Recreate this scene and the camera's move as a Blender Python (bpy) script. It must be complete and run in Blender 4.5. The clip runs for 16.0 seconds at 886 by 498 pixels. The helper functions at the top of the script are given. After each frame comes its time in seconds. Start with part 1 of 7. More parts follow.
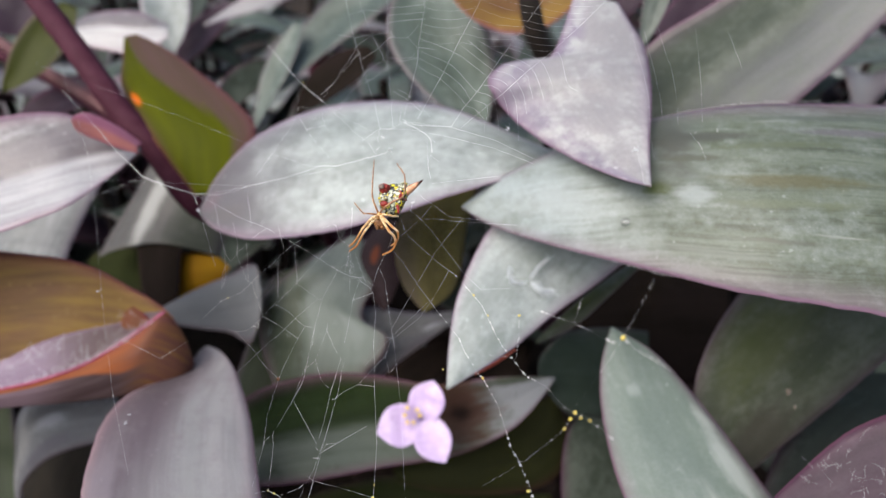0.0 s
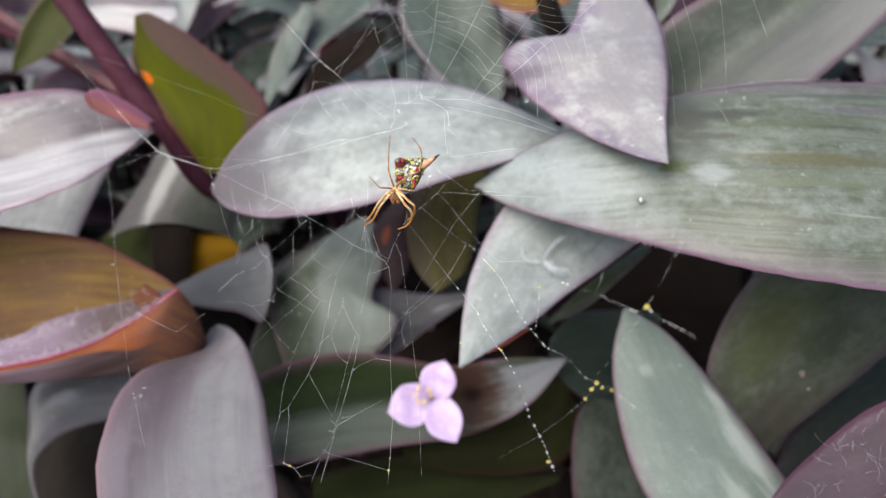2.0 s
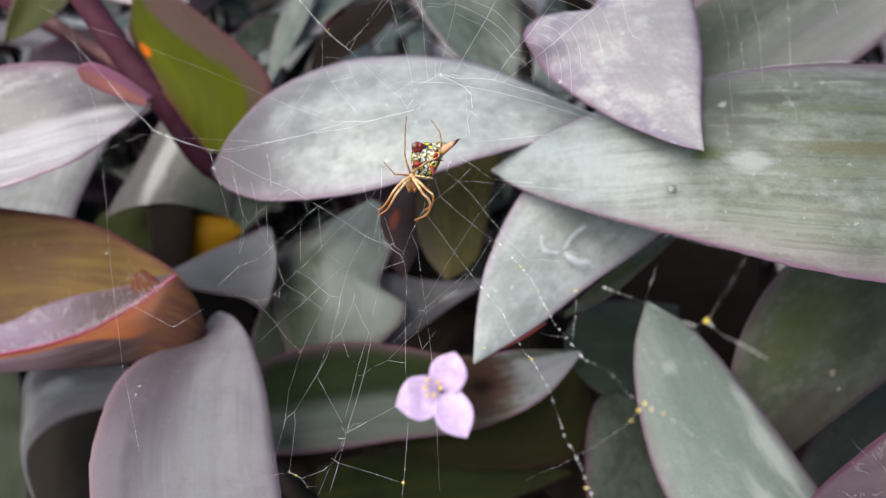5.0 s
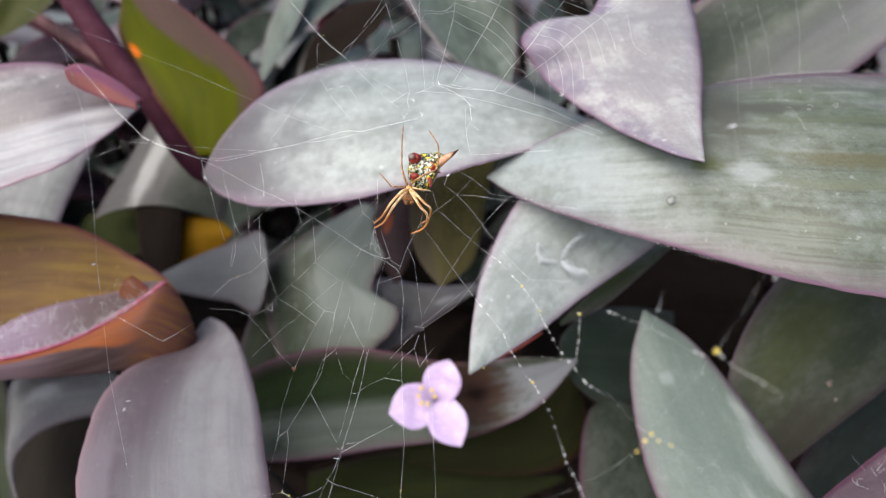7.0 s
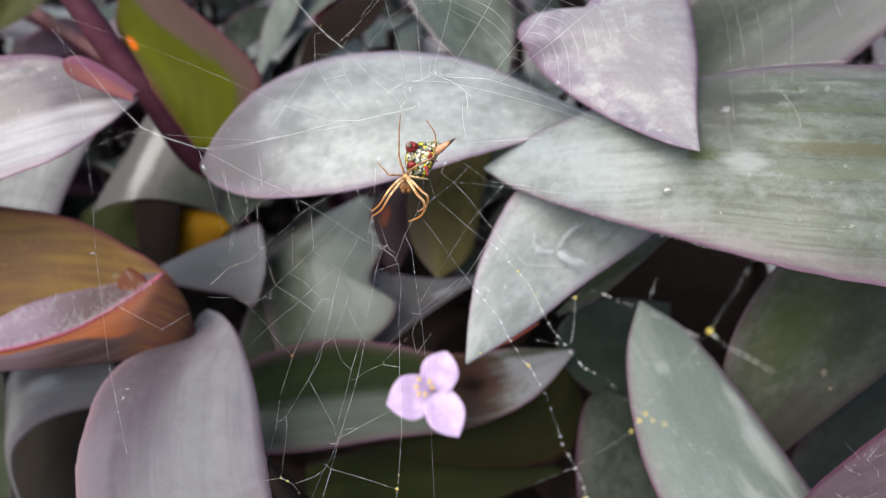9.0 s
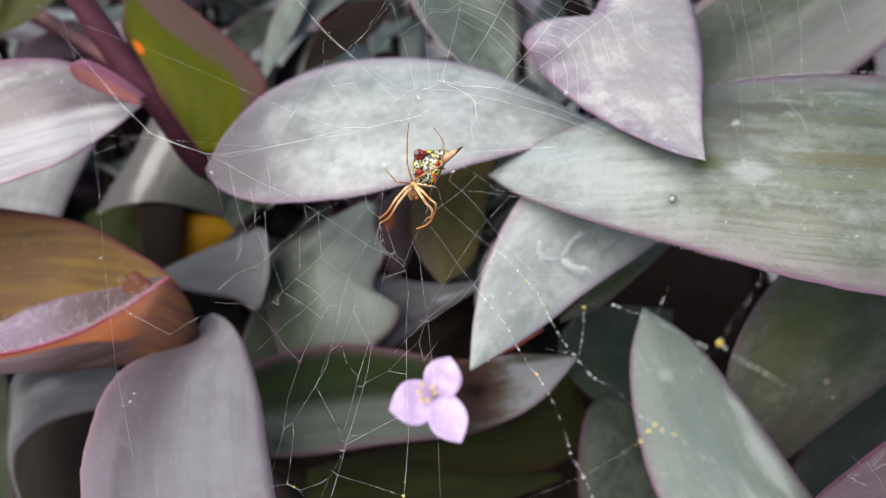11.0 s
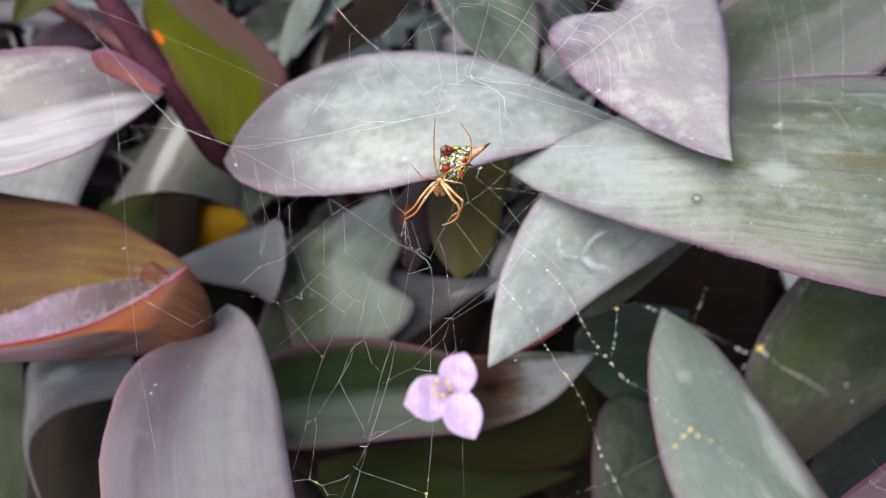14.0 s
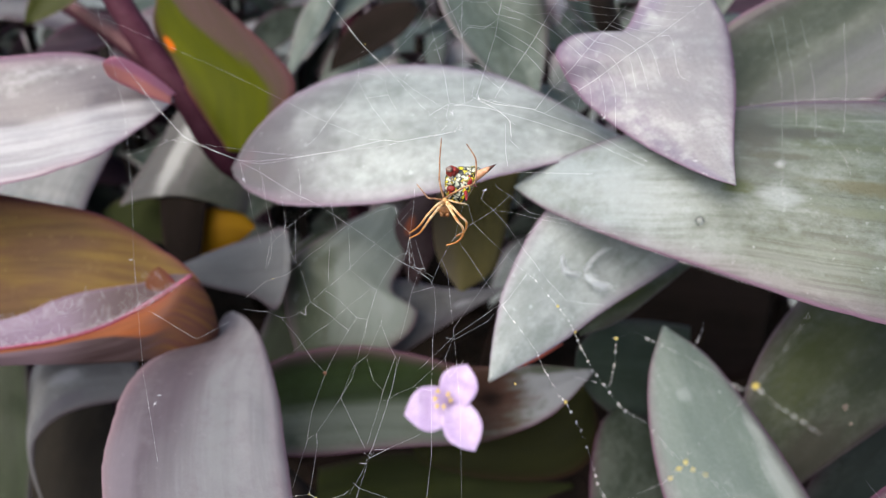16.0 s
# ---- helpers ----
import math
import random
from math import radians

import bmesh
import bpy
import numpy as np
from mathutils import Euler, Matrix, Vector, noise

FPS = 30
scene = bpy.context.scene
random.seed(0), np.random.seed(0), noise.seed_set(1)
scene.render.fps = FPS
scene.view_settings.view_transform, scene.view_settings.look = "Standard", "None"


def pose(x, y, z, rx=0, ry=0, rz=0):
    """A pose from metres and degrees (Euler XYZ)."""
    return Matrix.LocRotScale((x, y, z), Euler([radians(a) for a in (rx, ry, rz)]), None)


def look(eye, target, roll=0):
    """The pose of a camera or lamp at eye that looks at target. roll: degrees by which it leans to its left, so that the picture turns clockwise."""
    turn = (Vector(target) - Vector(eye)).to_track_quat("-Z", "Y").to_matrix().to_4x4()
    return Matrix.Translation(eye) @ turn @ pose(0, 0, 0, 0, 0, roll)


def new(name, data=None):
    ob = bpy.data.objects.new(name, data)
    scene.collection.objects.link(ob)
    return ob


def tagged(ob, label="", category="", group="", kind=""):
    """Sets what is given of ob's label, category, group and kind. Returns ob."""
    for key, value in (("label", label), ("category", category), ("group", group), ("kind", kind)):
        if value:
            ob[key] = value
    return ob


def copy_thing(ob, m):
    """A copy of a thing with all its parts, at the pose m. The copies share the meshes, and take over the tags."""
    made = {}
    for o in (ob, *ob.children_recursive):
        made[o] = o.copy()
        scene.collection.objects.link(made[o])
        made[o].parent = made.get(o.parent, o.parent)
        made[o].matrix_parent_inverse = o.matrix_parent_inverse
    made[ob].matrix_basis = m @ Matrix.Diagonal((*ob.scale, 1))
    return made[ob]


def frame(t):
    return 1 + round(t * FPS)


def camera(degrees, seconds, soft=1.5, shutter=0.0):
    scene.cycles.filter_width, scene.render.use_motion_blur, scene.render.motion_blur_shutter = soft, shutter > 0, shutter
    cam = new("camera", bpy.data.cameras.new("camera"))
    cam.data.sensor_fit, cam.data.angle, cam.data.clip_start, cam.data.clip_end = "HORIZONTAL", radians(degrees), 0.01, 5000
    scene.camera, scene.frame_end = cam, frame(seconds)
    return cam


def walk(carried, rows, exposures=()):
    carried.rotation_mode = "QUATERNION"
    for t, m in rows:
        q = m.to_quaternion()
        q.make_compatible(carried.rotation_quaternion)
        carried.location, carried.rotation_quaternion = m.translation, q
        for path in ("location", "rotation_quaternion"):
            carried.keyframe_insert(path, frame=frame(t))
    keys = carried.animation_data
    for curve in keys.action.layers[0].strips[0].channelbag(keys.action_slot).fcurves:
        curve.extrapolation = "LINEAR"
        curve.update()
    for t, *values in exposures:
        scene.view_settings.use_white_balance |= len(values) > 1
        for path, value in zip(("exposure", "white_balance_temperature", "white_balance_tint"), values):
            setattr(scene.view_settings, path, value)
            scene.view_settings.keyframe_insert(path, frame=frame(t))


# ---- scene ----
cam = camera(64.0, 16.0, soft=0.8)
EYE, TILT = 0.36, -35.0
# seconds, metres right / ahead / up of the first eye, yaw, pitch, roll
ROWS = [
    (0.0, 0.00000, 0.00000, 0.00000, 0.000, -0.000, 0.000),
    (0.5, -0.00033, -0.00028, -0.00017, -0.013, -0.187, 0.007),
    (1.0, -0.00046, 0.00023, -0.00101, 0.293, -0.322, -0.138),
    (1.5, -0.00076, -0.00086, -0.00123, 0.304, -0.567, -0.027),
    (2.0, -0.00148, 0.00053, -0.00183, 0.449, -0.977, -0.369),
    (2.5, -0.00248, 0.00337, -0.00223, 0.824, -1.417, -0.536),
    (3.0, -0.00308, 0.00563, -0.00165, 0.703, -1.584, -0.551),
    (3.5, -0.00360, 0.00709, -0.00105, 0.476, -1.532, -0.613),
    (4.0, -0.00324, 0.00669, -0.00098, 0.691, -1.936, -0.725),
    (6.5, -0.00534, 0.01116, 0.00153, -0.036, -3.116, -1.499),
    (7.0, -0.00488, 0.01040, 0.00210, -0.167, -3.089, -1.412),
    (7.5, -0.00490, 0.00997, 0.00206, -0.172, -3.058, -1.334),
    (8.0, -0.00528, 0.00987, 0.00092, -0.293, -3.577, -1.480),
    (8.5, -0.00514, 0.00954, 0.00032, -0.201, -3.574, -1.439),
    (9.0, -0.00481, 0.00966, 0.00098, -0.380, -3.323, -1.327),
    (11.5, -0.00595, 0.00924, 0.00159, -0.374, -2.999, -1.841),
    (12.0, -0.00595, 0.00903, 0.00177, -0.267, -2.948, -1.941),
    (12.5, -0.00612, 0.00911, 0.00229, -0.235, -2.982, -2.549),
    (13.0, -0.00679, 0.00912, 0.00269, -0.100, -3.187, -2.966),
    (13.5, -0.00763, 0.00987, 0.00197, 0.004, -3.324, -2.762),
    (14.0, -0.00821, 0.00997, 0.00179, 0.186, -3.597, -2.761),
    (14.5, -0.00762, 0.00950, 0.00266, 0.260, -3.727, -3.079),
    (15.0, -0.00817, 0.00941, 0.00311, 0.255, -3.658, -3.151),
    (15.5, -0.00841, 0.00924, 0.00395, 0.357, -3.606, -3.596),
    (16.0, -0.00828, 0.00917, 0.00420, 0.600, -3.521, -4.021),
]
walk(cam, [(t, pose(0, 0, EYE, TILT) @ pose(x, y, z, 90 + pitch, roll, yaw)) for t, x, y, z, yaw, pitch, roll in ROWS])
cam.data.dof.use_dof = True
cam.data.dof.focus_distance = 0.087
cam.data.dof.aperture_fstop = 22.0

# ---- light: thin bright overcast, the brightest part of the sky high behind the eye ----
world = bpy.data.worlds.new("sky")
scene.world = world
world.use_nodes = True
wn = world.node_tree
sky = wn.nodes.new("ShaderNodeTexSky")
sky.sky_type = "NISHITA"
sky.sun_disc = False
sky.sun_elevation = radians(53)
sky.sun_rotation = radians(-130)
sky.air_density, sky.dust_density, sky.ozone_density = 1.0, 4.0, 1.0
wn.links.new(sky.outputs[0], wn.nodes["Background"].inputs[0])
wn.nodes["Background"].inputs[1].default_value = 0.12
sun = new("sun", bpy.data.lights.new("sun", "SUN"))
sun.data.energy = 2.1
sun.data.angle = radians(62)
sun.data.color = (1.0, 0.985, 0.95)
sun.matrix_world = look((-0.75, -0.62, 1.3), (0, 0, 0))
scene.view_settings.exposure = 0.78


# ---- materials ----
def shader(name):
    m = bpy.data.materials.new(name)
    m.use_nodes = True
    nt = m.node_tree
    b = nt.nodes["Principled BSDF"]
    return m, nt, b


def mixed(nt, fac, a, b, mode="MIX"):
    n = nt.nodes.new("ShaderNodeMix")
    n.data_type, n.blend_type = "RGBA", mode
    for socket, value in ((0, fac), (6, a), (7, b)):
        if isinstance(value, (int, float)):
            n.inputs[socket].default_value = value
        elif isinstance(value, tuple):
            n.inputs[socket].default_value = (*value, 1)
        else:
            nt.links.new(value, n.inputs[socket])
    return n.outputs[2]


def noise_at(nt, vector, scale, detail=3.0, stretch=(1, 1, 1), rough=0.55):
    mp = nt.nodes.new("ShaderNodeMapping")
    mp.inputs["Scale"].default_value = stretch
    nt.links.new(vector, mp.inputs[0])
    n = nt.nodes.new("ShaderNodeTexNoise")
    n.inputs["Scale"].default_value, n.inputs["Detail"].default_value = scale, detail
    n.inputs["Roughness"].default_value = rough
    nt.links.new(mp.outputs[0], n.inputs["Vector"])
    return n.outputs["Fac"]


def ranged(nt, value, lo, hi, to_lo=0.0, to_hi=1.0):
    n = nt.nodes.new("ShaderNodeMapRange")
    n.interpolation_type = "SMOOTHSTEP"
    nt.links.new(value, n.inputs[0])
    for k, v in enumerate((lo, hi, to_lo, to_hi)):
        n.inputs[k + 1].default_value = v
    return n.outputs[0]


def maths(nt, op, a, b=0.0, c=0.0):
    n = nt.nodes.new("ShaderNodeMath")
    n.operation = op
    for k, v in enumerate((a, b, c)):
        if isinstance(v, (int, float)):
            n.inputs[k].default_value = v
        else:
            nt.links.new(v, n.inputs[k])
    return n.outputs[0]


def bumped(nt, b, height, strength, distance):
    n = nt.nodes.new("ShaderNodeBump")
    n.inputs["Strength"].default_value, n.inputs["Distance"].default_value = strength, distance
    nt.links.new(height, n.inputs["Height"])
    nt.links.new(n.outputs[0], b.inputs["Normal"])
    return n.outputs[0]


def leaf_material(name, base, second, bloom, margin, bloom_at=(0.45, 0.7), rough=0.5, through_colour=None, through_part=0.15,
                  streak=0.5, flush=None, spot=None, spot_colour=(0.035, 0.018, 0.012), far=None, flush_at=(0.4, 0.62), slope=0.0, loose_spot=0.0, late=False, spot_stretch=(2.4, 1.0), run=0.12, vein=0.08, far_at=(0.15, 0.6), gloss=0.5, sheen=0.0, grainy=0.7, marks=()):
    """A leaf blade: two tones in lengthwise streaks, a waxy bloom in patches, a coloured margin.
    flush: colour of one half of the blade; spot: (along, across, radius) of a dead brown patch;
    marks: further patches, as (along, across, half-length, half-width, colour, amount)."""
    m, nt, b = shader(name)
    size = nt.nodes.new("ShaderNodeUVMap")
    size.uv_map = "size"
    shape = nt.nodes.new("ShaderNodeUVMap")
    shape.uv_map = "shape"
    info = nt.nodes.new("ShaderNodeObjectInfo")
    seeded = nt.nodes.new("ShaderNodeVectorMath")
    seeded.operation = "ADD"
    nt.links.new(size.outputs[0], seeded.inputs[0])
    nt.links.new(info.outputs["Random"], seeded.inputs[1])
    at = seeded.outputs[0]
    streaks = noise_at(nt, at, 1.0, 4, (35, 700, 1), 0.6)
    wide = noise_at(nt, at, 1.0, 3, (25, 160, 1), 0.6)
    patches = noise_at(nt, at, 110.0, 6, (0.7, 1, 1), 0.68)
    mottle = noise_at(nt, at, 520.0, 6, (0.8, 1, 1), 0.72)
    veins = noise_at(nt, at, 1.0, 3, (18, 2400, 1), 0.6)
    grain = noise_at(nt, at, 2300.0, 3)
    specks = noise_at(nt, at, 800.0, 2)
    cloud = maths(nt, "ADD", maths(nt, "MULTIPLY", patches, 0.62 - run), maths(nt, "MULTIPLY", wide, run))
    cloud = maths(nt, "ADD", cloud, maths(nt, "MULTIPLY", mottle, 0.38))
    colour = mixed(nt, ranged(nt, wide, 0.38, 0.62), base, second)
    if flush:
        sep0 = nt.nodes.new("ShaderNodeSeparateXYZ")
        nt.links.new(shape.outputs[0], sep0.inputs[0])
        wob = maths(nt, "ADD", sep0.outputs[1], maths(nt, "MULTIPLY_ADD", wide, 0.3, -0.15))
        wob = maths(nt, "ADD", wob, maths(nt, "MULTIPLY_ADD", sep0.outputs[0], -slope, 0.5 * slope))
        colour = mixed(nt, ranged(nt, wob, *flush_at), colour, flush)
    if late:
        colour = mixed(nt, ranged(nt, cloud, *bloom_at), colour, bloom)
    calm = 1.0
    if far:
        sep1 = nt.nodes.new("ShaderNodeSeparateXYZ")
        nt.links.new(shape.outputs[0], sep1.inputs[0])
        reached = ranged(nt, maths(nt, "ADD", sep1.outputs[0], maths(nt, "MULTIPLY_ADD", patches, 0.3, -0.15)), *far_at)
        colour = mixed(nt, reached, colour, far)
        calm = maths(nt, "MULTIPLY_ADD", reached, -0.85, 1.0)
    colour = mixed(nt, maths(nt, "MULTIPLY", maths(nt, "MULTIPLY", ranged(nt, streaks, 0.42, 0.62), 0.6 * streak), calm), colour, tuple(0.62 * c for c in second))
    if not late:
        colour = mixed(nt, ranged(nt, cloud, *bloom_at), colour, bloom)
    colour = mixed(nt, maths(nt, "MULTIPLY", maths(nt, "MULTIPLY", ranged(nt, veins, 0.48, 0.64), ranged(nt, patches, 0.58, 0.42)), maths(nt, "MULTIPLY", calm, vein)), colour, tuple(0.5 * c for c in second))
    colour = mixed(nt, maths(nt, "MULTIPLY", ranged(nt, specks, 0.69, 0.75), 0.5), colour, tuple(min(1, 1.7 * c) for c in bloom))
    colour = mixed(nt, maths(nt, "MULTIPLY", ranged(nt, grain, 0.38, 0.66), 0.5 * grainy), colour, (0.68, 0.7, 0.68), "MULTIPLY")
    sep = nt.nodes.new("ShaderNodeSeparateXYZ")
    nt.links.new(shape.outputs[0], sep.inputs[0])
    across = maths(nt, "ABSOLUTE", maths(nt, "MULTIPLY_ADD", sep.outputs[1], 2.0, -1.0))
    edge = maths(nt, "ADD", across, maths(nt, "MULTIPLY_ADD", patches, 0.12, -0.06))
    colour = mixed(nt, maths(nt, "MULTIPLY", ranged(nt, edge, 0.72, 1.0), 0.42), colour, margin)
    colour = mixed(nt, ranged(nt, across, 0.955, 0.985), colour, margin)
    if spot:
        d = nt.nodes.new("ShaderNodeVectorMath")
        d.operation = "DISTANCE"
        stretch = nt.nodes.new("ShaderNodeVectorMath")
        stretch.operation = "MULTIPLY"
        stretch.inputs[1].default_value = (*spot_stretch, 1)
        nt.links.new(shape.outputs[0], stretch.inputs[0])
        nt.links.new(stretch.outputs[0], d.inputs[0])
        d.inputs[1].default_value = (spot_stretch[0] * spot[0], spot_stretch[1] * spot[1], 0)
        ring = maths(nt, "ADD", d.outputs["Value"], maths(nt, "MULTIPLY_ADD", patches, 0.2, -0.1))
        ring = maths(nt, "ADD", ring, maths(nt, "MULTIPLY_ADD", maths(nt, "ADD", streaks, mottle), loose_spot, -loose_spot))
        ragged = ranged(nt, maths(nt, "ADD", maths(nt, "MULTIPLY", mottle, 0.6), maths(nt, "MULTIPLY", streaks, 0.4)), 0.34, 0.5)
        colour = mixed(nt, maths(nt, "MULTIPLY", ranged(nt, ring, spot[2] * 0.45, spot[2], 1.0, 0.0), ragged), colour, spot_colour)
    for u, v, du, dv, tone, amount in marks:
        place = nt.nodes.new("ShaderNodeMapping")
        place.inputs["Location"].default_value = (-u / du, -v / dv, 0)
        place.inputs["Scale"].default_value = (1 / du, 1 / dv, 0)
        nt.links.new(shape.outputs[0], place.inputs[0])
        reach = nt.nodes.new("ShaderNodeVectorMath")
        reach.operation = "LENGTH"
        nt.links.new(place.outputs[0], reach.inputs[0])
        ring = maths(nt, "ADD", reach.outputs["Value"], maths(nt, "MULTIPLY_ADD", maths(nt, "ADD", wide, streaks), 1.1, -1.1))
        ring = maths(nt, "ADD", ring, maths(nt, "MULTIPLY_ADD", mottle, 1.0, -0.5))
        colour = mixed(nt, ranged(nt, ring, 0.3, 1.1, amount, 0.0), colour, tone)
    hsv = nt.nodes.new("ShaderNodeHueSaturation")
    nt.links.new(colour, hsv.inputs["Color"])
    nt.links.new(maths(nt, "MULTIPLY_ADD", info.outputs["Random"], 0.3, 0.85), hsv.inputs["Value"])
    nt.links.new(hsv.outputs[0], b.inputs["Base Color"])
    nt.links.new(maths(nt, "MULTIPLY_ADD", patches, 0.25, rough - 0.12), b.inputs["Roughness"])
    b.inputs["Specular IOR Level"].default_value = gloss
    b.inputs["Sheen Weight"].default_value = sheen
    b.inputs["Sheen Roughness"].default_value = 0.4
    height = maths(nt, "ADD", maths(nt, "MULTIPLY", streaks, 0.3), maths(nt, "MULTIPLY", grain, 0.6 * grainy))
    height = maths(nt, "ADD", height, maths(nt, "MULTIPLY", mottle, 0.8 * grainy))
    normal = bumped(nt, b, height, 0.55, 0.00025)
    if through_colour:
        tr = nt.nodes.new("ShaderNodeBsdfTranslucent")
        tr.inputs[0].default_value = (*through_colour, 1)
        nt.links.new(normal, tr.inputs["Normal"])
        mx = nt.nodes.new("ShaderNodeMixShader")
        mx.inputs[0].default_value = through_part
        nt.links.new(b.outputs[0], mx.inputs[1])
        nt.links.new(tr.outputs[0], mx.inputs[2])
        nt.links.new(mx.outputs[0], nt.nodes["Material Output"].inputs[0])
    return m


PLUM = (0.16, 0.055, 0.10)
SILVER = leaf_material("leaf_silver_green", (0.235, 0.262, 0.248), (0.195, 0.222, 0.204), (0.35, 0.376, 0.368), (0.25, 0.18, 0.235), (0.41, 0.6), 0.45, (0.25, 0.3, 0.12), 0.12, 0.25)
# far darkens the base end: shade put into the leaf colour
SHADED = leaf_material("leaf_silver_green_shaded_base", (0.195, 0.216, 0.206), (0.15, 0.174, 0.158), (0.35, 0.375, 0.365), (0.25, 0.18, 0.235), (0.36, 0.64), 0.42, (0.25, 0.3, 0.12), 0.12, 0.2, far=(0.098, 0.09, 0.098), far_at=(0.42, 0.15), late=True, marks=((0.06, 0.45, 0.05, 0.25, (0.12, 0.085, 0.1), 0.7), (0.13, 0.75, 0.08, 0.12, (0.1, 0.09, 0.09), 0.6)))
BROAD = leaf_material("leaf_broad_grey_green", (0.122, 0.142, 0.108), (0.074, 0.09, 0.055), (0.188, 0.213, 0.189), (0.17, 0.1, 0.145), (0.44, 0.66), 0.42, (0.25, 0.3, 0.12), 0.12, 1.0, far=(0.32, 0.357, 0.353), far_at=(0.64, 0.87), run=0.2, vein=0.6, grainy=0.9,
                      marks=((0.290, 0.147, 0.054, 0.007, (0.06, 0.066, 0.045), 0.61), (0.409, 0.303, 0.089, 0.006, (0.2, 0.22, 0.19), 0.76), (0.305, 0.205, 0.036, 0.008, (0.06, 0.066, 0.045), 0.85), (0.507, 0.732, 0.042, 0.008, (0.2, 0.22, 0.19), 0.86), (0.565, 0.773, 0.052, 0.013, (0.07, 0.075, 0.055), 0.80), (0.392, 0.209, 0.058, 0.007, (0.2, 0.22, 0.19), 0.85), (0.203, 0.305, 0.072, 0.008, (0.2, 0.22, 0.19), 0.66), (0.361, 0.302, 0.057, 0.008, (0.07, 0.075, 0.055), 0.84), (0.216, 0.099, 0.068, 0.008, (0.2, 0.22, 0.19), 0.79), (0.466, 0.182, 0.070, 0.007, (0.06, 0.066, 0.045), 0.79), (0.368, 0.214, 0.056, 0.011, (0.2, 0.22, 0.19), 0.77), (0.544, 0.145, 0.034, 0.008, (0.2, 0.22, 0.19), 0.78),
                             # dark marks beside the lilac leaf: its shadow, painted on this blade
                             (0.672, 0.247, 0.051, 0.361, (0.085, 0.094, 0.08), 0.75), (0.672, 0.247, 0.027, 0.241, (0.055, 0.058, 0.046), 1.0),
                             (0.634, 0.231, 0.071, 0.043, (0.055, 0.058, 0.046), 0.9),
                             (0.655, 0.362, 0.049, 0.035, (0.06, 0.066, 0.045), 0.9),
                             (0.697, 0.539, 0.025, 0.05, (0.045, 0.062, 0.012), 1.0),
                             (0.551, 0.498, 0.09, 0.044, (0.08, 0.078, 0.038), 0.95),
                             (0.487, 0.125, 0.12, 0.022, (0.075, 0.084, 0.07), 0.8),
                             (0.549, 0.302, 0.116, 0.023, (0.085, 0.1, 0.06), 0.8),
                             (0.463, 0.218, 0.083, 0.026, (0.1, 0.085, 0.1), 0.7),
                             (0.547, 0.609, 0.105, 0.028, (0.1, 0.115, 0.07), 0.8),
                             (0.631, 0.857, 0.099, 0.022, (0.12, 0.13, 0.11), 0.6),
                             (0.653, 0.572, 0.026, 0.095, (0.27, 0.3, 0.29), 0.7),
                             (0.841, 0.611, 0.096, 0.247, (0.36, 0.39, 0.385), 0.5)))
LILAC = leaf_material("leaf_lilac", (0.245, 0.212, 0.27), (0.225, 0.195, 0.245), (0.44, 0.435, 0.43), (0.2, 0.115, 0.18), (0.46, 0.62), 0.5, (0.3, 0.15, 0.25), 0.12, 0.12, flush=(0.315, 0.3, 0.305), flush_at=(0.12, 0.42), run=0.0, grainy=0.9)
# dark base tone and first mark: shade at top and left, put into colour
MAUVE = leaf_material("leaf_mauve_grey", (0.115, 0.09, 0.1), (0.096, 0.076, 0.085), (0.19, 0.165, 0.174), (0.23, 0.15, 0.175), (0.44, 0.7), 0.42, (0.3, 0.15, 0.2), 0.12, 0.3, flush=(0.285, 0.272, 0.27), flush_at=(0.24, 0.64), slope=-0.7, run=0.12, vein=0.05, grainy=0.3,
                      marks=((0.2, 0.25, 0.14, 0.3, (0.075, 0.06, 0.067), 0.8), (0.62, 0.1, 0.3, 0.1, (0.19, 0.16, 0.175), 0.7), (0.55, 0.62, 0.35, 0.12, (0.265, 0.262, 0.255), 0.6)))
# first mark: a white highlight painted on; the others are mottling
DUSK = leaf_material("leaf_dusky_grey_highlight", (0.155, 0.15, 0.148), (0.115, 0.11, 0.11), (0.21, 0.205, 0.205), (0.12, 0.085, 0.1), (0.46, 0.7), 0.38, (0.25, 0.2, 0.15), 0.12, 0.3, gloss=0.5, grainy=0.5, marks=((0.3, 0.55, 0.1, 0.14, (0.32, 0.32, 0.33), 0.8), (0.55, 0.4, 0.2, 0.3, (0.085, 0.085, 0.08), 0.7), (0.4, 0.85, 0.2, 0.1, (0.1, 0.085, 0.1), 0.7)))
CHALK = leaf_material("leaf_chalky_grey", (0.25, 0.25, 0.25), (0.14, 0.145, 0.14), (0.3, 0.3, 0.3), (0.22, 0.17, 0.2), (0.5, 0.72), 0.42, (0.3, 0.25, 0.25), 0.12, 0.7, run=0.5, grainy=0.3)
GREYBLUE = leaf_material("leaf_blue_grey", (0.12, 0.124, 0.13), (0.1, 0.104, 0.109), (0.155, 0.16, 0.165), (0.12, 0.085, 0.1), (0.48, 0.74), 0.45, (0.25, 0.2, 0.2), 0.12, 0.2, gloss=0.4, grainy=0.3)
GREEN = leaf_material("leaf_grey_green", (0.078, 0.1, 0.082), (0.052, 0.07, 0.053), (0.16, 0.185, 0.162), (0.105, 0.072, 0.085), (0.46, 0.68), 0.42, (0.2, 0.28, 0.08), 0.12)
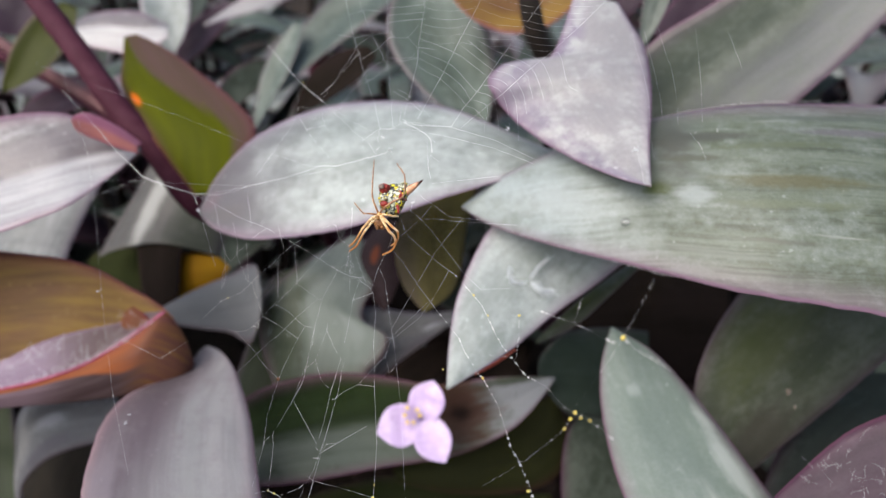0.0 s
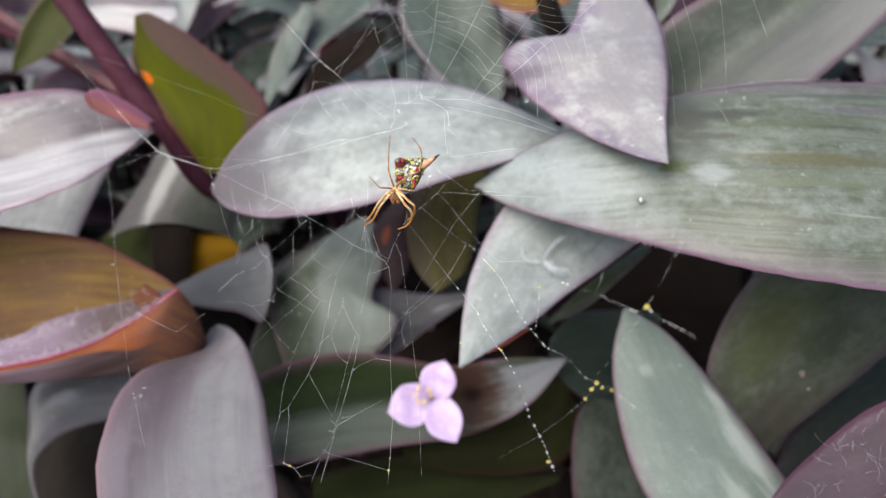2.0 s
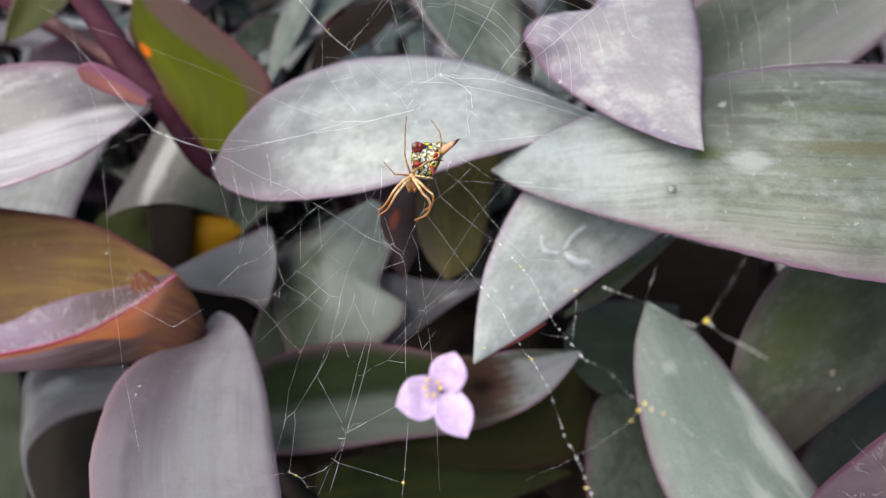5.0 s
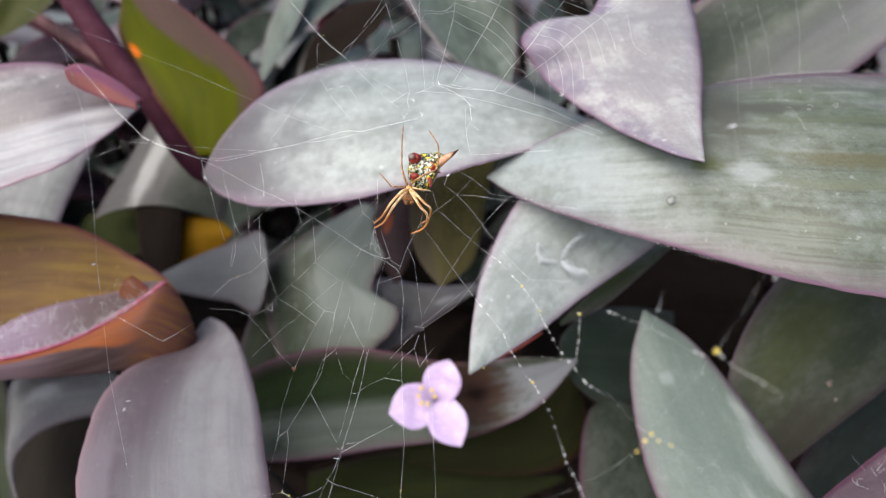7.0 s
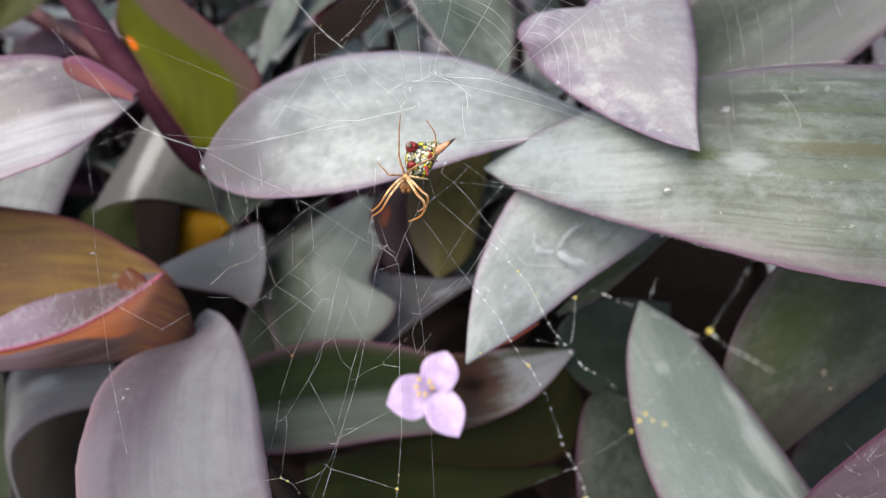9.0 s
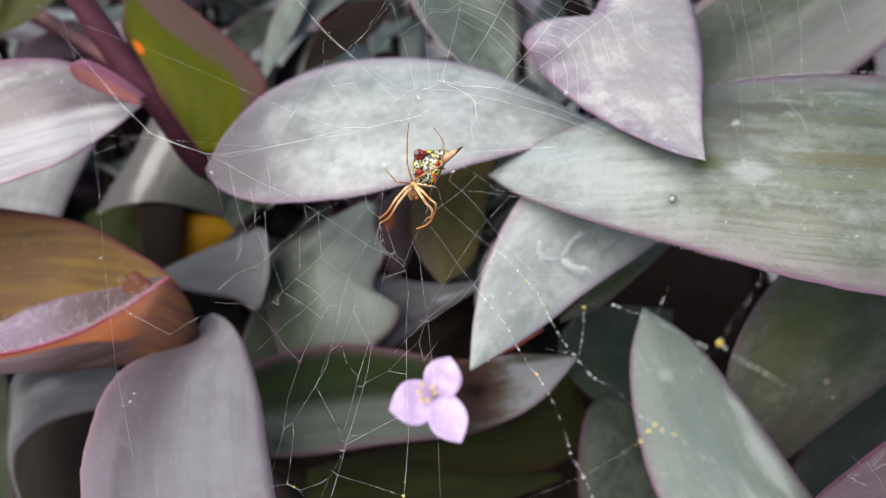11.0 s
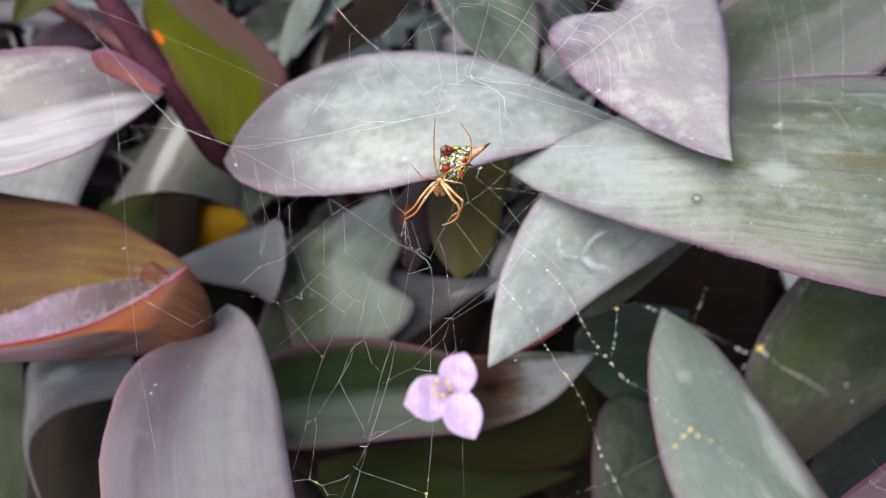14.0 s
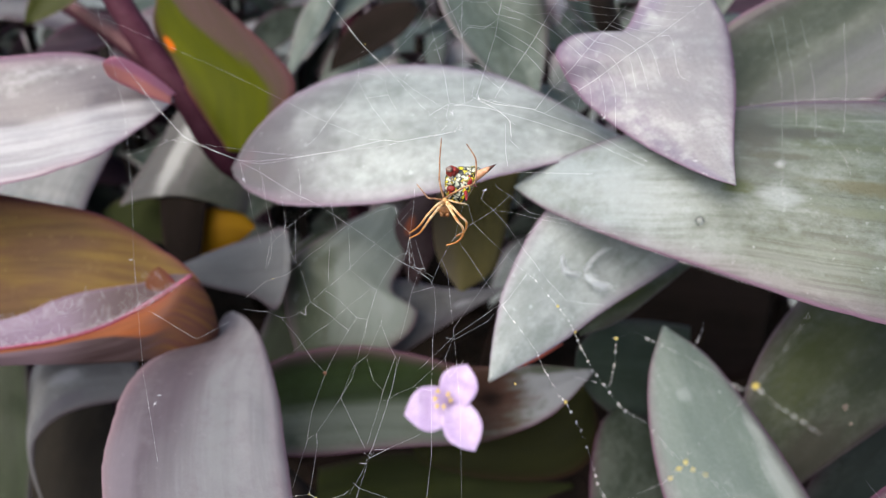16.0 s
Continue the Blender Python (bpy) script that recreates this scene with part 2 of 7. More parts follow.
BLEACHED = leaf_material("leaf_grey_green_bleached", (0.142, 0.178, 0.158), (0.124, 0.159, 0.138), (0.215, 0.25, 0.23), (0.14, 0.075, 0.11), (0.46, 0.7), 0.42, (0.2, 0.28, 0.08), 0.12, 0.12, vein=0.06, run=0.05, gloss=0.3,
                         marks=((0.5, 0.86, 0.16, 0.12, (0.285, 0.315, 0.3), 0.8), (0.3, 0.84, 0.1, 0.13, (0.285, 0.315, 0.3), 0.85), (0.64, 0.9, 0.06, 0.08, (0.27, 0.3, 0.28), 0.8), (0.32, 0.6, 0.12, 0.1, (0.28, 0.315, 0.29), 0.8), (0.35, 0.72, 0.05, 0.06, (0.13, 0.165, 0.14), 0.7), (0.76, 0.4, 0.03, 0.09, (0.25, 0.29, 0.27), 0.7)))
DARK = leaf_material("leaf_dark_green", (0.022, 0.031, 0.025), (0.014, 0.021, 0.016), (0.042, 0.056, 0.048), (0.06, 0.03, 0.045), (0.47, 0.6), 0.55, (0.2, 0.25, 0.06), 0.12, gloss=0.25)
SPOTTED = leaf_material("leaf_green_with_dead_spot", (0.017, 0.029, 0.008), (0.012, 0.02, 0.006), (0.025, 0.036, 0.016), (0.11, 0.05, 0.078), (0.5, 0.72), 0.5, (0.2, 0.28, 0.08), 0.1,
                        0.3, (0.08, 0.094, 0.078), far=(0.15, 0.155, 0.165), far_at=(0.74, 0.86), flush_at=(0.42, 0.58), gloss=0.1, grainy=0.3, marks=((0.7, 0.34, 0.12, 0.6, (0.05, 0.026, 0.019), 1.0), (0.735, 0.4, 0.12, 0.6, (0.042, 0.022, 0.016), 1.0), (0.715, 0.42, 0.13, 0.6, (0.036, 0.018, 0.013), 0.9), (0.728, 0.43, 0.045, 0.2, (0.01, 0.005, 0.004), 1.0), (0.9, 0.08, 0.12, 0.16, (0.025, 0.032, 0.018), 0.9)))
# dark green base and first mark: shadow on the left side, painted in
NIBBLED = leaf_material("leaf_grey_green_nibbled", (0.05, 0.065, 0.032), (0.038, 0.052, 0.023), (0.3, 0.325, 0.3), (0.17, 0.11, 0.12), (0.56, 0.8), 0.48, (0.25, 0.3, 0.12), 0.12, 0.25, flush=(0.225, 0.255, 0.22), flush_at=(0.12, 0.4), slope=0.8, run=0.2, grainy=0.4,
                        marks=((0.45, 0.3, 0.18, 0.12, (0.03, 0.045, 0.012), 0.8), (0.3, 0.35, 0.1, 0.12, (0.15, 0.17, 0.14), 0.7), (0.55, 0.75, 0.16, 0.1, (0.28, 0.31, 0.28), 0.7), (0.78, 0.55, 0.14, 0.3, (0.12, 0.135, 0.11), 0.6)))
GREENDARK = leaf_material("leaf_deep_green", (0.042, 0.054, 0.026), (0.03, 0.038, 0.018), (0.062, 0.075, 0.048), (0.13, 0.09, 0.115), (0.5, 0.72), 0.55, (0.2, 0.3, 0.04), 0.15, 0.3, gloss=0.25)
HALVED = leaf_material("leaf_grey_green_two_toned", (0.075, 0.088, 0.06), (0.055, 0.068, 0.045), (0.135, 0.15, 0.12), (0.17, 0.1, 0.14), (0.46, 0.7), 0.45, (0.2, 0.28, 0.08), 0.12, 0.2, (0.15, 0.153, 0.148), flush_at=(0.4, 0.6), run=0.1)
PURPLE = leaf_material("leaf_purple", (0.042, 0.023, 0.035), (0.028, 0.016, 0.025), (0.075, 0.055, 0.07), (0.09, 0.035, 0.06), (0.5, 0.72), 0.55, (0.35, 0.06, 0.12), 0.1, gloss=0.2)
PLUMLEAF = leaf_material("leaf_plum", (0.043, 0.023, 0.036), (0.03, 0.016, 0.025), (0.07, 0.048, 0.063), (0.08, 0.032, 0.056), (0.46, 0.66), 0.5, (0.35, 0.06, 0.12), 0.1, gloss=0.3)
UNDER = leaf_material("leaf_underside_plum", (0.10, 0.045, 0.075), (0.07, 0.03, 0.055), (0.13, 0.08, 0.11), PLUM, (0.5, 0.75), 0.5, (0.4, 0.1, 0.12), 0.2)
OLIVE = leaf_material("leaf_underside_olive", (0.074, 0.081, 0.002), (0.056, 0.063, 0.002), (0.085, 0.09, 0.005), (0.16, 0.05, 0.06), (0.55, 0.8), 0.55, (0.35, 0.40, 0.02), 0.2, 0.3, (0.095, 0.056, 0.05), (0.55, 0.1, 0.1), (0.6, 0.13, 0.005), flush_at=(0.54, 0.68), slope=-0.7, gloss=0.06, spot_stretch=(1.5, 1.7), grainy=0.3)
OLIVEPLAIN = leaf_material("leaf_olive", (0.05, 0.056, 0.008), (0.038, 0.044, 0.006), (0.06, 0.066, 0.02), (0.12, 0.08, 0.07), (0.5, 0.75), 0.5, (0.35, 0.42, 0.02), 0.2, 0.4, gloss=0.15)
# flush paints the white sheen of the lower half as colour
PALE = leaf_material("leaf_pale_mauve", (0.15, 0.13, 0.138), (0.12, 0.105, 0.11), (0.34, 0.33, 0.332), (0.24, 0.13, 0.18), (0.46, 0.68), 0.36, (0.3, 0.2, 0.25), 0.12, 0.55, flush=(0.41, 0.395, 0.4), flush_at=(0.42, 0.52), run=0.4, vein=0.2)
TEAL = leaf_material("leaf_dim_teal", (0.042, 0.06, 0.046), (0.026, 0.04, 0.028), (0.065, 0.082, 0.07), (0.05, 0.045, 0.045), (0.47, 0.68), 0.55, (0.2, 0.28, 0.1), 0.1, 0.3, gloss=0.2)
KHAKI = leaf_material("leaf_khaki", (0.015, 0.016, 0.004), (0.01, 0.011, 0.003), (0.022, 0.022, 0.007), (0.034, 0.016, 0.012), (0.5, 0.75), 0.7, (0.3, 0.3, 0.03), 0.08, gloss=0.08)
KHAKIUP = leaf_material("leaf_khaki_underside", (0.165, 0.142, 0.055), (0.115, 0.1, 0.042), (0.18, 0.16, 0.075), (0.09, 0.07, 0.05), (0.5, 0.75), 0.6, (0.45, 0.38, 0.06), 0.4, 0.6, flush=(0.1, 0.082, 0.055), flush_at=(0.45, 0.15), gloss=0.12, grainy=0.2)
# olive mark: glow of light through the blade, painted as colour
DULL = leaf_material("leaf_dull_green", (0.05, 0.058, 0.036), (0.036, 0.046, 0.022), (0.085, 0.095, 0.07), (0.1, 0.07, 0.085), (0.44, 0.62), 0.5, (0.2, 0.28, 0.05), 0.12, 0.2, gloss=0.3, marks=((0.45, 0.3, 0.25, 0.3, (0.062, 0.075, 0.022), 0.5), (0.75, 0.75, 0.2, 0.3, (0.04, 0.035, 0.028), 0.7)))
# the pale lengthwise mark is a gloss highlight painted along the ridge
ARCH = leaf_material("leaf_arched_two_toned_highlight", (0.095, 0.088, 0.082), (0.075, 0.07, 0.065), (0.12, 0.112, 0.105), (0.08, 0.065, 0.065), (0.5, 0.75), 0.45, (0.2, 0.28, 0.08), 0.1, 0.2, (0.035, 0.04, 0.028), flush_at=(0.45, 0.7), gloss=0.3, grainy=0.2, marks=((0.5, 0.36, 0.7, 0.11, (0.32, 0.32, 0.3), 0.9),))
BROWN = leaf_material("leaf_bronze", (0.235, 0.14, 0.03), (0.14, 0.07, 0.03), (0.28, 0.18, 0.055), (0.25, 0.07, 0.09), (0.5, 0.75), 0.55, (0.6, 0.3, 0.05), 0.25, 1.0, gloss=0.2, vein=0.3)
WITHERED = leaf_material("leaf_withered_brown", (0.05, 0.03, 0.032), (0.035, 0.02, 0.022), (0.08, 0.055, 0.06), (0.045, 0.025, 0.025), (0.5, 0.75), 0.6, (0.3, 0.1, 0.05), 0.08, 0.3, spot=(0.4, 0.42, 0.13), spot_colour=(0.2, 0.05, 0.02), spot_stretch=(1.0, 1.0), gloss=0.2)
# colour of the leaf added to fill a dark brown gap
GAPBROWN = leaf_material("leaf_gap_brown", (0.018, 0.015, 0.011), (0.012, 0.01, 0.008), (0.028, 0.022, 0.017), (0.03, 0.02, 0.018), (0.5, 0.75), 0.7, (0.2, 0.1, 0.05), 0.06, 0.3, gloss=0.1)
# near-black leaf colour that stands in for deep shade in the gaps
DARKEST = leaf_material("leaf_gap_shade", (0.016, 0.011, 0.009), (0.011, 0.008, 0.006), (0.022, 0.016, 0.013), (0.02, 0.012, 0.011), (0.5, 0.7), 0.8, (0.12, 0.08, 0.03), 0.05, gloss=0.05)
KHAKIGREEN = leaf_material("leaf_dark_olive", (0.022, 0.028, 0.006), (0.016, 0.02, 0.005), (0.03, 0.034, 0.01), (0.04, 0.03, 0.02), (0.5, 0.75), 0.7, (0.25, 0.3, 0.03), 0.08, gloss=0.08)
GREENDULL = leaf_material("leaf_mottled_green", (0.022, 0.029, 0.021), (0.014, 0.02, 0.013), (0.042, 0.05, 0.04), (0.06, 0.026, 0.044), (0.42, 0.58), 0.6, (0.2, 0.28, 0.08), 0.08, gloss=0.1)
FLAP = leaf_material("leaf_flap_red_brown", (0.19, 0.07, 0.035), (0.15, 0.055, 0.03), (0.2, 0.09, 0.04), (0.26, 0.035, 0.06), (0.5, 0.75), 0.55, (0.6, 0.25, 0.06), 0.3, 0.5, gloss=0.15)
YELLOW = leaf_material("leaf_dying_yellow", (0.36, 0.19, 0.004), (0.27, 0.135, 0.003), (0.38, 0.22, 0.008), (0.25, 0.12, 0.01), (0.5, 0.75), 0.6, (0.6, 0.35, 0.01), 0.3, gloss=0.08, grainy=0.2)


def wing_material():
    """The outer side of the rolled leaf: orange under its crease, plum below, brown at the rounded end."""
    m, nt, b = shader("leaf_wing_orange")
    shape, size = nt.nodes.new("ShaderNodeUVMap"), nt.nodes.new("ShaderNodeUVMap")
    shape.uv_map, size.uv_map = "shape", "size"
    sep = nt.nodes.new("ShaderNodeSeparateXYZ")
    nt.links.new(shape.outputs[0], sep.inputs[0])
    t, v = sep.outputs[0], sep.outputs[1]
    streaks = noise_at(nt, size.outputs[0], 1.0, 4, (60, 900, 1), 0.6)
    soft = noise_at(nt, size.outputs[0], 300, 4)
    low = mixed(nt, ranged(nt, streaks, 0.35, 0.65), (0.035, 0.02, 0.02), (0.065, 0.042, 0.042))
    low = mixed(nt, ranged(nt, t, 0.55, 0.3), low, (0.15, 0.1, 0.115))
    hot = mixed(nt, ranged(nt, streaks, 0.3, 0.7), (0.34, 0.095, 0.025), (0.2, 0.065, 0.024))
    hot = mixed(nt, ranged(nt, v, 0.0, 0.22, 0.75, 0.0), hot, (0.42, 0.09, 0.10))
    edge = maths(nt, "SUBTRACT", maths(nt, "ADD", v, maths(nt, "MULTIPLY_ADD", soft, 0.05, -0.025)), ranged(nt, t, 0.42, 0.74, 0.28, 0.66))
    f = ranged(nt, edge, -0.05, 0.05, 1.0, 0.0)
    f = maths(nt, "MULTIPLY", f, ranged(nt, t, 0.62, 0.84, 1.0, 0.0))
    end = mixed(nt, ranged(nt, streaks, 0.36, 0.62), (0.13, 0.06, 0.022), (0.085, 0.034, 0.026))
    c = mixed(nt, ranged(nt, t, 0.68, 0.84), low, end)
    c = mixed(nt, ranged(nt, t, 0.93, 1.0), c, (0.06, 0.022, 0.02))
    c = mixed(nt, f, c, hot)
    nt.links.new(c, b.inputs["Base Color"])
    b.inputs["Roughness"].default_value = 0.55
    b.inputs["Specular IOR Level"].default_value = 0.15
    normal = bumped(nt, b, streaks, 0.3, 0.0002)
    tr = nt.nodes.new("ShaderNodeBsdfTranslucent")
    tr.inputs[0].default_value = (0.7, 0.2, 0.05, 1)
    nt.links.new(normal, tr.inputs["Normal"])
    mx = nt.nodes.new("ShaderNodeMixShader")
    nt.links.new(maths(nt, "MULTIPLY_ADD", f, 0.2, 0.05), mx.inputs[0])
    nt.links.new(b.outputs[0], mx.inputs[1])
    nt.links.new(tr.outputs[0], mx.inputs[2])
    nt.links.new(mx.outputs[0], nt.nodes["Material Output"].inputs[0])
    return m


WING = wing_material()
WINGTOP = leaf_material("leaf_fold_downy", (0.29, 0.215, 0.28), (0.22, 0.155, 0.21), (0.37, 0.31, 0.37), (0.25, 0.16, 0.21), (0.5, 0.75), 0.6, (0.5, 0.2, 0.25), 0.15, far=(0.085, 0.056, 0.054), far_at=(0.34, 0.7))
EMBER = leaf_material("leaf_margin_ember", (0.7, 0.15, 0.09), (0.6, 0.11, 0.07), (0.55, 0.2, 0.12), (0.4, 0.08, 0.08), (0.5, 0.75), 0.5, (0.7, 0.15, 0.06), 0.3)


def plain_material(name, base, second, scale, rough=0.5, metal=0.0, bump=0.3, distance=0.0003, gloss=0.5):
    m, nt, b = shader(name)
    tc = nt.nodes.new("ShaderNodeTexCoord")
    n1 = noise_at(nt, tc.outputs["Object"], scale, 4)
    n2 = noise_at(nt, tc.outputs["Object"], scale * 7, 3)
    c = mixed(nt, ranged(nt, n1, 0.35, 0.65), base, second)
    c = mixed(nt, maths(nt, "MULTIPLY", ranged(nt, n2, 0.45, 0.7), 0.4), c, tuple(0.6 * v for v in base))
    nt.links.new(c, b.inputs["Base Color"])
    b.inputs["Roughness"].default_value, b.inputs["Metallic"].default_value = rough, metal
    b.inputs["Specular IOR Level"].default_value = gloss
    bumped(nt, b, n2, bump, distance)
    return m


STEM = plain_material("stem_plum", (0.046, 0.011, 0.02), (0.062, 0.018, 0.03), 180, 0.7, 0, 0.3, 0.0003, 0.12)
STEMPALE = plain_material("stem_faded_pink", (0.16, 0.085, 0.085), (0.09, 0.04, 0.045), 140, 0.7, 0, 0.3, 0.0003, 0.15)

# darkened copy of the stem colour, for stems that stand in shade
STEMDEEP = plain_material("stem_shaded", (0.014, 0.011, 0.009), (0.02, 0.014, 0.011), 180, 0.8, 0, 0.3, 0.0003, 0.15)
BUDLEAF = leaf_material("leaf_young_pink", (0.52, 0.21, 0.29), (0.44, 0.16, 0.23), (0.54, 0.27, 0.34), (0.42, 0.14, 0.24), (0.5, 0.75), 0.5, (0.6, 0.15, 0.15), 0.25, 0.2, flush=(0.52, 0.2, 0.17), flush_at=(0.4, 0.6), gloss=0.25, grainy=0.2)
SOIL = plain_material("soil", (0.02, 0.014, 0.01), (0.035, 0.025, 0.018), 60, 0.9, 0, 0.9, 0.004, 0.2)
PETAL = plain_material("petal_lilac", (0.45, 0.33, 0.54), (0.53, 0.41, 0.6), 300, 0.5, 0, 0.15)
ANTHER = plain_material("anther_yellow", (0.75, 0.5, 0.06), (0.8, 0.6, 0.12), 2000, 0.6)
SILK = plain_material("silk", (0.92, 0.93, 0.93), (0.9, 0.91, 0.93), 4000, 0.25, 0, 0.0)
HAIR = plain_material("plant_hair", (0.7, 0.66, 0.68), (0.8, 0.78, 0.78), 3000, 0.4)
RIM = plain_material("leaf_rim_crimson", (0.42, 0.05, 0.13), (0.5, 0.14, 0.23), 900, 0.5)
DRY = plain_material("dry_crumb", (0.3, 0.25, 0.2), (0.16, 0.12, 0.09), 2500, 0.7)
SCAR = plain_material("silk_smear", (0.6, 0.64, 0.66), (0.7, 0.73, 0.75), 2500, 0.6)
DEW = plain_material("dust_pale", (0.78, 0.76, 0.68), (0.86, 0.86, 0.84), 3000, 0.35)
CRUMB = plain_material("dirt_crumb", (0.2, 0.09, 0.03), (0.08, 0.03, 0.015), 4000, 0.6)
AMBER = plain_material("spider_amber", (0.2, 0.07, 0.015), (0.36, 0.17, 0.06), 3000, 0.3, 0, 0.2, 0.00003)
GOLD = plain_material("spider_gold", (0.55, 0.33, 0.12), (0.4, 0.2, 0.06), 3000, 0.35, 0, 0.2, 0.00003)
RED = plain_material("spider_red", (0.3, 0.028, 0.018), (0.15, 0.014, 0.011), 2500, 0.5, 0, 0.2, 0.00003)
GREYRING = plain_material("spider_grey", (0.16, 0.11, 0.09), (0.3, 0.22, 0.18), 4000, 0.35)
DARKSPINE = plain_material("spider_black", (0.02, 0.012, 0.01), (0.1, 0.01, 0.01), 3000, 0.3)
REDSPINE = plain_material("spider_scarlet", (0.38, 0.02, 0.02), (0.25, 0.02, 0.02), 3000, 0.3)


def banded(name, dark, light, scale):
    m, nt, b = shader(name)
    tc = nt.nodes.new("ShaderNodeTexCoord")
    n1 = noise_at(nt, tc.outputs["Object"], scale, 2)
    n2 = noise_at(nt, tc.outputs["Object"], scale * 3, 2)
    c = mixed(nt, ranged(nt, n1, 0.42, 0.58), dark, light)
    c = mixed(nt, maths(nt, "MULTIPLY", ranged(nt, n2, 0.55, 0.65), 0.6), c, tuple(0.6 * v for v in dark))
    nt.links.new(c, b.inputs["Base Color"])
    b.inputs["Roughness"].default_value = 0.28
    return m


LEGS = banded("spider_leg", (0.46, 0.23, 0.075), (0.76, 0.58, 0.33), 2600)
PALEDOT = plain_material("spider_pale_dots", (0.8, 0.68, 0.45), (0.72, 0.56, 0.34), 4000, 0.3)
LEGTIP = plain_material("spider_leg_tip", (0.42, 0.16, 0.035), (0.5, 0.22, 0.06), 3000, 0.3, 0, 0.1, 0.00002)
REARLEGS = banded("spider_leg_brown", (0.24, 0.11, 0.05), (0.42, 0.24, 0.12), 1500)


def belly_material():
    """Pale cells edged in black, with yellow cells and red patches."""
    m, nt, b = shader("spider_belly")
    tc = nt.nodes.new("ShaderNodeTexCoord")
    warp = nt.nodes.new("ShaderNodeTexNoise")
    warp.inputs["Scale"].default_value = 1500
    nt.links.new(tc.outputs["Object"], warp.inputs["Vector"])
    add = nt.nodes.new("ShaderNodeVectorMath")
    add.operation = "MULTIPLY_ADD"
    nt.links.new(warp.outputs["Color"], add.inputs[0])
    add.inputs[1].default_value = (0.0016, 0.0016, 0.0016)
    nt.links.new(tc.outputs["Object"], add.inputs[2])
    edge = nt.nodes.new("ShaderNodeTexVoronoi")
    edge.feature = "DISTANCE_TO_EDGE"
    cell = nt.nodes.new("ShaderNodeTexVoronoi")
    for n in (edge, cell):
        n.inputs["Scale"].default_value = 1750
        nt.links.new(add.outputs[0], n.inputs["Vector"])
    sep = nt.nodes.new("ShaderNodeSeparateColor")
    nt.links.new(cell.outputs["Color"], sep.inputs[0])
    c = mixed(nt, ranged(nt, sep.outputs[0], 0.52, 0.56), (0.6, 0.61, 0.45), (0.72, 0.6, 0.03))
    red = noise_at(nt, tc.outputs["Object"], 1100, 1)
    c = mixed(nt, ranged(nt, red, 0.62, 0.65), c, (0.34, 0.02, 0.015))
    c = mixed(nt, ranged(nt, edge.outputs["Distance"], 0.09, 0.15, 1.0, 0.0), c, (0.012, 0.014, 0.012))
    nt.links.new(c, b.inputs["Base Color"])
    b.inputs["Roughness"].default_value = 0.3
    bumped(nt, b, edge.outputs["Distance"], 0.4, 0.00006)
    return m


BELLY = belly_material()


def spine_material():
    m, nt, b = shader("spider_spine")
    tc = nt.nodes.new("ShaderNodeTexCoord")
    sep = nt.nodes.new("ShaderNodeSeparateXYZ")
    nt.links.new(tc.outputs["Generated"], sep.inputs[0])
    n = noise_at(nt, tc.outputs["Object"], 2500, 2)
    c = mixed(nt, ranged(nt, n, 0.4, 0.6), (0.62, 0.27, 0.14), (0.66, 0.36, 0.2))
    c = mixed(nt, ranged(nt, sep.outputs[0], 0.62, 0.82), c, (0.05, 0.015, 0.012))
    nt.links.new(c, b.inputs["Base Color"])
    b.inputs["Roughness"].default_value = 0.25
    return m


SPINE = spine_material()
POLLEN = plain_material("pollen_yellow", (0.72, 0.58, 0.13), (0.6, 0.45, 0.07), 3000, 0.5)


# ---- building ----
def thing(name, place, label, category, group=""):
    e = new(name)
    e.location = place
    e.empty_display_size = 0.01
    return tagged(e, label, category, group)


def part(name, bm, materials, parent, label="", smooth=True):
    """Links a bmesh, given in world metres, as one mesh under its thing or part."""
    origin = Vector((0, 0, 0))
    o = parent
    while o:
        origin += o.location
        o = o.parent
    bmesh.ops.translate(bm, verts=bm.verts, vec=-origin)
    me = bpy.data.meshes.new(name)
    bm.to_mesh(me)
    bm.free()
    for m in materials if isinstance(materials, (list, tuple)) else [materials]:
        me.materials.append(m)
    if smooth:
        me.polygons.foreach_set("use_smooth", [True] * len(me.polygons))
    ob = new(name, me)
    ob.parent = parent
    return tagged(ob, label)


def along(points, steps):
    """A smooth line (Catmull-Rom) through the points."""
    p = [Vector(q) for q in points]
    p = [2 * p[0] - p[1], *p, 2 * p[-1] - p[-2]]
    out = []
    for i in range(1, len(p) - 2):
        for k in range(steps):
            t = k / steps
            a, b, c, d = p[i - 1], p[i], p[i + 1], p[i + 2]
            out.append(0.5 * (2 * b + (c - a) * t + (2 * a - 5 * b + 4 * c - d) * t * t + (3 * b - a - 3 * c + d) * t ** 3))
    return [*out, p[-2]]


def tube(bm, line, radii, sides=8):
    """Adds a round tube along the line; radii: one, or one for each point."""
    n = len(line)
    if isinstance(radii, (int, float)):
        radii = [radii] * n
    up = Vector((0.31, 0.17, 0.93))
    rings = []
    for i, q in enumerate(line):
        d = (line[min(i + 1, n - 1)] - line[max(i - 1, 0)]).normalized()
        u = d.cross(up)
        if u.length < 1e-3:
            u = d.cross(Vector((1, 0, 0)))
        u.normalize()
        v = d.cross(u)
        rings.append([bm.verts.new(q + radii[i] * (math.cos(a) * u + math.sin(a) * v)) for a in (2 * math.pi * k / sides for k in range(sides))])
    for r, s in zip(rings, rings[1:]):
        for k in range(sides):
            bm.faces.new((r[k], r[(k + 1) % sides], s[(k + 1) % sides], s[k]))
    bm.faces.new(rings[0][::-1])
    bm.faces.new(rings[-1])
    return rings


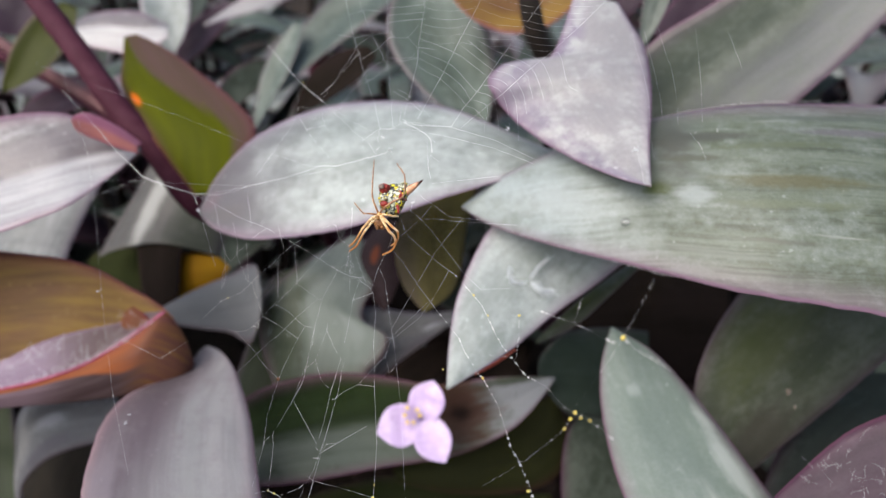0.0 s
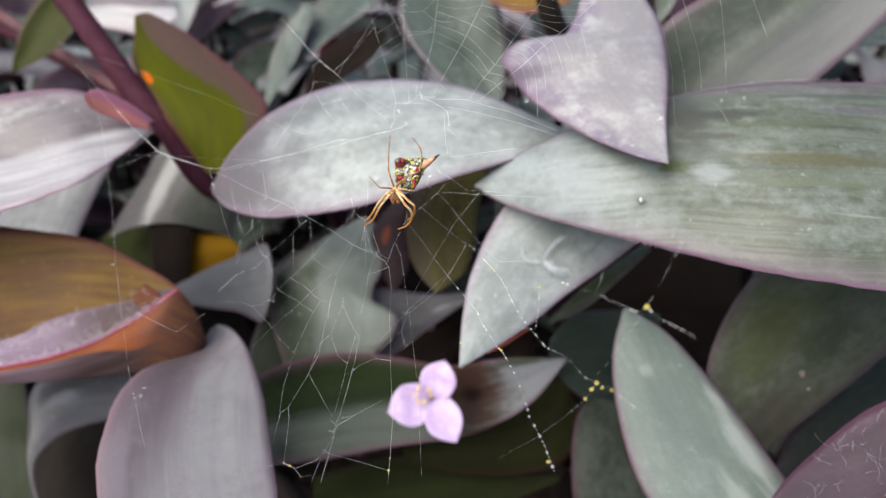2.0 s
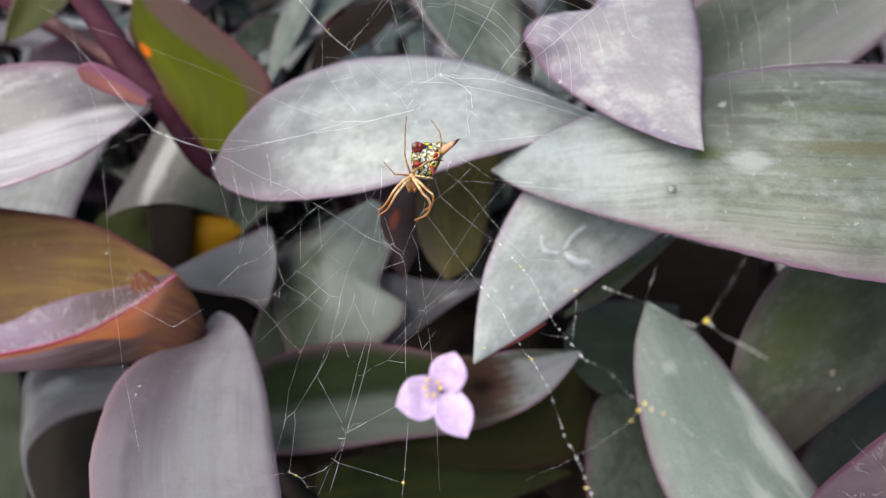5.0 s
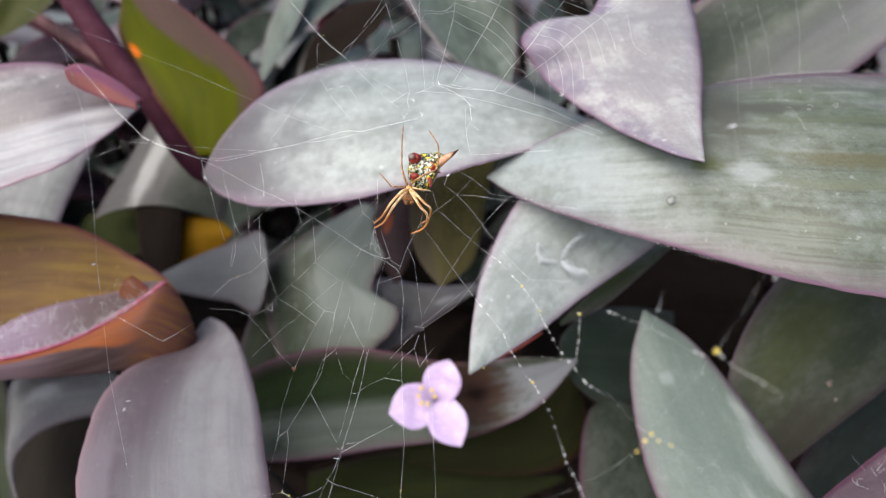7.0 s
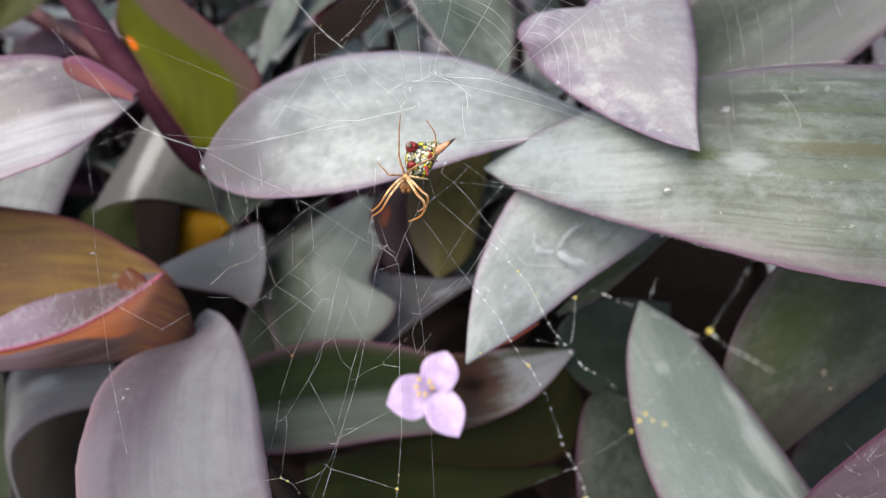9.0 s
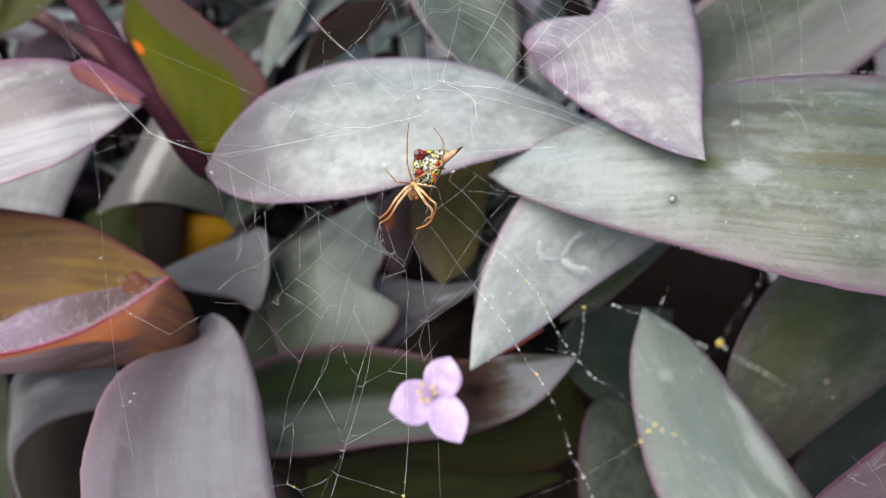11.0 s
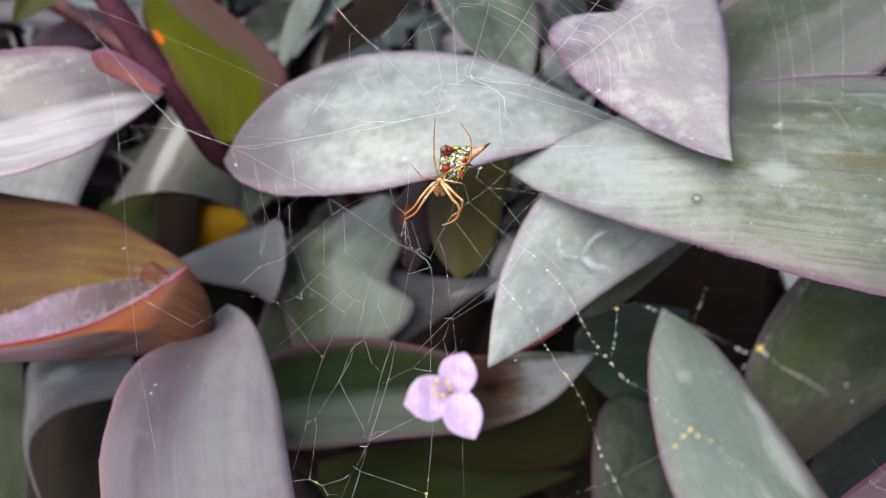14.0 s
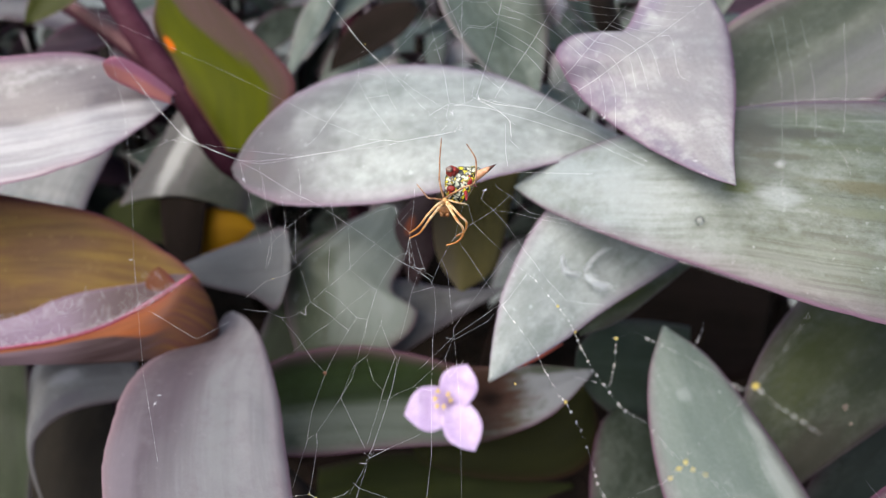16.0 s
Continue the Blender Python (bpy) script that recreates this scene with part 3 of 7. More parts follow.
def blade(base, mid, tip, width, facing, tip_facing=None, wide=0.42, cup=0.25, base_part=0.3, point=2.0, wave=0.0, lean=0.0,
          section=None, bite=None, rise=0.85, nu=36, nv=14, seed=0, thick=0.0007):
    """A leaf blade as a bmesh: a bowed midrib from base through mid to tip, a lanceolate outline, a channelled cross-section.
    facing: where the upper side looks; lean: how much wider one half is; section: own cross-section, as (aside, out) in half-widths;
    bite: (along, length, depth, side) of a piece eaten out of the margin."""
    base, mid, tip, facing = Vector(base), Vector(mid), Vector(tip), Vector(facing).normalized()
    tip_facing = Vector(tip_facing).normalized() if tip_facing else facing
    ctrl = 2 * mid - 0.5 * (base + tip)
    length = (mid - base).length + (tip - mid).length
    bm = bmesh.new()
    shape, size = bm.loops.layers.uv.new("shape"), bm.loops.layers.uv.new("size")
    top, under, info = [], [], {}
    for i in range(nu + 1):
        t = i / nu
        p = (1 - t) ** 2 * base + 2 * t * (1 - t) * ctrl + t * t * tip
        d = (2 * (1 - t) * (ctrl - base) + 2 * t * (tip - ctrl)).normalized()
        f = facing.lerp(tip_facing, t)
        side = d.cross(f).normalized()
        out = side.cross(d).normalized()
        if t < wide:
            w = base_part + (1 - base_part) * math.sin(math.pi / 2 * (t / wide)) ** rise
        else:
            w = 1 - ((t - wide) / (1 - wide)) ** point
        w = max(w, 0.012) * width / 2
        row_t, row_u = [], []
        for j in range(nv + 1):
            v = 2 * j / nv - 1
            half = w * (1 + lean * (1 if v > 0 else -1))
            if bite and (v > 0) == (bite[3] > 0):
                s = (t - bite[0]) / bite[1]
                if abs(s) < 1:
                    half *= 1 - bite[2] * (1 - s * s) * (0.85 + 0.3 * noise.noise((t * 60, seed, 0)))
            if section:
                k = (v + 1) / 2 * (len(section) - 1)
                a = min(int(k), len(section) - 2)
                s = k - a
                q = [section[max(0, min(len(section) - 1, a + e))] for e in (-1, 0, 1, 2)]
                x, z = (0.5 * (2 * q[1][c] + (q[2][c] - q[0][c]) * s + (2 * q[0][c] - 5 * q[1][c] + 4 * q[2][c] - q[3][c]) * s * s
                               + (3 * q[1][c] - q[0][c] - 3 * q[2][c] + q[3][c]) * s ** 3) for c in (0, 1))
                x, z = x * half, z * half
            else:
                x, z = v * half, cup * half * (abs(v) ** 1.6 - 0.4)
            rough = noise.noise((t * 3.1 + seed * 7.3, v * 1.2 + seed, 0.4)) * 0.05 * width
            rough += noise.noise((t * 9 + seed, v * 3, 2.4 + seed)) * 0.012 * width
            rough += wave * width * math.sin(t * 19 + seed) * abs(v) ** 3
            jag = 0.006 * width * noise.noise((t * 45, v * 2 + seed, 5)) * abs(v)
            c = p + side * (x + jag) + out * (z + rough * min(1, 4 * t))
            h = thick * (0.25 + 0.75 * (1 - abs(v) ** 1.5)) * (1 - 0.6 * t)
            a, b = bm.verts.new(c + out * h / 2), bm.verts.new(c - out * h / 2)
            info[a] = info[b] = ((t, (v + 1) / 2), (t * length, v * half))
            row_t.append(a)
            row_u.append(b)
        top.append(row_t)
        under.append(row_u)
    faces = []
    for i in range(nu):
        for j in range(nv):
            faces.append((bm.faces.new((top[i][j], top[i][j + 1], top[i + 1][j + 1], top[i + 1][j])), 0))
            faces.append((bm.faces.new((under[i][j], under[i + 1][j], under[i + 1][j + 1], under[i][j + 1])), 1))
        faces.append((bm.faces.new((top[i][0], top[i + 1][0], under[i + 1][0], under[i][0])), 0))
        faces.append((bm.faces.new((top[i][nv], under[i][nv], under[i + 1][nv], top[i + 1][nv])), 0))
    for j in range(nv):
        faces.append((bm.faces.new((top[0][j], under[0][j], under[0][j + 1], top[0][j + 1])), 0))
        faces.append((bm.faces.new((top[nu][j], top[nu][j + 1], under[nu][j + 1], under[nu][j])), 0))
    for f, index in faces:
        f.material_index = index
        for loop in f.loops:
            loop[shape].uv, loop[size].uv = info[loop.vert]
    return bm


def chord(points, n):
    """n + 1 points at even steps along the smooth line through the points."""
    line = along(points, 12)
    far = [0.0]
    for a, b in zip(line, line[1:]):
        far.append(far[-1] + (b - a).length)
    out, k = [], 0
    for i in range(n + 1):
        s = far[-1] * i / n
        while k < len(line) - 2 and far[k + 1] < s:
            k += 1
        out.append(line[k].lerp(line[k + 1], min(1, (s - far[k]) / max(1e-9, far[k + 1] - far[k]))))
    return out


def spread_blade(first, second, facing, bulge=0.1, nu=48, nv=16, seed=0, thick=0.0006, crease=0.0):
    """A leaf blade as a bmesh, spread between its two margins, which run from base to tip; bulge: its arch from side to side."""
    out = Vector(facing).normalized()
    a, b = chord(first, nu), chord(second, nu)
    length = sum((q - p).length for p, q in zip(a, a[1:]))
    bm = bmesh.new()
    shape, size = bm.loops.layers.uv.new("shape"), bm.loops.layers.uv.new("size")
    top, under, info = [], [], {}
    for i in range(nu + 1):
        t = i / nu
        w = (b[i] - a[i]).length
        row_t, row_u = [], []
        for j in range(nv + 1):
            s = j / nv
            v = 2 * s - 1
            z = bulge * w * (1 - v * v) - crease * w * max(0, 1 - 4 * abs(v))
            z += 0.018 * w * noise.noise((t * 4 + seed * 3.7, v * 1.3, seed)) + 0.008 * w * noise.noise((t * 13, v * 4, seed))
            c = a[i].lerp(b[i], s) + out * z + (b[i] - a[i]) * 0.006 * noise.noise((t * 40, v + seed, 7)) * abs(v)
            h = thick * (0.25 + 0.75 * (1 - abs(v) ** 1.5))
            m, n = bm.verts.new(c + out * h / 2), bm.verts.new(c - out * h / 2)
            info[m] = info[n] = ((t, s), (t * length, v * w / 2))
            row_t.append(m)
            row_u.append(n)
        top.append(row_t)
        under.append(row_u)
    faces = []
    for i in range(nu):
        for j in range(nv):
            faces.append((bm.faces.new((top[i][j], top[i][j + 1], top[i + 1][j + 1], top[i + 1][j])), 0))
            faces.append((bm.faces.new((under[i][j], under[i + 1][j], under[i + 1][j + 1], under[i][j + 1])), 1))
        faces.append((bm.faces.new((top[i][0], top[i + 1][0], under[i + 1][0], under[i][0])), 0))
        faces.append((bm.faces.new((top[i][nv], under[i][nv], under[i + 1][nv], top[i + 1][nv])), 0))
    for j in range(nv):
        faces.append((bm.faces.new((top[0][j], under[0][j], under[0][j + 1], top[0][j + 1])), 0))
        faces.append((bm.faces.new((top[nu][j], top[nu][j + 1], under[nu][j + 1], under[nu][j])), 0))
    for f, index in faces:
        f.material_index = index
        for loop in f.loops:
            loop[shape].uv, loop[size].uv = info[loop.vert]
    bmesh.ops.recalc_face_normals(bm, faces=bm.faces)
    return bm


leaf_count = [0]


def spread_leaf(plant, first, second, facing, upper, lower=None, label="", **shape):
    leaf_count[0] += 1
    bm = spread_blade(first, second, facing, seed=leaf_count[0], **shape)
    return part("leaf", bm, [upper, lower or UNDER], plant, label)


def hairs(plant, base, mid, tip, count, length, facing, spread, seed=1, side=(0, 0, 0), name="down", thick=0.00002, loose=0.9, curly=False, material=None):
    """Fine pale hairs that stand on a leaf along the line from base through mid to tip."""
    base, mid, tip, facing, side = Vector(base), Vector(mid), Vector(tip), Vector(facing).normalized(), Vector(side)
    ctrl = 2 * mid - 0.5 * (base + tip)
    dice = random.Random(seed)
    bm = bmesh.new()
    for _ in range(count):
        t = dice.uniform(0.08, 0.95)
        q = (1 - t) ** 2 * base + 2 * t * (1 - t) * ctrl + t * t * tip + side * dice.uniform(0, spread)
        w = (facing + Vector([dice.uniform(-loose, loose) for _ in range(3)])).normalized() * length * dice.uniform(0.4, 1.1)
        bend = Vector([dice.uniform(-0.3, 0.3) for _ in range(3)]) * length
        if curly:
            line, step = [q], w / 8
            turn = Matrix.Rotation(dice.uniform(-0.3, 0.3), 3, facing)
            for _ in range(8):
                line.append(line[-1] + step)
                step = turn @ step + Vector([dice.uniform(-0.15, 0.15) for _ in range(3)]) * length / 8
            tube(bm, line, [thick] * 7 + [0.7 * thick, 0.3 * thick], 4)
            continue
        tube(bm, [q, q + w * 0.5 + bend * 0.3, q + w + bend], [thick, 0.8 * thick, 0.3 * thick], 4)
    return tagged(part(name, bm, material or HAIR, plant), kind="stuff")


def leaf(plant, base, mid, tip, width, facing, upper, lower=None, label="", **shape):
    leaf_count[0] += 1
    bm = blade(base, mid, tip, width, facing, seed=leaf_count[0], **shape)
    return part("leaf", bm, [upper, lower or UNDER], plant, label)


def stem(parent, points, r0, r1, name="stem", label="", joints=True, material=None):
    line = along(points, 10)
    n = len(line)
    radii = []
    for i in range(n):
        r = r0 + (r1 - r0) * i / (n - 1)
        if joints and i % 12 == 6:
            r *= 1.07
        radii.append(r)
    bm = bmesh.new()
    tube(bm, line, radii, 12)
    return part(name, bm, material or STEM, parent, label)


# ---- ground ----
def ground():
    xs = sorted({*(-30, -8, -3, -1.5, 1.5, 3, 8, 30), *(k * 0.03 for k in range(-33, 34))})
    ys = sorted({*(-30, -8, -3, -1.5, 2, 3, 8, 30), *(k * 0.03 for k in range(-30, 50))})
    bm = bmesh.new()
    grid = [[bm.verts.new((x, y, 0.012 * noise.noise((x * 9, y * 9, 0)) + 0.006 * noise.noise((x * 40, y * 40, 3)))) for x in xs] for y in ys]
    for a, b in zip(grid, grid[1:]):
        for k in range(len(xs) - 1):
            bm.faces.new((a[k], a[k + 1], b[k + 1], b[k]))
    me = bpy.data.meshes.new("ground")
    bm.to_mesh(me)
    bm.free()
    me.materials.append(SOIL)
    me.polygons.foreach_set("use_smooth", [True] * len(me.polygons))
    tagged(new("ground", me), "dark bare soil under the planted bed", "ground", kind="structure")


ground()

# ---- the plants in view ----
BED = "purple-leaved plants of the bed"
def plant(place, label):
    return thing("spiderwort", place, label, "plant", BED)


def bract_plant():
    p = plant((-0.03, 0.19, 0), "purple-stemmed plant with silver, olive and pink leaves")
    stem(p, [(-0.03, 0.36, 0.0), (-0.04642, 0.22023, 0.22122), (-0.05346, 0.16473, 0.25528), (-0.06157, 0.15224, 0.26708), (-0.07018, 0.15563, 0.28065), (-0.07887, 0.16117, 0.28856), (-0.09006, 0.17177, 0.29846), (-0.10272, 0.18374, 0.30858), (-0.12781, 0.20871, 0.32681)], 0.0033, 0.003, "stem", "thick dark plum stem")
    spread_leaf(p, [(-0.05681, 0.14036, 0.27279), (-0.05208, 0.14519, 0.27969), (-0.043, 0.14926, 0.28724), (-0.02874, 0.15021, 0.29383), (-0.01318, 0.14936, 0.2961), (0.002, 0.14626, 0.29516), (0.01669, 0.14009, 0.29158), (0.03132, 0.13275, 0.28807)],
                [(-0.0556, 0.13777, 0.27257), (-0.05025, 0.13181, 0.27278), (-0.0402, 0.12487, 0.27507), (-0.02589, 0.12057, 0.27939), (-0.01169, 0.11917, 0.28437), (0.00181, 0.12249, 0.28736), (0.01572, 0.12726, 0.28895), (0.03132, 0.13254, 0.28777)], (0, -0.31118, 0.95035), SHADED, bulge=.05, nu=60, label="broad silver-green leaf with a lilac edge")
    spread_leaf(p, [(-0.13291, 0.1364, 0.29199), (-0.11315, 0.13943, 0.2939), (-0.09655, 0.14196, 0.29517), (-0.09024, 0.14375, 0.29558), (-0.0838, 0.14485, 0.29506), (-0.07724, 0.14467, 0.2928), (-0.07236, 0.14416, 0.29013), (-0.06788, 0.14333, 0.28703)],
                [(-0.1201, 0.1107, 0.28064), (-0.10278, 0.11298, 0.28056), (-0.08818, 0.11652, 0.2822), (-0.08123, 0.11975, 0.28353), (-0.07626, 0.12274, 0.28456), (-0.07329, 0.12926, 0.28492), (-0.06993, 0.13629, 0.28595), (-0.06787, 0.14311, 0.28673)], (0, -0.4, 0.92), PALE, bulge=-.07, crease=.03, label="silvery mauve leaf")
    spread_leaf(p, [(-0.05878, 0.14499, 0.27417), (-0.06546, 0.15049, 0.28028), (-0.07321, 0.15866, 0.28672), (-0.08118, 0.17028, 0.2911), (-0.08391, 0.18093, 0.29412), (-0.08553, 0.18814, 0.29735)], [(-0.05209, 0.14499, 0.27417), (-0.04836, 0.1501, 0.27973), (-0.04551, 0.15764, 0.28526), (-0.05347, 0.16692, 0.28979), (-0.06842, 0.18004, 0.29459), (-0.07812, 0.18772, 0.29668), (-0.08205, 0.1887, 0.29807)], (-0.25, -0.72084, 0.62681), OLIVE, SILVER, bulge=.08, label="olive leaf seen from below, purple flushed")
    spread_leaf(p, [(-0.06657, 0.14223, 0.28888), (-0.06977, 0.14217, 0.29221), (-0.07309, 0.14172, 0.29501), (-0.07537, 0.14063, 0.29693), (-0.07663, 0.13872, 0.29773), (-0.07671, 0.13616, 0.29763)], [(-0.06622, 0.13822, 0.28851), (-0.06908, 0.13698, 0.29024), (-0.07229, 0.13606, 0.2924), (-0.07461, 0.13499, 0.29434), (-0.07587, 0.13431, 0.29596), (-0.0764, 0.13476, 0.29742)], (-0.2, -0.6, 0.75), BUDLEAF, BUDLEAF, bulge=.25, nu=28, nv=12, label="young folded pink leaf")
    spread_leaf(p, [(-0.09084, 0.20101, 0.256), (-0.09607, 0.18914, 0.24733), (-0.10038, 0.17918, 0.24122), (-0.10218, 0.17067, 0.23704)], [(-0.06697, 0.20101, 0.25568), (-0.06574, 0.18422, 0.24476), (-0.06579, 0.17033, 0.23777)], (-0.2, 0.07796, 0.98307), ARCH, bulge=.14, label="pale grey arched leaf")
    spread_leaf(p, [(-0.14005, 0.20428, 0.25075), (-0.13922, 0.18534, 0.24114), (-0.14127, 0.16732, 0.23283)], [(-0.10706, 0.20428, 0.25075), (-0.11205, 0.18534, 0.24114), (-0.11365, 0.16732, 0.23283)], (0, -0.03263, 0.99947), CHALK, label="chalky pale leaf")


def big_leaf_plant():
    p = plant((0.13, 0.12, 0), "plant with broad streaked grey-green leaves")
    stem(p, [(0.13, 0.12, 0), (0.16135, 0.0981, 0.25603), (0.13256, 0.10219, 0.29673)], 0.004, 0.003)
    spread_leaf(p, [(0.12625, 0.10279, 0.29689), (0.11129, 0.11117, 0.30336), (0.0899, 0.11659, 0.30761), (0.06825, 0.11759, 0.30925), (0.05306, 0.11818, 0.30857), (0.03969, 0.12359, 0.30345), (0.02733, 0.12353, 0.29934), (0.01904, 0.12576, 0.29406), (0.01104, 0.1266, 0.28859), (0.00378, 0.12505, 0.28323)],
                [(0.12899, 0.0991, 0.29188), (0.09106, 0.07816, 0.29099), (0.07426, 0.07905, 0.29075), (0.05814, 0.083, 0.29125), (0.04666, 0.08731, 0.29051), (0.03205, 0.09696, 0.28861), (0.02132, 0.10523, 0.28648), (0.01351, 0.11427, 0.28367), (0.00823, 0.1198, 0.28281), (0.004, 0.12479, 0.28287)], (0, -0.35869, 0.93479), BROAD, bulge=.085, nu=72, nv=24, label="large grey-green streaked leaf with a plum edge")
    hairs(p, (0.00796, 0.11726, 0.28441), (0.03205, 0.09696, 0.28861), (0.05814, 0.083, 0.29125), 420, 0.0004, (0, -0.86844, -0.36853), 0, 31, name="margin_down", thick=0.000012)
    hairs(p, (0.04021, 0.125, 0.30284), (0.05498, 0.12201, 0.30699), (0.07009, 0.12047, 0.30807), 260, 0.0004, (0, 0.86, 0.4), 0, 32, name="margin_down", thick=0.000012)


def lilac_plant():
    p = plant((0.05, 0.27, 0), "plant with a lilac leaf and upright dark stem")
    stem(p, [(0.07, 0.27, 0), (0.05, 0.205, 0.2), (0.03603, 0.18495, 0.27545), (0.02261, 0.17185, 0.3038), (0.01928, 0.1784, 0.32188)], 0.003, 0.0025, material=STEMDEEP)
    spread_leaf(p, [(0.028, 0.15625, 0.31662), (0.02467, 0.14657, 0.31186), (0.02244, 0.14152, 0.30954), (0.01956, 0.13863, 0.30854), (0.01575, 0.13926, 0.30873), (0.0118, 0.13819, 0.30842), (0.00896, 0.13476, 0.30724), (0.00937, 0.13196, 0.30593), (0.01246, 0.13034, 0.30202), (0.01696, 0.12308, 0.30055), (0.02223, 0.11728, 0.29937), (0.02653, 0.11011, 0.30013), (0.03066, 0.10467, 0.30085), (0.03386, 0.1009, 0.30188)],
                [(0.03777, 0.15569, 0.31573), (0.0396, 0.14936, 0.31311), (0.04108, 0.14477, 0.31103), (0.04129, 0.13854, 0.30898), (0.03994, 0.12924, 0.30758), (0.03817, 0.12092, 0.30627), (0.03622, 0.11289, 0.30477), (0.03514, 0.1067, 0.30282), (0.03412, 0.1009, 0.30188)], (-0.1, -0.32265, 0.93397), LILAC, bulge=.05, nu=70, label="lilac-grey pointed leaf")
    spread_leaf(p, [(0.10682, 0.17016, 0.33627), (0.08487, 0.16527, 0.32928), (0.06333, 0.15825, 0.31752), (0.04426, 0.15296, 0.30648), (0.03371, 0.14631, 0.29174)], [(0.11435, 0.16349, 0.3372), (0.10333, 0.15581, 0.32449), (0.09277, 0.15023, 0.31304), (0.07684, 0.14452, 0.29791), (0.05616, 0.13889, 0.28289)], (0, -0.31118, 0.95035), HALVED, bulge=-.08, crease=-.02, label="grey-green leaf with a lilac edge")
    leaf(p, (0.03668, 0.20172, 0.30812), (0.01958, 0.19771, 0.30239), (0.00093, 0.20128, 0.30748), 0.018, (0, -0.60612, 0.79064), BROWN, wide=.5)
    leaf(p, (0.05825, 0.1895, 0.31681), (0.05394, 0.18291, 0.30741), (0.05036, 0.17633, 0.29801), 0.006, (0, -0.36853, 0.86844), GREEN)
    leaf(p, (0.08704, 0.21238, 0.31462), (0.07428, 0.20324, 0.30156), (0.05834, 0.19867, 0.29503), 0.018, (0, -0.36853, 0.86844), PURPLE)
    leaf(p, (0.1266, 0.18656, 0.29518), (0.11448, 0.18526, 0.29332), (0.10237, 0.18369, 0.29109), 0.008, (0, -0.1719, 0.97491), GREEN)


def forked_plant():
    p = plant((0.05, 0.14, 0), "plant with pointed silver and dark green leaves")
    stem(p, [(0.12, 0.19, 0), (0.12682, 0.15269, 0.23809), (0.07006, 0.13667, 0.26925), (0.04405, 0.13135, 0.28433)], 0.0035, 0.0025, material=STEMDEEP)
    spread_leaf(p, [(0.02403, 0.13254, 0.28777), (0.01017, 0.12149, 0.28071), (0.00346, 0.11027, 0.27339), (0.00131, 0.10227, 0.2672), (0.00064, 0.09464, 0.26153)], [(0.04671, 0.12469, 0.28004), (0.03513, 0.11632, 0.27333), (0.02259, 0.10822, 0.26872), (0.01212, 0.10064, 0.26487), (0.00107, 0.09451, 0.26136)], (-0.1, -0.40949, 0.89712), SILVER, bulge=.05, label="pointed silver-green leaf with scars")
    spread_leaf(p, [(0.00597, 0.0985, 0.26164), (0.00958, 0.10044, 0.26254), (0.01419, 0.10286, 0.26406)],
                [(0.00618, 0.09831, 0.26139), (0.0099, 0.10014, 0.26212), (0.0143, 0.10267, 0.2638)], (0, -0.56516, 0.76196), EMBER, EMBER, label="glowing red folded margin", nu=10, nv=4)
    lift = (-0.1, -0.40949, 0.89712)
    hairs(p, (0.0138, 0.1148, 0.2758), (0.0130, 0.1125, 0.2748), (0.0148, 0.1108, 0.2742), 110, 0.0016, (0.3, -0.70461, -0.48325), 0.0012, 21, lift, "silk_smear", 0.00003, 0.5, material=SCAR)
    hairs(p, (0.0132, 0.1112, 0.2743), (0.0145, 0.1106, 0.2741), (0.0162, 0.1106, 0.2742), 60, 0.0012, (0.9, -0.24575, 0.17207), 0.0012, 24, lift, "silk_smear", 0.000025, 0.5, material=SCAR)
    hairs(p, (0.0216, 0.1146, 0.2771), (0.0184, 0.1128, 0.2757), (0.0172, 0.1106, 0.2744), 110, 0.0016, (0.5, 0.0984, 0.66356), 0.0012, 22, lift, "silk_smear", 0.00003, 0.5, material=SCAR)
    hairs(p, (0.0172, 0.1106, 0.2744), (0.0184, 0.1091, 0.2738), (0.0214, 0.1085, 0.2739), 260, 0.0018, (0.8, -0.41782, -0.07367), 0.0014, 23, lift, "silk_smear", 0.00004, 0.4, material=SCAR)
    spread_leaf(p, [(0.08111, 0.13114, 0.26833), (0.06498, 0.12137, 0.2631), (0.05452, 0.10923, 0.25447), (0.05167, 0.09898, 0.24507), (0.05386, 0.08835, 0.23338)], [(0.11389, 0.12215, 0.26248), (0.10007, 0.11346, 0.25704), (0.08503, 0.10475, 0.24983), (0.06703, 0.09497, 0.24108), (0.05443, 0.08835, 0.23338)], (-0.1, -0.31118, 0.95035), DULL, bulge=.05, label="dark green leaf with a pale speck")
    spread_leaf(p, [(0.04307, 0.13132, 0.26429), (0.03432, 0.12651, 0.26072), (0.02672, 0.12158, 0.25695), (0.02047, 0.11688, 0.25349)],
                [(0.04388, 0.12804, 0.26489), (0.03746, 0.12397, 0.26061), (0.02919, 0.1192, 0.25539), (0.02072, 0.11631, 0.25273)], (-0.1, -0.31118, 0.95035), DULL, bulge=.05)
    spread_leaf(p, [(0.05345, 0.13927, 0.23624), (0.04037, 0.13677, 0.23976), (0.03057, 0.13298, 0.2415), (0.02387, 0.12659, 0.23968), (0.02295, 0.12186, 0.23666)],
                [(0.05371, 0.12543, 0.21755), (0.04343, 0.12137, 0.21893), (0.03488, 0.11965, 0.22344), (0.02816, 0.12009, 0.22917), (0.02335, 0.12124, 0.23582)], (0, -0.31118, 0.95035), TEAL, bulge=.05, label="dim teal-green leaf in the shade")
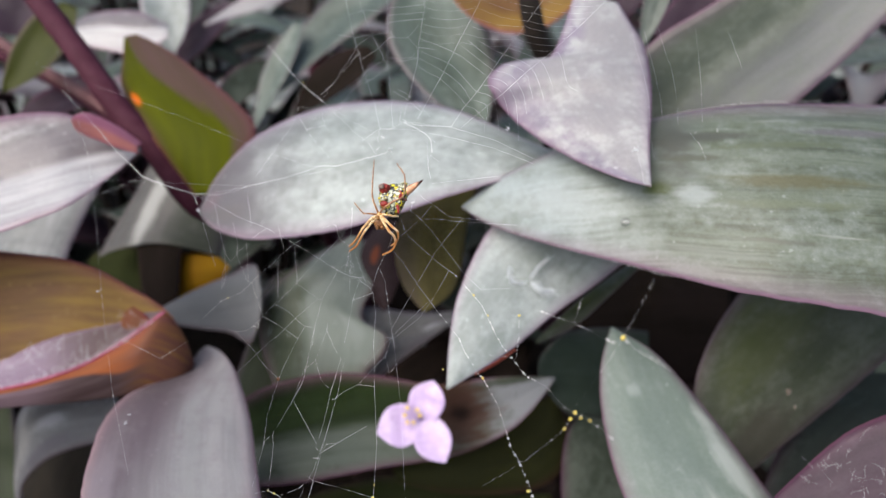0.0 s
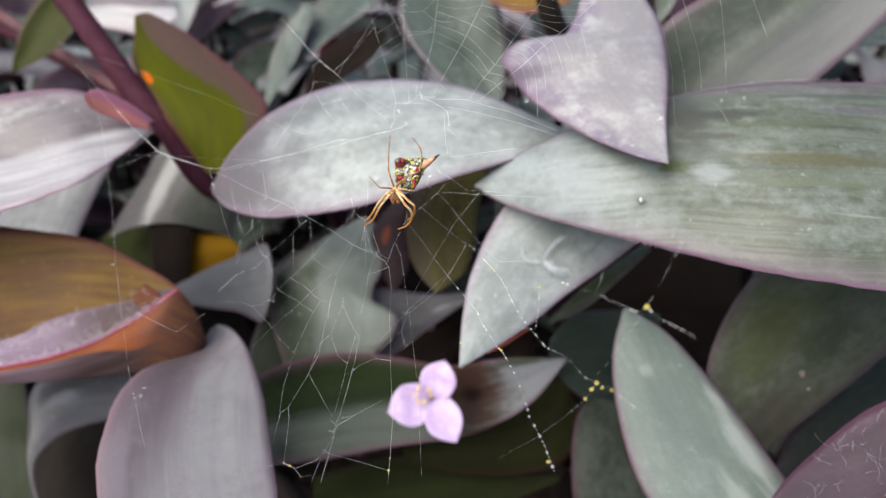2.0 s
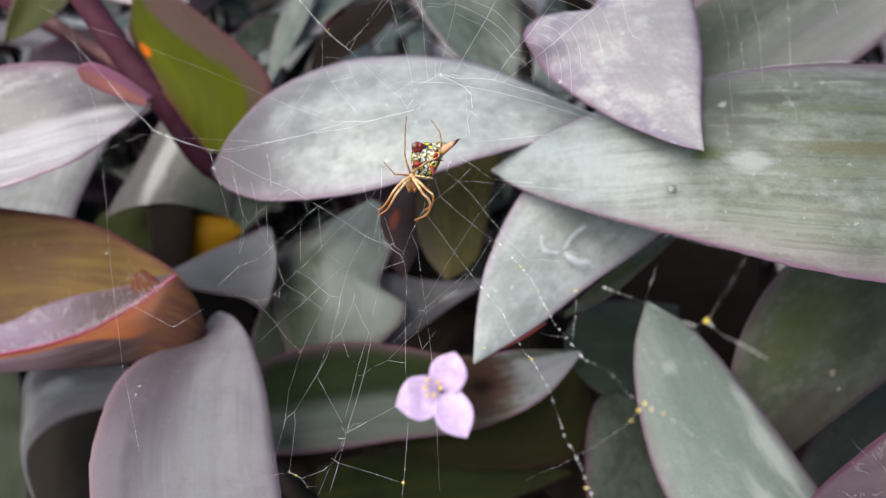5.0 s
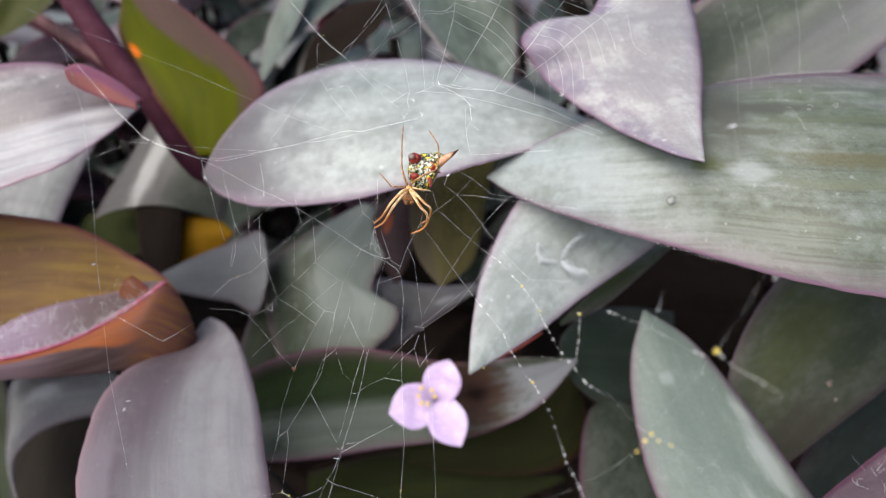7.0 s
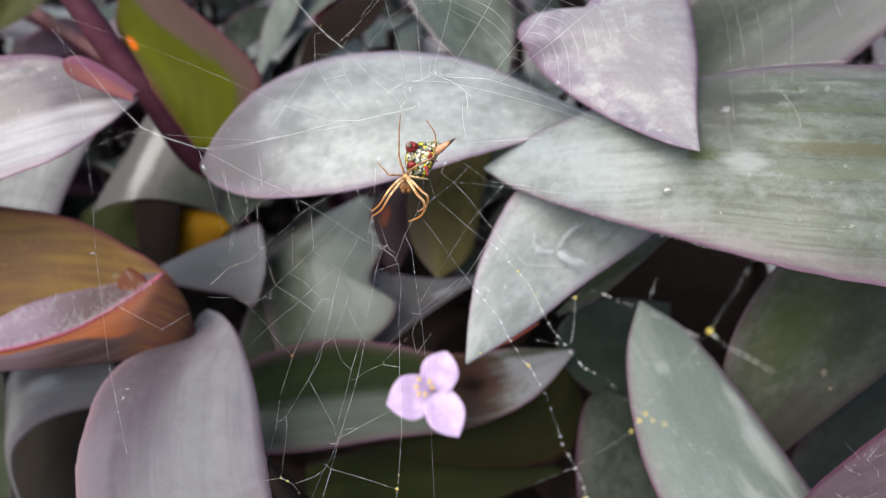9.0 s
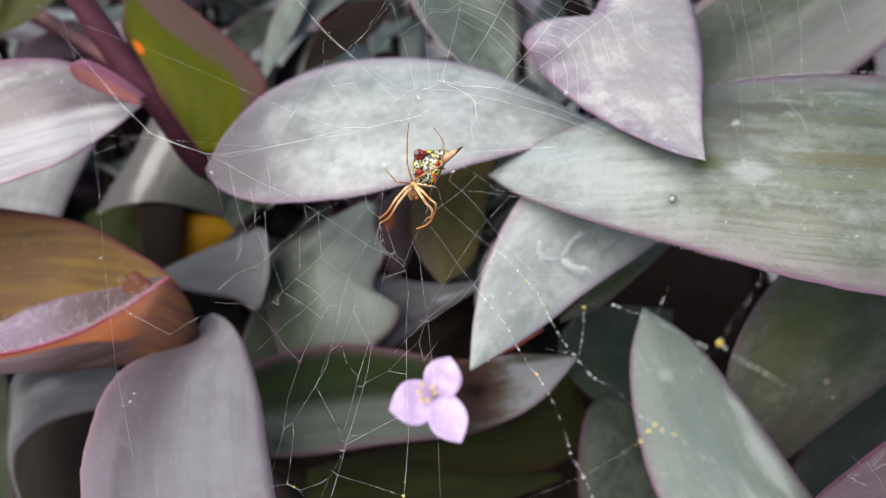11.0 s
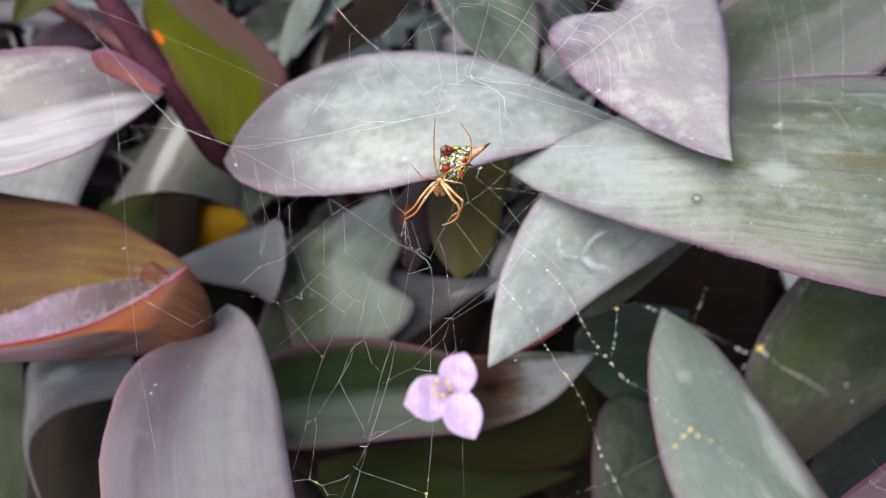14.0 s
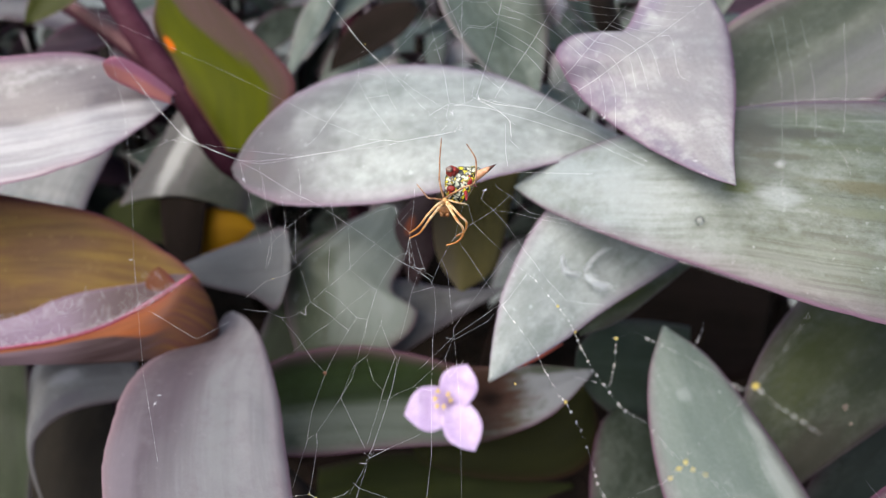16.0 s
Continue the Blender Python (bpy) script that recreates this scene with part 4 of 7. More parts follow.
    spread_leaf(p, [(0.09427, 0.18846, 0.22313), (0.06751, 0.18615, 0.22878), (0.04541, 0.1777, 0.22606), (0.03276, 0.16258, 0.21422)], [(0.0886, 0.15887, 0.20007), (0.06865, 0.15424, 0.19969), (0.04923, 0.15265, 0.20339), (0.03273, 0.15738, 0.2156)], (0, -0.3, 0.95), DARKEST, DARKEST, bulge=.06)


def front_plant():
    p = plant((0.06, 0.07, 0), "plant with upright grey-green and purple leaves")
    stem(p, [(0.06, 0.07, 0), (0.06383, 0.05841, 0.21677), (0.05684, 0.06813, 0.23763)], 0.0035, 0.0025)
    spread_leaf(p, [(0.0488, 0.0599, 0.23459), (0.03907, 0.07245, 0.24205), (0.03377, 0.08164, 0.24645), (0.03146, 0.09292, 0.25211), (0.03169, 0.10282, 0.25753), (0.03468, 0.11101, 0.26225)], [(0.0755, 0.05891, 0.23666), (0.06635, 0.07131, 0.24391), (0.06051, 0.08028, 0.24801), (0.05252, 0.09318, 0.25423), (0.04342, 0.10478, 0.26033), (0.03538, 0.11107, 0.26234)], (-0.1, -0.31118, 0.95035), BLEACHED, bulge=.03, label="grey-green leaf with a bleached patch")
    spread_leaf(p, [(0.09784, 0.07759, 0.27902), (0.08104, 0.07748, 0.27713), (0.07061, 0.07738, 0.2735), (0.06471, 0.0768, 0.26919), (0.05931, 0.07493, 0.26302), (0.05482, 0.07305, 0.25686), (0.04935, 0.06873, 0.24894)], [(0.1008, 0.05861, 0.26239), (0.08921, 0.05726, 0.25871), (0.07812, 0.05639, 0.25399), (0.07089, 0.05695, 0.25129), (0.06213, 0.05852, 0.2483), (0.0551, 0.0622, 0.24659), (0.04954, 0.06846, 0.24855)], (-0.1, -0.1719, 0.97491), PLUMLEAF, bulge=.04, label="dark purple leaf, wispy hairs")
    hairs(p, (0.08518, 0.07613, 0.27782), (0.06574, 0.07525, 0.26994), (0.05632, 0.07183, 0.25859), 150, 0.0038, (-0.4, -0.14735, 0.83564), 0.02, 9, (0.3, -0.74556, -0.45457), thick=0.000009, curly=True)
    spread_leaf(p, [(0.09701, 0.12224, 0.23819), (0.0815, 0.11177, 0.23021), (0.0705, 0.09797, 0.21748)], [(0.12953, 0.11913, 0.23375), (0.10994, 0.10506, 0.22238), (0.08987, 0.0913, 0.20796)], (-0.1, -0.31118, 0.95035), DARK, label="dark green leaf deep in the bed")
    spread_leaf(p, [(0.02912, 0.09481, 0.20678), (0.0282, 0.1039, 0.21487), (0.02872, 0.1109, 0.22011), (0.03073, 0.11689, 0.22397), (0.03445, 0.12094, 0.22518)],
                [(0.04697, 0.09392, 0.20871), (0.04779, 0.10324, 0.21624), (0.04734, 0.1105, 0.221), (0.04286, 0.11711, 0.22495), (0.03526, 0.12111, 0.22541)], (0, -0.31118, 0.95035), GREENDULL, bulge=.06, label="mottled green leaf with a plum edge")
    spread_leaf(p, [(-0.01411, 0.12412, 0.1999), (-0.0022, 0.12719, 0.20557), (0.00961, 0.12934, 0.20999), (0.01981, 0.13144, 0.21436), (0.02916, 0.1335, 0.2187)],
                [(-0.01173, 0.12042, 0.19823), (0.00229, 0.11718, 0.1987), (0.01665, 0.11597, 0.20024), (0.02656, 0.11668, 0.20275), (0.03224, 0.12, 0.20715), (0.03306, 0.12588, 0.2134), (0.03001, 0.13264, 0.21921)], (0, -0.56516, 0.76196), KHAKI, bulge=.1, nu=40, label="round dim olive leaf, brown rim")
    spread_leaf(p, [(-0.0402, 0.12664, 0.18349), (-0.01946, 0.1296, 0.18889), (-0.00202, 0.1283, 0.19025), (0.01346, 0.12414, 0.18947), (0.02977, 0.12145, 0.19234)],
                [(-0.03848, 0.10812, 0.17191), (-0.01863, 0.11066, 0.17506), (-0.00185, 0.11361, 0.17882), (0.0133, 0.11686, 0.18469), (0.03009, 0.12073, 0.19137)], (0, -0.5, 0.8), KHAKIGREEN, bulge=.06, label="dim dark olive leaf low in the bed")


def channel_plant():
    p = plant((-0.06, 0.12, 0), "plant with a rolled bronze leaf and mauve leaves")
    stem(p, [(-0.06, 0.12, 0), (-0.05509, 0.10968, 0.20281), (-0.05716, 0.11936, 0.24105)], 0.0035, 0.0028)
    spread_leaf(p, [(-0.13141, 0.12266, 0.27714), (-0.10952, 0.12528, 0.27391), (-0.09474, 0.12694, 0.27032), (-0.08039, 0.12653, 0.26788), (-0.06996, 0.12491, 0.26219), (-0.06068, 0.12121, 0.25707), (-0.05531, 0.11432, 0.24955)], [(-0.12342, 0.09105, 0.24769), (-0.10231, 0.09723, 0.2513), (-0.08951, 0.10368, 0.25179), (-0.07938, 0.10751, 0.25203), (-0.07075, 0.11068, 0.25307), (-0.06268, 0.11281, 0.25436), (-0.05521, 0.11288, 0.24924)], (0, -0.36443, 0.9266), BROWN, UNDER, bulge=-.06, label="bronze leaf rolled into a channel")
    spread_leaf(p, [(-0.10609, 0.09945, 0.2562), (-0.09123, 0.10631, 0.25729), (-0.08598, 0.11047, 0.258), (-0.07871, 0.11354, 0.2589), (-0.07061, 0.1161, 0.25906), (-0.06512, 0.11729, 0.26076), (-0.05992, 0.11725, 0.26158)], [(-0.10383, 0.09532, 0.25553), (-0.08811, 0.09945, 0.2562), (-0.08138, 0.10191, 0.25623), (-0.07378, 0.10598, 0.25681), (-0.06735, 0.11044, 0.25883), (-0.0631, 0.11393, 0.26031), (-0.05973, 0.11673, 0.2617)], (0, -0.08999, 0.91755), WINGTOP, UNDER, bulge=-.05, label="downy lilac fold of the bronze leaf")
    spread_leaf(p, [(-0.10383, 0.09532, 0.25553), (-0.08811, 0.09945, 0.2562), (-0.08138, 0.10191, 0.25623), (-0.07378, 0.10598, 0.25681), (-0.06735, 0.11044, 0.25883), (-0.0631, 0.11393, 0.26031), (-0.05973, 0.11673, 0.2617), (-0.05634, 0.11552, 0.25649), (-0.05458, 0.11324, 0.24974)], [(-0.10458, 0.09486, 0.25314), (-0.08873, 0.09801, 0.25241), (-0.07965, 0.09985, 0.25155), (-0.06959, 0.10261, 0.25025), (-0.06145, 0.10566, 0.24938), (-0.05683, 0.10861, 0.24837), (-0.05545, 0.1116, 0.2474)], (0, -0.66348, 0.70873), WING, UNDER, bulge=.1, nu=60, nv=20, label="rolled lower wing of the bronze leaf, orange to plum")
    crease = [(-0.10353, 0.0951, 0.25592), (-0.08786, 0.09923, 0.25659), (-0.08115, 0.10169, 0.25661), (-0.07357, 0.10576, 0.25719), (-0.06712, 0.11014, 0.25926), (-0.06289, 0.11362, 0.26074), (-0.05941, 0.11648, 0.26222)]
    bm = bmesh.new()
    tube(bm, chord(crease, 40), 0.00022, 8)
    part("leaf_rim", bm, RIM, p, "crimson crease of the bronze leaf")
    hairs(p, (-0.05941, 0.11648, 0.26222), (-0.07631, 0.10408, 0.25724), (-0.10353, 0.09529, 0.25619), 260, 0.0022, (0, 0.04929, 0.94211), 0.001, 4, thick=0.00002, curly=True)
    hairs(p, (-0.06303, 0.11531, 0.26054), (-0.07674, 0.10525, 0.25752), (-0.10383, 0.09582, 0.25625), 130, 0.0016, (0, 0.04929, 0.94211), 0.006, 5, (0, 0.84388, 0.50781), thick=0.000015, curly=True)
    hairs(p, (-0.078, 0.1085, 0.2586), (-0.088, 0.1035, 0.2571), (-0.104, 0.0975, 0.2562), 110, 0.003, (0.2, 0.04929, 0.94211), 0.003, 6, (0, 0.84388, 0.50781), thick=0.000014, loose=1.4, curly=True)
    spread_leaf(p, [(-0.06976, 0.11404, 0.25592), (-0.06934, 0.1159, 0.25926), (-0.06821, 0.11692, 0.26146), (-0.06671, 0.1177, 0.2625)],
                [(-0.06196, 0.1143, 0.25952), (-0.0629, 0.11539, 0.26101), (-0.06475, 0.11671, 0.26198), (-0.06648, 0.1177, 0.2625)], (-0.3, -0.62252, 0.68005), FLAP, FLAP, label="small folded flap", nu=18, nv=10, bulge=.15)
    spread_leaf(p, [(-0.05722, 0.12231, 0.24507), (-0.05705, 0.11217, 0.24819), (-0.0612, 0.10658, 0.25078), (-0.06383, 0.10002, 0.25372), (-0.06454, 0.09279, 0.25572), (-0.06298, 0.08459, 0.25807), (-0.06057, 0.07612, 0.26005), (-0.05804, 0.06972, 0.26145), (-0.0533, 0.06125, 0.26339), (-0.04762, 0.0539, 0.26349), (-0.03669, 0.04683, 0.2605)],
                [(-0.05519, 0.12309, 0.2461), (-0.05091, 0.11944, 0.24784), (-0.0459, 0.11231, 0.2499), (-0.04116, 0.10268, 0.25196), (-0.03686, 0.09234, 0.25475), (-0.03268, 0.08011, 0.25835), (-0.02986, 0.07192, 0.26068), (-0.0278, 0.06557, 0.26217), (-0.0269, 0.05906, 0.26345), (-0.02833, 0.0518, 0.26374), (-0.03633, 0.04683, 0.2605)], (0, -0.2, 0.97), MAUVE, bulge=.03, nu=64, label="arching mauve-grey leaf")
    spread_leaf(p, [(-0.08108, 0.12476, 0.23191), (-0.0938, 0.12097, 0.23369), (-0.10043, 0.11584, 0.23188), (-0.10029, 0.10897, 0.22596), (-0.09959, 0.10301, 0.21959), (-0.09785, 0.09848, 0.21345), (-0.09458, 0.09396, 0.20731)],
                [(-0.07601, 0.11584, 0.22315), (-0.08325, 0.11281, 0.22421), (-0.09017, 0.10936, 0.22468), (-0.09518, 0.10572, 0.2232), (-0.09772, 0.10204, 0.21993), (-0.0965, 0.09775, 0.21413), (-0.0942, 0.09397, 0.20732)], (-0.3, -0.2, 0.93), DUSK, bulge=.14, label="dusky grey arched leaf")
    # filler leaf, added for the shaded brown hollow under the arched leaf
    spread_leaf(p, [(-0.11995, 0.1096, 0.17836), (-0.11987, 0.12155, 0.18889), (-0.11497, 0.13204, 0.19739), (-0.10258, 0.13817, 0.1999)], [(-0.09418, 0.10813, 0.17603), (-0.09438, 0.11821, 0.18404), (-0.0961, 0.12855, 0.19242), (-0.10098, 0.13772, 0.19926)], (0, -0.3, 0.95), GAPBROWN, GAPBROWN, bulge=.1, label="dark brown filler leaf low in the bed")


def flower_plant():
    p = plant((-0.01, 0.16, 0), "flowering plant with one small lilac flower")
    stem(p, [(-0.01, 0.16, 0), (-0.03214, 0.10309, 0.19341), (-0.05603, 0.11238, 0.21714)], 0.003, 0.0022, material=STEMDEEP)
    spread_leaf(p, [(-0.06079, 0.12825, 0.21451), (-0.04689, 0.13127, 0.22344), (-0.03069, 0.13156, 0.22864), (-0.01628, 0.12839, 0.23089), (-0.00196, 0.12444, 0.23208), (0.01304, 0.12125, 0.23766), (0.02581, 0.11857, 0.24059)],
                [(-0.05997, 0.11652, 0.20202), (-0.03842, 0.11474, 0.20605), (-0.01466, 0.11351, 0.21415), (0.00165, 0.11189, 0.22014), (0.01061, 0.11194, 0.22512), (0.01858, 0.11312, 0.23164), (0.02632, 0.1182, 0.24008)], (0, -0.31118, 0.95035), SPOTTED, bulge=-.1, crease=.03, label="green leaf with a dead brown patch")
    spread_leaf(p, [(-0.02518, 0.16097, 0.25147), (-0.03243, 0.15774, 0.24889), (-0.03868, 0.15375, 0.24694), (-0.04428, 0.15052, 0.24434), (-0.04792, 0.14709, 0.24144), (-0.04901, 0.14319, 0.23619), (-0.04806, 0.13888, 0.23036), (-0.04521, 0.13374, 0.22338), (-0.04294, 0.12859, 0.2164)],
                [(-0.02249, 0.16065, 0.251), (-0.01936, 0.15677, 0.2474), (-0.01855, 0.15209, 0.24443), (-0.01959, 0.14867, 0.24151), (-0.0213, 0.14648, 0.23858), (-0.02116, 0.14355, 0.2363), (-0.01781, 0.14238, 0.23468), (-0.01473, 0.14087, 0.23259), (-0.01613, 0.138, 0.22874), (-0.022, 0.13404, 0.22347), (-0.02565, 0.12906, 0.21512)], (-0.1, -0.31118, 0.95035), NIBBLED, bulge=.06, nu=80, nv=20, label="grey-green leaf with an eaten margin")
    spread_leaf(p, [(-0.04595, 0.16267, 0.2384), (-0.05107, 0.15582, 0.23559), (-0.05346, 0.14556, 0.22791), (-0.05876, 0.13279, 0.2149)], [(-0.02977, 0.16267, 0.2384), (-0.03236, 0.154, 0.233), (-0.03326, 0.14378, 0.22536), (-0.0404, 0.13103, 0.21239)], (-0.1, -0.31118, 0.95035), GREENDARK, label="deep green leaf under the nibbled one")
    spread_leaf(p, [(0.00832, 0.15568, 0.23044), (-0.00255, 0.15393, 0.23032), (-0.01177, 0.15313, 0.23146), (-0.01935, 0.15288, 0.23334), (-0.02681, 0.15092, 0.23288)],
                [(0.0052, 0.15321, 0.22883), (-0.00249, 0.14923, 0.22566), (-0.01082, 0.14455, 0.22156), (-0.01905, 0.13993, 0.21752), (-0.02614, 0.13716, 0.21598)], (-0.1, -0.36853, 0.86844), DUSK, bulge=.05)
    spread_leaf(p, [(-0.01695, 0.16236, 0.25491), (-0.02177, 0.15876, 0.25013), (-0.02348, 0.15495, 0.245), (-0.02075, 0.15145, 0.24024), (-0.01669, 0.14824, 0.23585)], [(-0.00984, 0.15907, 0.25709), (-0.01079, 0.15459, 0.24994), (-0.01176, 0.15077, 0.24369), (-0.01552, 0.14654, 0.2369)], (-0.1, -0.6, 0.75), WITHERED, WITHERED, bulge=.2, label="withered brown leaf with an orange patch")
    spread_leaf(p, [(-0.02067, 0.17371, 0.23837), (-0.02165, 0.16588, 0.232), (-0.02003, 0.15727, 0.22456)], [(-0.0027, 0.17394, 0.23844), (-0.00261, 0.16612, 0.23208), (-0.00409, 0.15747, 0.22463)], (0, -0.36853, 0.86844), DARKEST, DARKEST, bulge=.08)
    spread_leaf(p, [(-0.00722, 0.16004, 0.26845), (-0.01189, 0.15119, 0.26077), (-0.01195, 0.14422, 0.25556), (-0.00974, 0.13821, 0.25162), (-0.00509, 0.13283, 0.2485)], [(0.00891, 0.16025, 0.26851), (0.00596, 0.1506, 0.25973), (0.00482, 0.14362, 0.25453), (0.00236, 0.13757, 0.25059), (-0.00377, 0.13277, 0.2484)], (0.1, -0.72084, 0.62681), KHAKIUP, KHAKIUP, bulge=.12, label="olive leaf seen from below")
    spread_leaf(p, [(-0.12174, 0.12907, 0.22482), (-0.12104, 0.11817, 0.2185), (-0.11822, 0.10986, 0.21397), (-0.11104, 0.09578, 0.19823)], [(-0.11166, 0.12877, 0.2243), (-0.10684, 0.11835, 0.21856), (-0.103, 0.10998, 0.21393), (-0.10252, 0.09581, 0.19816)], (0.2, -0.5, 0.8), GREENDARK, bulge=.08, label="dim grey-green leaf at the edge of the bed")
    spread_leaf(p, [(-0.07954, 0.15432, 0.2317), (-0.06676, 0.15192, 0.24048), (-0.05619, 0.14837, 0.24761), (-0.04818, 0.14612, 0.25311), (-0.0458, 0.14139, 0.24985)], [(-0.07954, 0.15204, 0.22844), (-0.06607, 0.14415, 0.23286), (-0.05558, 0.13819, 0.23656), (-0.04851, 0.13313, 0.23805), (-0.04554, 0.13694, 0.24524)], (0, -0.31118, 0.95035), GREYBLUE, bulge=.05, label="small blue-grey leaf")
    spread_leaf(p, [(-0.08116, 0.17297, 0.2365), (-0.07836, 0.17289, 0.23719), (-0.07295, 0.17265, 0.23763), (-0.06706, 0.17163, 0.23703), (-0.06346, 0.16943, 0.23485)],
                [(-0.07988, 0.16263, 0.22757), (-0.0773, 0.16305, 0.2281), (-0.07214, 0.16408, 0.22942), (-0.06652, 0.16608, 0.23204), (-0.063, 0.16834, 0.23505)], (0, -0.31118, 0.95035), YELLOW, YELLOW, bulge=.05, label="dying yellow leaf")
    spread_leaf(p, [(-0.09131, 0.18206, 0.2321), (-0.10049, 0.182, 0.23327), (-0.10872, 0.18002, 0.23183), (-0.11345, 0.17586, 0.22739)],
                [(-0.0904, 0.17153, 0.2246), (-0.09884, 0.17092, 0.22389), (-0.10646, 0.17182, 0.22522), (-0.11207, 0.17376, 0.22791)], (0, -0.36853, 0.86844), KHAKIGREEN, bulge=.08)
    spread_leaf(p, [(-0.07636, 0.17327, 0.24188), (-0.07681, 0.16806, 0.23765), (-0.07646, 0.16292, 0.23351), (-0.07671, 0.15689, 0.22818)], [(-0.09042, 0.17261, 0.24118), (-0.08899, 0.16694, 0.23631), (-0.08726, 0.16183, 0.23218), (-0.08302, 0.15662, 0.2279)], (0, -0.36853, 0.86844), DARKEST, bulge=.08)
    stem(p, [(-0.00484, 0.12182, 0.21683), (-0.00559, 0.11663, 0.22537), (-0.00624, 0.11126, 0.23368)], 0.0006, 0.0005, "flower_stalk", "", False, STEMDEEP)
    flower(p, (-0.00474, 0.11109, 0.23427), [(-0.00221, 0.11649, 0.24152), (-0.01507, 0.10785, 0.23338), (0.00061, 0.10202, 0.23035)], (-0.1, -0.57744, 0.8316))


def back_plant():
    p = plant((-0.06, 0.36, 0), "plants behind with pale silvery leaves")
    stem(p, [(-0.06, 0.36, 0), (-0.05177, 0.27481, 0.24687), (-0.01808, 0.28301, 0.29345)], 0.004, 0.003)
    stem(p, [(-0.08872, 0.20248, 0.26132), (-0.10393, 0.21108, 0.26473), (-0.11794, 0.21987, 0.26839), (-0.13894, 0.23095, 0.27523), (-0.16452, 0.24449, 0.28544)], 0.0022, 0.0018, material=STEMPALE)
    stem(p, [(-0.09986, 0.21157, 0.25693), (-0.11433, 0.22081, 0.26331), (-0.13107, 0.22967, 0.26919), (-0.15016, 0.23811, 0.27454), (-0.16979, 0.24614, 0.27934)], 0.003, 0.0025)
    leaf(p, (-0.00084, 0.28019, 0.29814), (-0.03475, 0.26041, 0.28209), (-0.06106, 0.23765, 0.26005), 0.027, (-0.1, -0.1719, 0.97491), GREEN, cup=.15)
    leaf(p, (-0.05142, 0.25463, 0.28081), (-0.05811, 0.23841, 0.26811), (-0.06442, 0.2218, 0.25485), 0.011, (-0.3, -0.46685, 0.8152), GREEN)
    leaf(p, (-0.00754, 0.22241, 0.3028), (0.00016, 0.20035, 0.28873), (0.01175, 0.17719, 0.27482), 0.029, (0, -0.31118, 0.95035), GREEN)
    leaf(p, (-0.11818, 0.22864, 0.29426), (-0.12634, 0.21798, 0.28426), (-0.13695, 0.20797, 0.27346), 0.015, (0.1, -0.62252, 0.68005), OLIVEPLAIN, SILVER)
    spread_leaf(p, [(-0.14101, 0.26089, 0.27577), (-0.13177, 0.26201, 0.2804), (-0.12058, 0.26167, 0.28296), (-0.10954, 0.25942, 0.28281), (-0.09863, 0.25507, 0.27968)], [(-0.13778, 0.25373, 0.27603), (-0.12684, 0.25013, 0.27354), (-0.11702, 0.24749, 0.2724), (-0.10731, 0.24556, 0.27227), (-0.0967, 0.24776, 0.278)], (0, -0.3, 0.95), PALE, bulge=.06)
    leaf(p, (-0.11335, 0.29873, 0.28975), (-0.10991, 0.28528, 0.27576), (-0.1069, 0.27301, 0.26174), 0.019, (0, -0.03263, 0.99947), SILVER)
    leaf(p, (-0.08704, 0.30486, 0.27235), (-0.09969, 0.29303, 0.26418), (-0.10956, 0.27878, 0.25255), 0.016, (0, -0.22926, 0.89299), PURPLE)
    leaf(p, (-0.12035, 0.23805, 0.2641), (-0.13161, 0.22993, 0.26122), (-0.14614, 0.22139, 0.25775), 0.018, (0, -0.22926, 0.89299), PURPLE)
    leaf(p, (-0.16011, 0.2682, 0.2723), (-0.16656, 0.27314, 0.27935), (-0.17732, 0.27931, 0.28816), 0.02, (0, -0.22926, 0.89299), PURPLE)
    leaf(p, (-0.06784, 0.27173, 0.25991), (-0.07618, 0.25709, 0.25643), (-0.08268, 0.23984, 0.24923), 0.016, (0, -0.31118, 0.95035), GREENDULL)
    leaf(p, (-0.02372, 0.23511, 0.27734), (-0.03634, 0.22484, 0.27139), (-0.0484, 0.21269, 0.26277), 0.016, (0, -0.31118, 0.95035), DARKEST)
    leaf(p, (-0.04484, 0.30132, 0.28473), (-0.07133, 0.29026, 0.27766), (-0.09462, 0.28005, 0.27179), 0.022, (0, -0.03263, 0.99947), MAUVE)


def flower(plant, centre, tips, facing):
    """A three-petalled flower with yellow anthers."""
    f = new("flower")
    f.parent = plant
    f.location = Vector(centre) - plant.location
    tagged(f, "small lilac three-petalled flower")
    out = Vector(facing).normalized()
    c = Vector(centre)
    for tip, width in zip(tips, (0.0085, 0.0098, 0.0085)):
        tip = Vector(tip)
        bm = blade(c, c.lerp(tip, 0.5) + out * 0.0007, tip, width, facing, wide=0.5, cup=0.18, base_part=0.55, point=2.0, rise=0.7, nu=18, nv=10, thick=0.0004)
        part("petal", bm, [PETAL, PETAL], f)
    dice = random.Random(2)
    for k in range(6):
        a = k * math.pi / 3
        q = c + out * 0.0028 + Vector((-0.0022, 0.0004, 0.0003)) + out.orthogonal().normalized() * 0.0016 * math.cos(a) + out.cross(out.orthogonal()).normalized() * 0.0016 * math.sin(a) + Vector([dice.uniform(-4e-4, 4e-4) for _ in range(3)])
        bm = bmesh.new()
        tube(bm, [c, c.lerp(q, 0.5) + out * 0.0003, q], 0.00012, 6)
        st = part("stamen", bm, PETAL, f)
        bm = bmesh.new()
        bmesh.ops.create_icosphere(bm, subdivisions=2, radius=0.00042, matrix=Matrix.Translation(q) @ Matrix.Diagonal((1, 1.5, 0.8, 1)))
        part("anther", bm, ANTHER, f, "yellow anther")


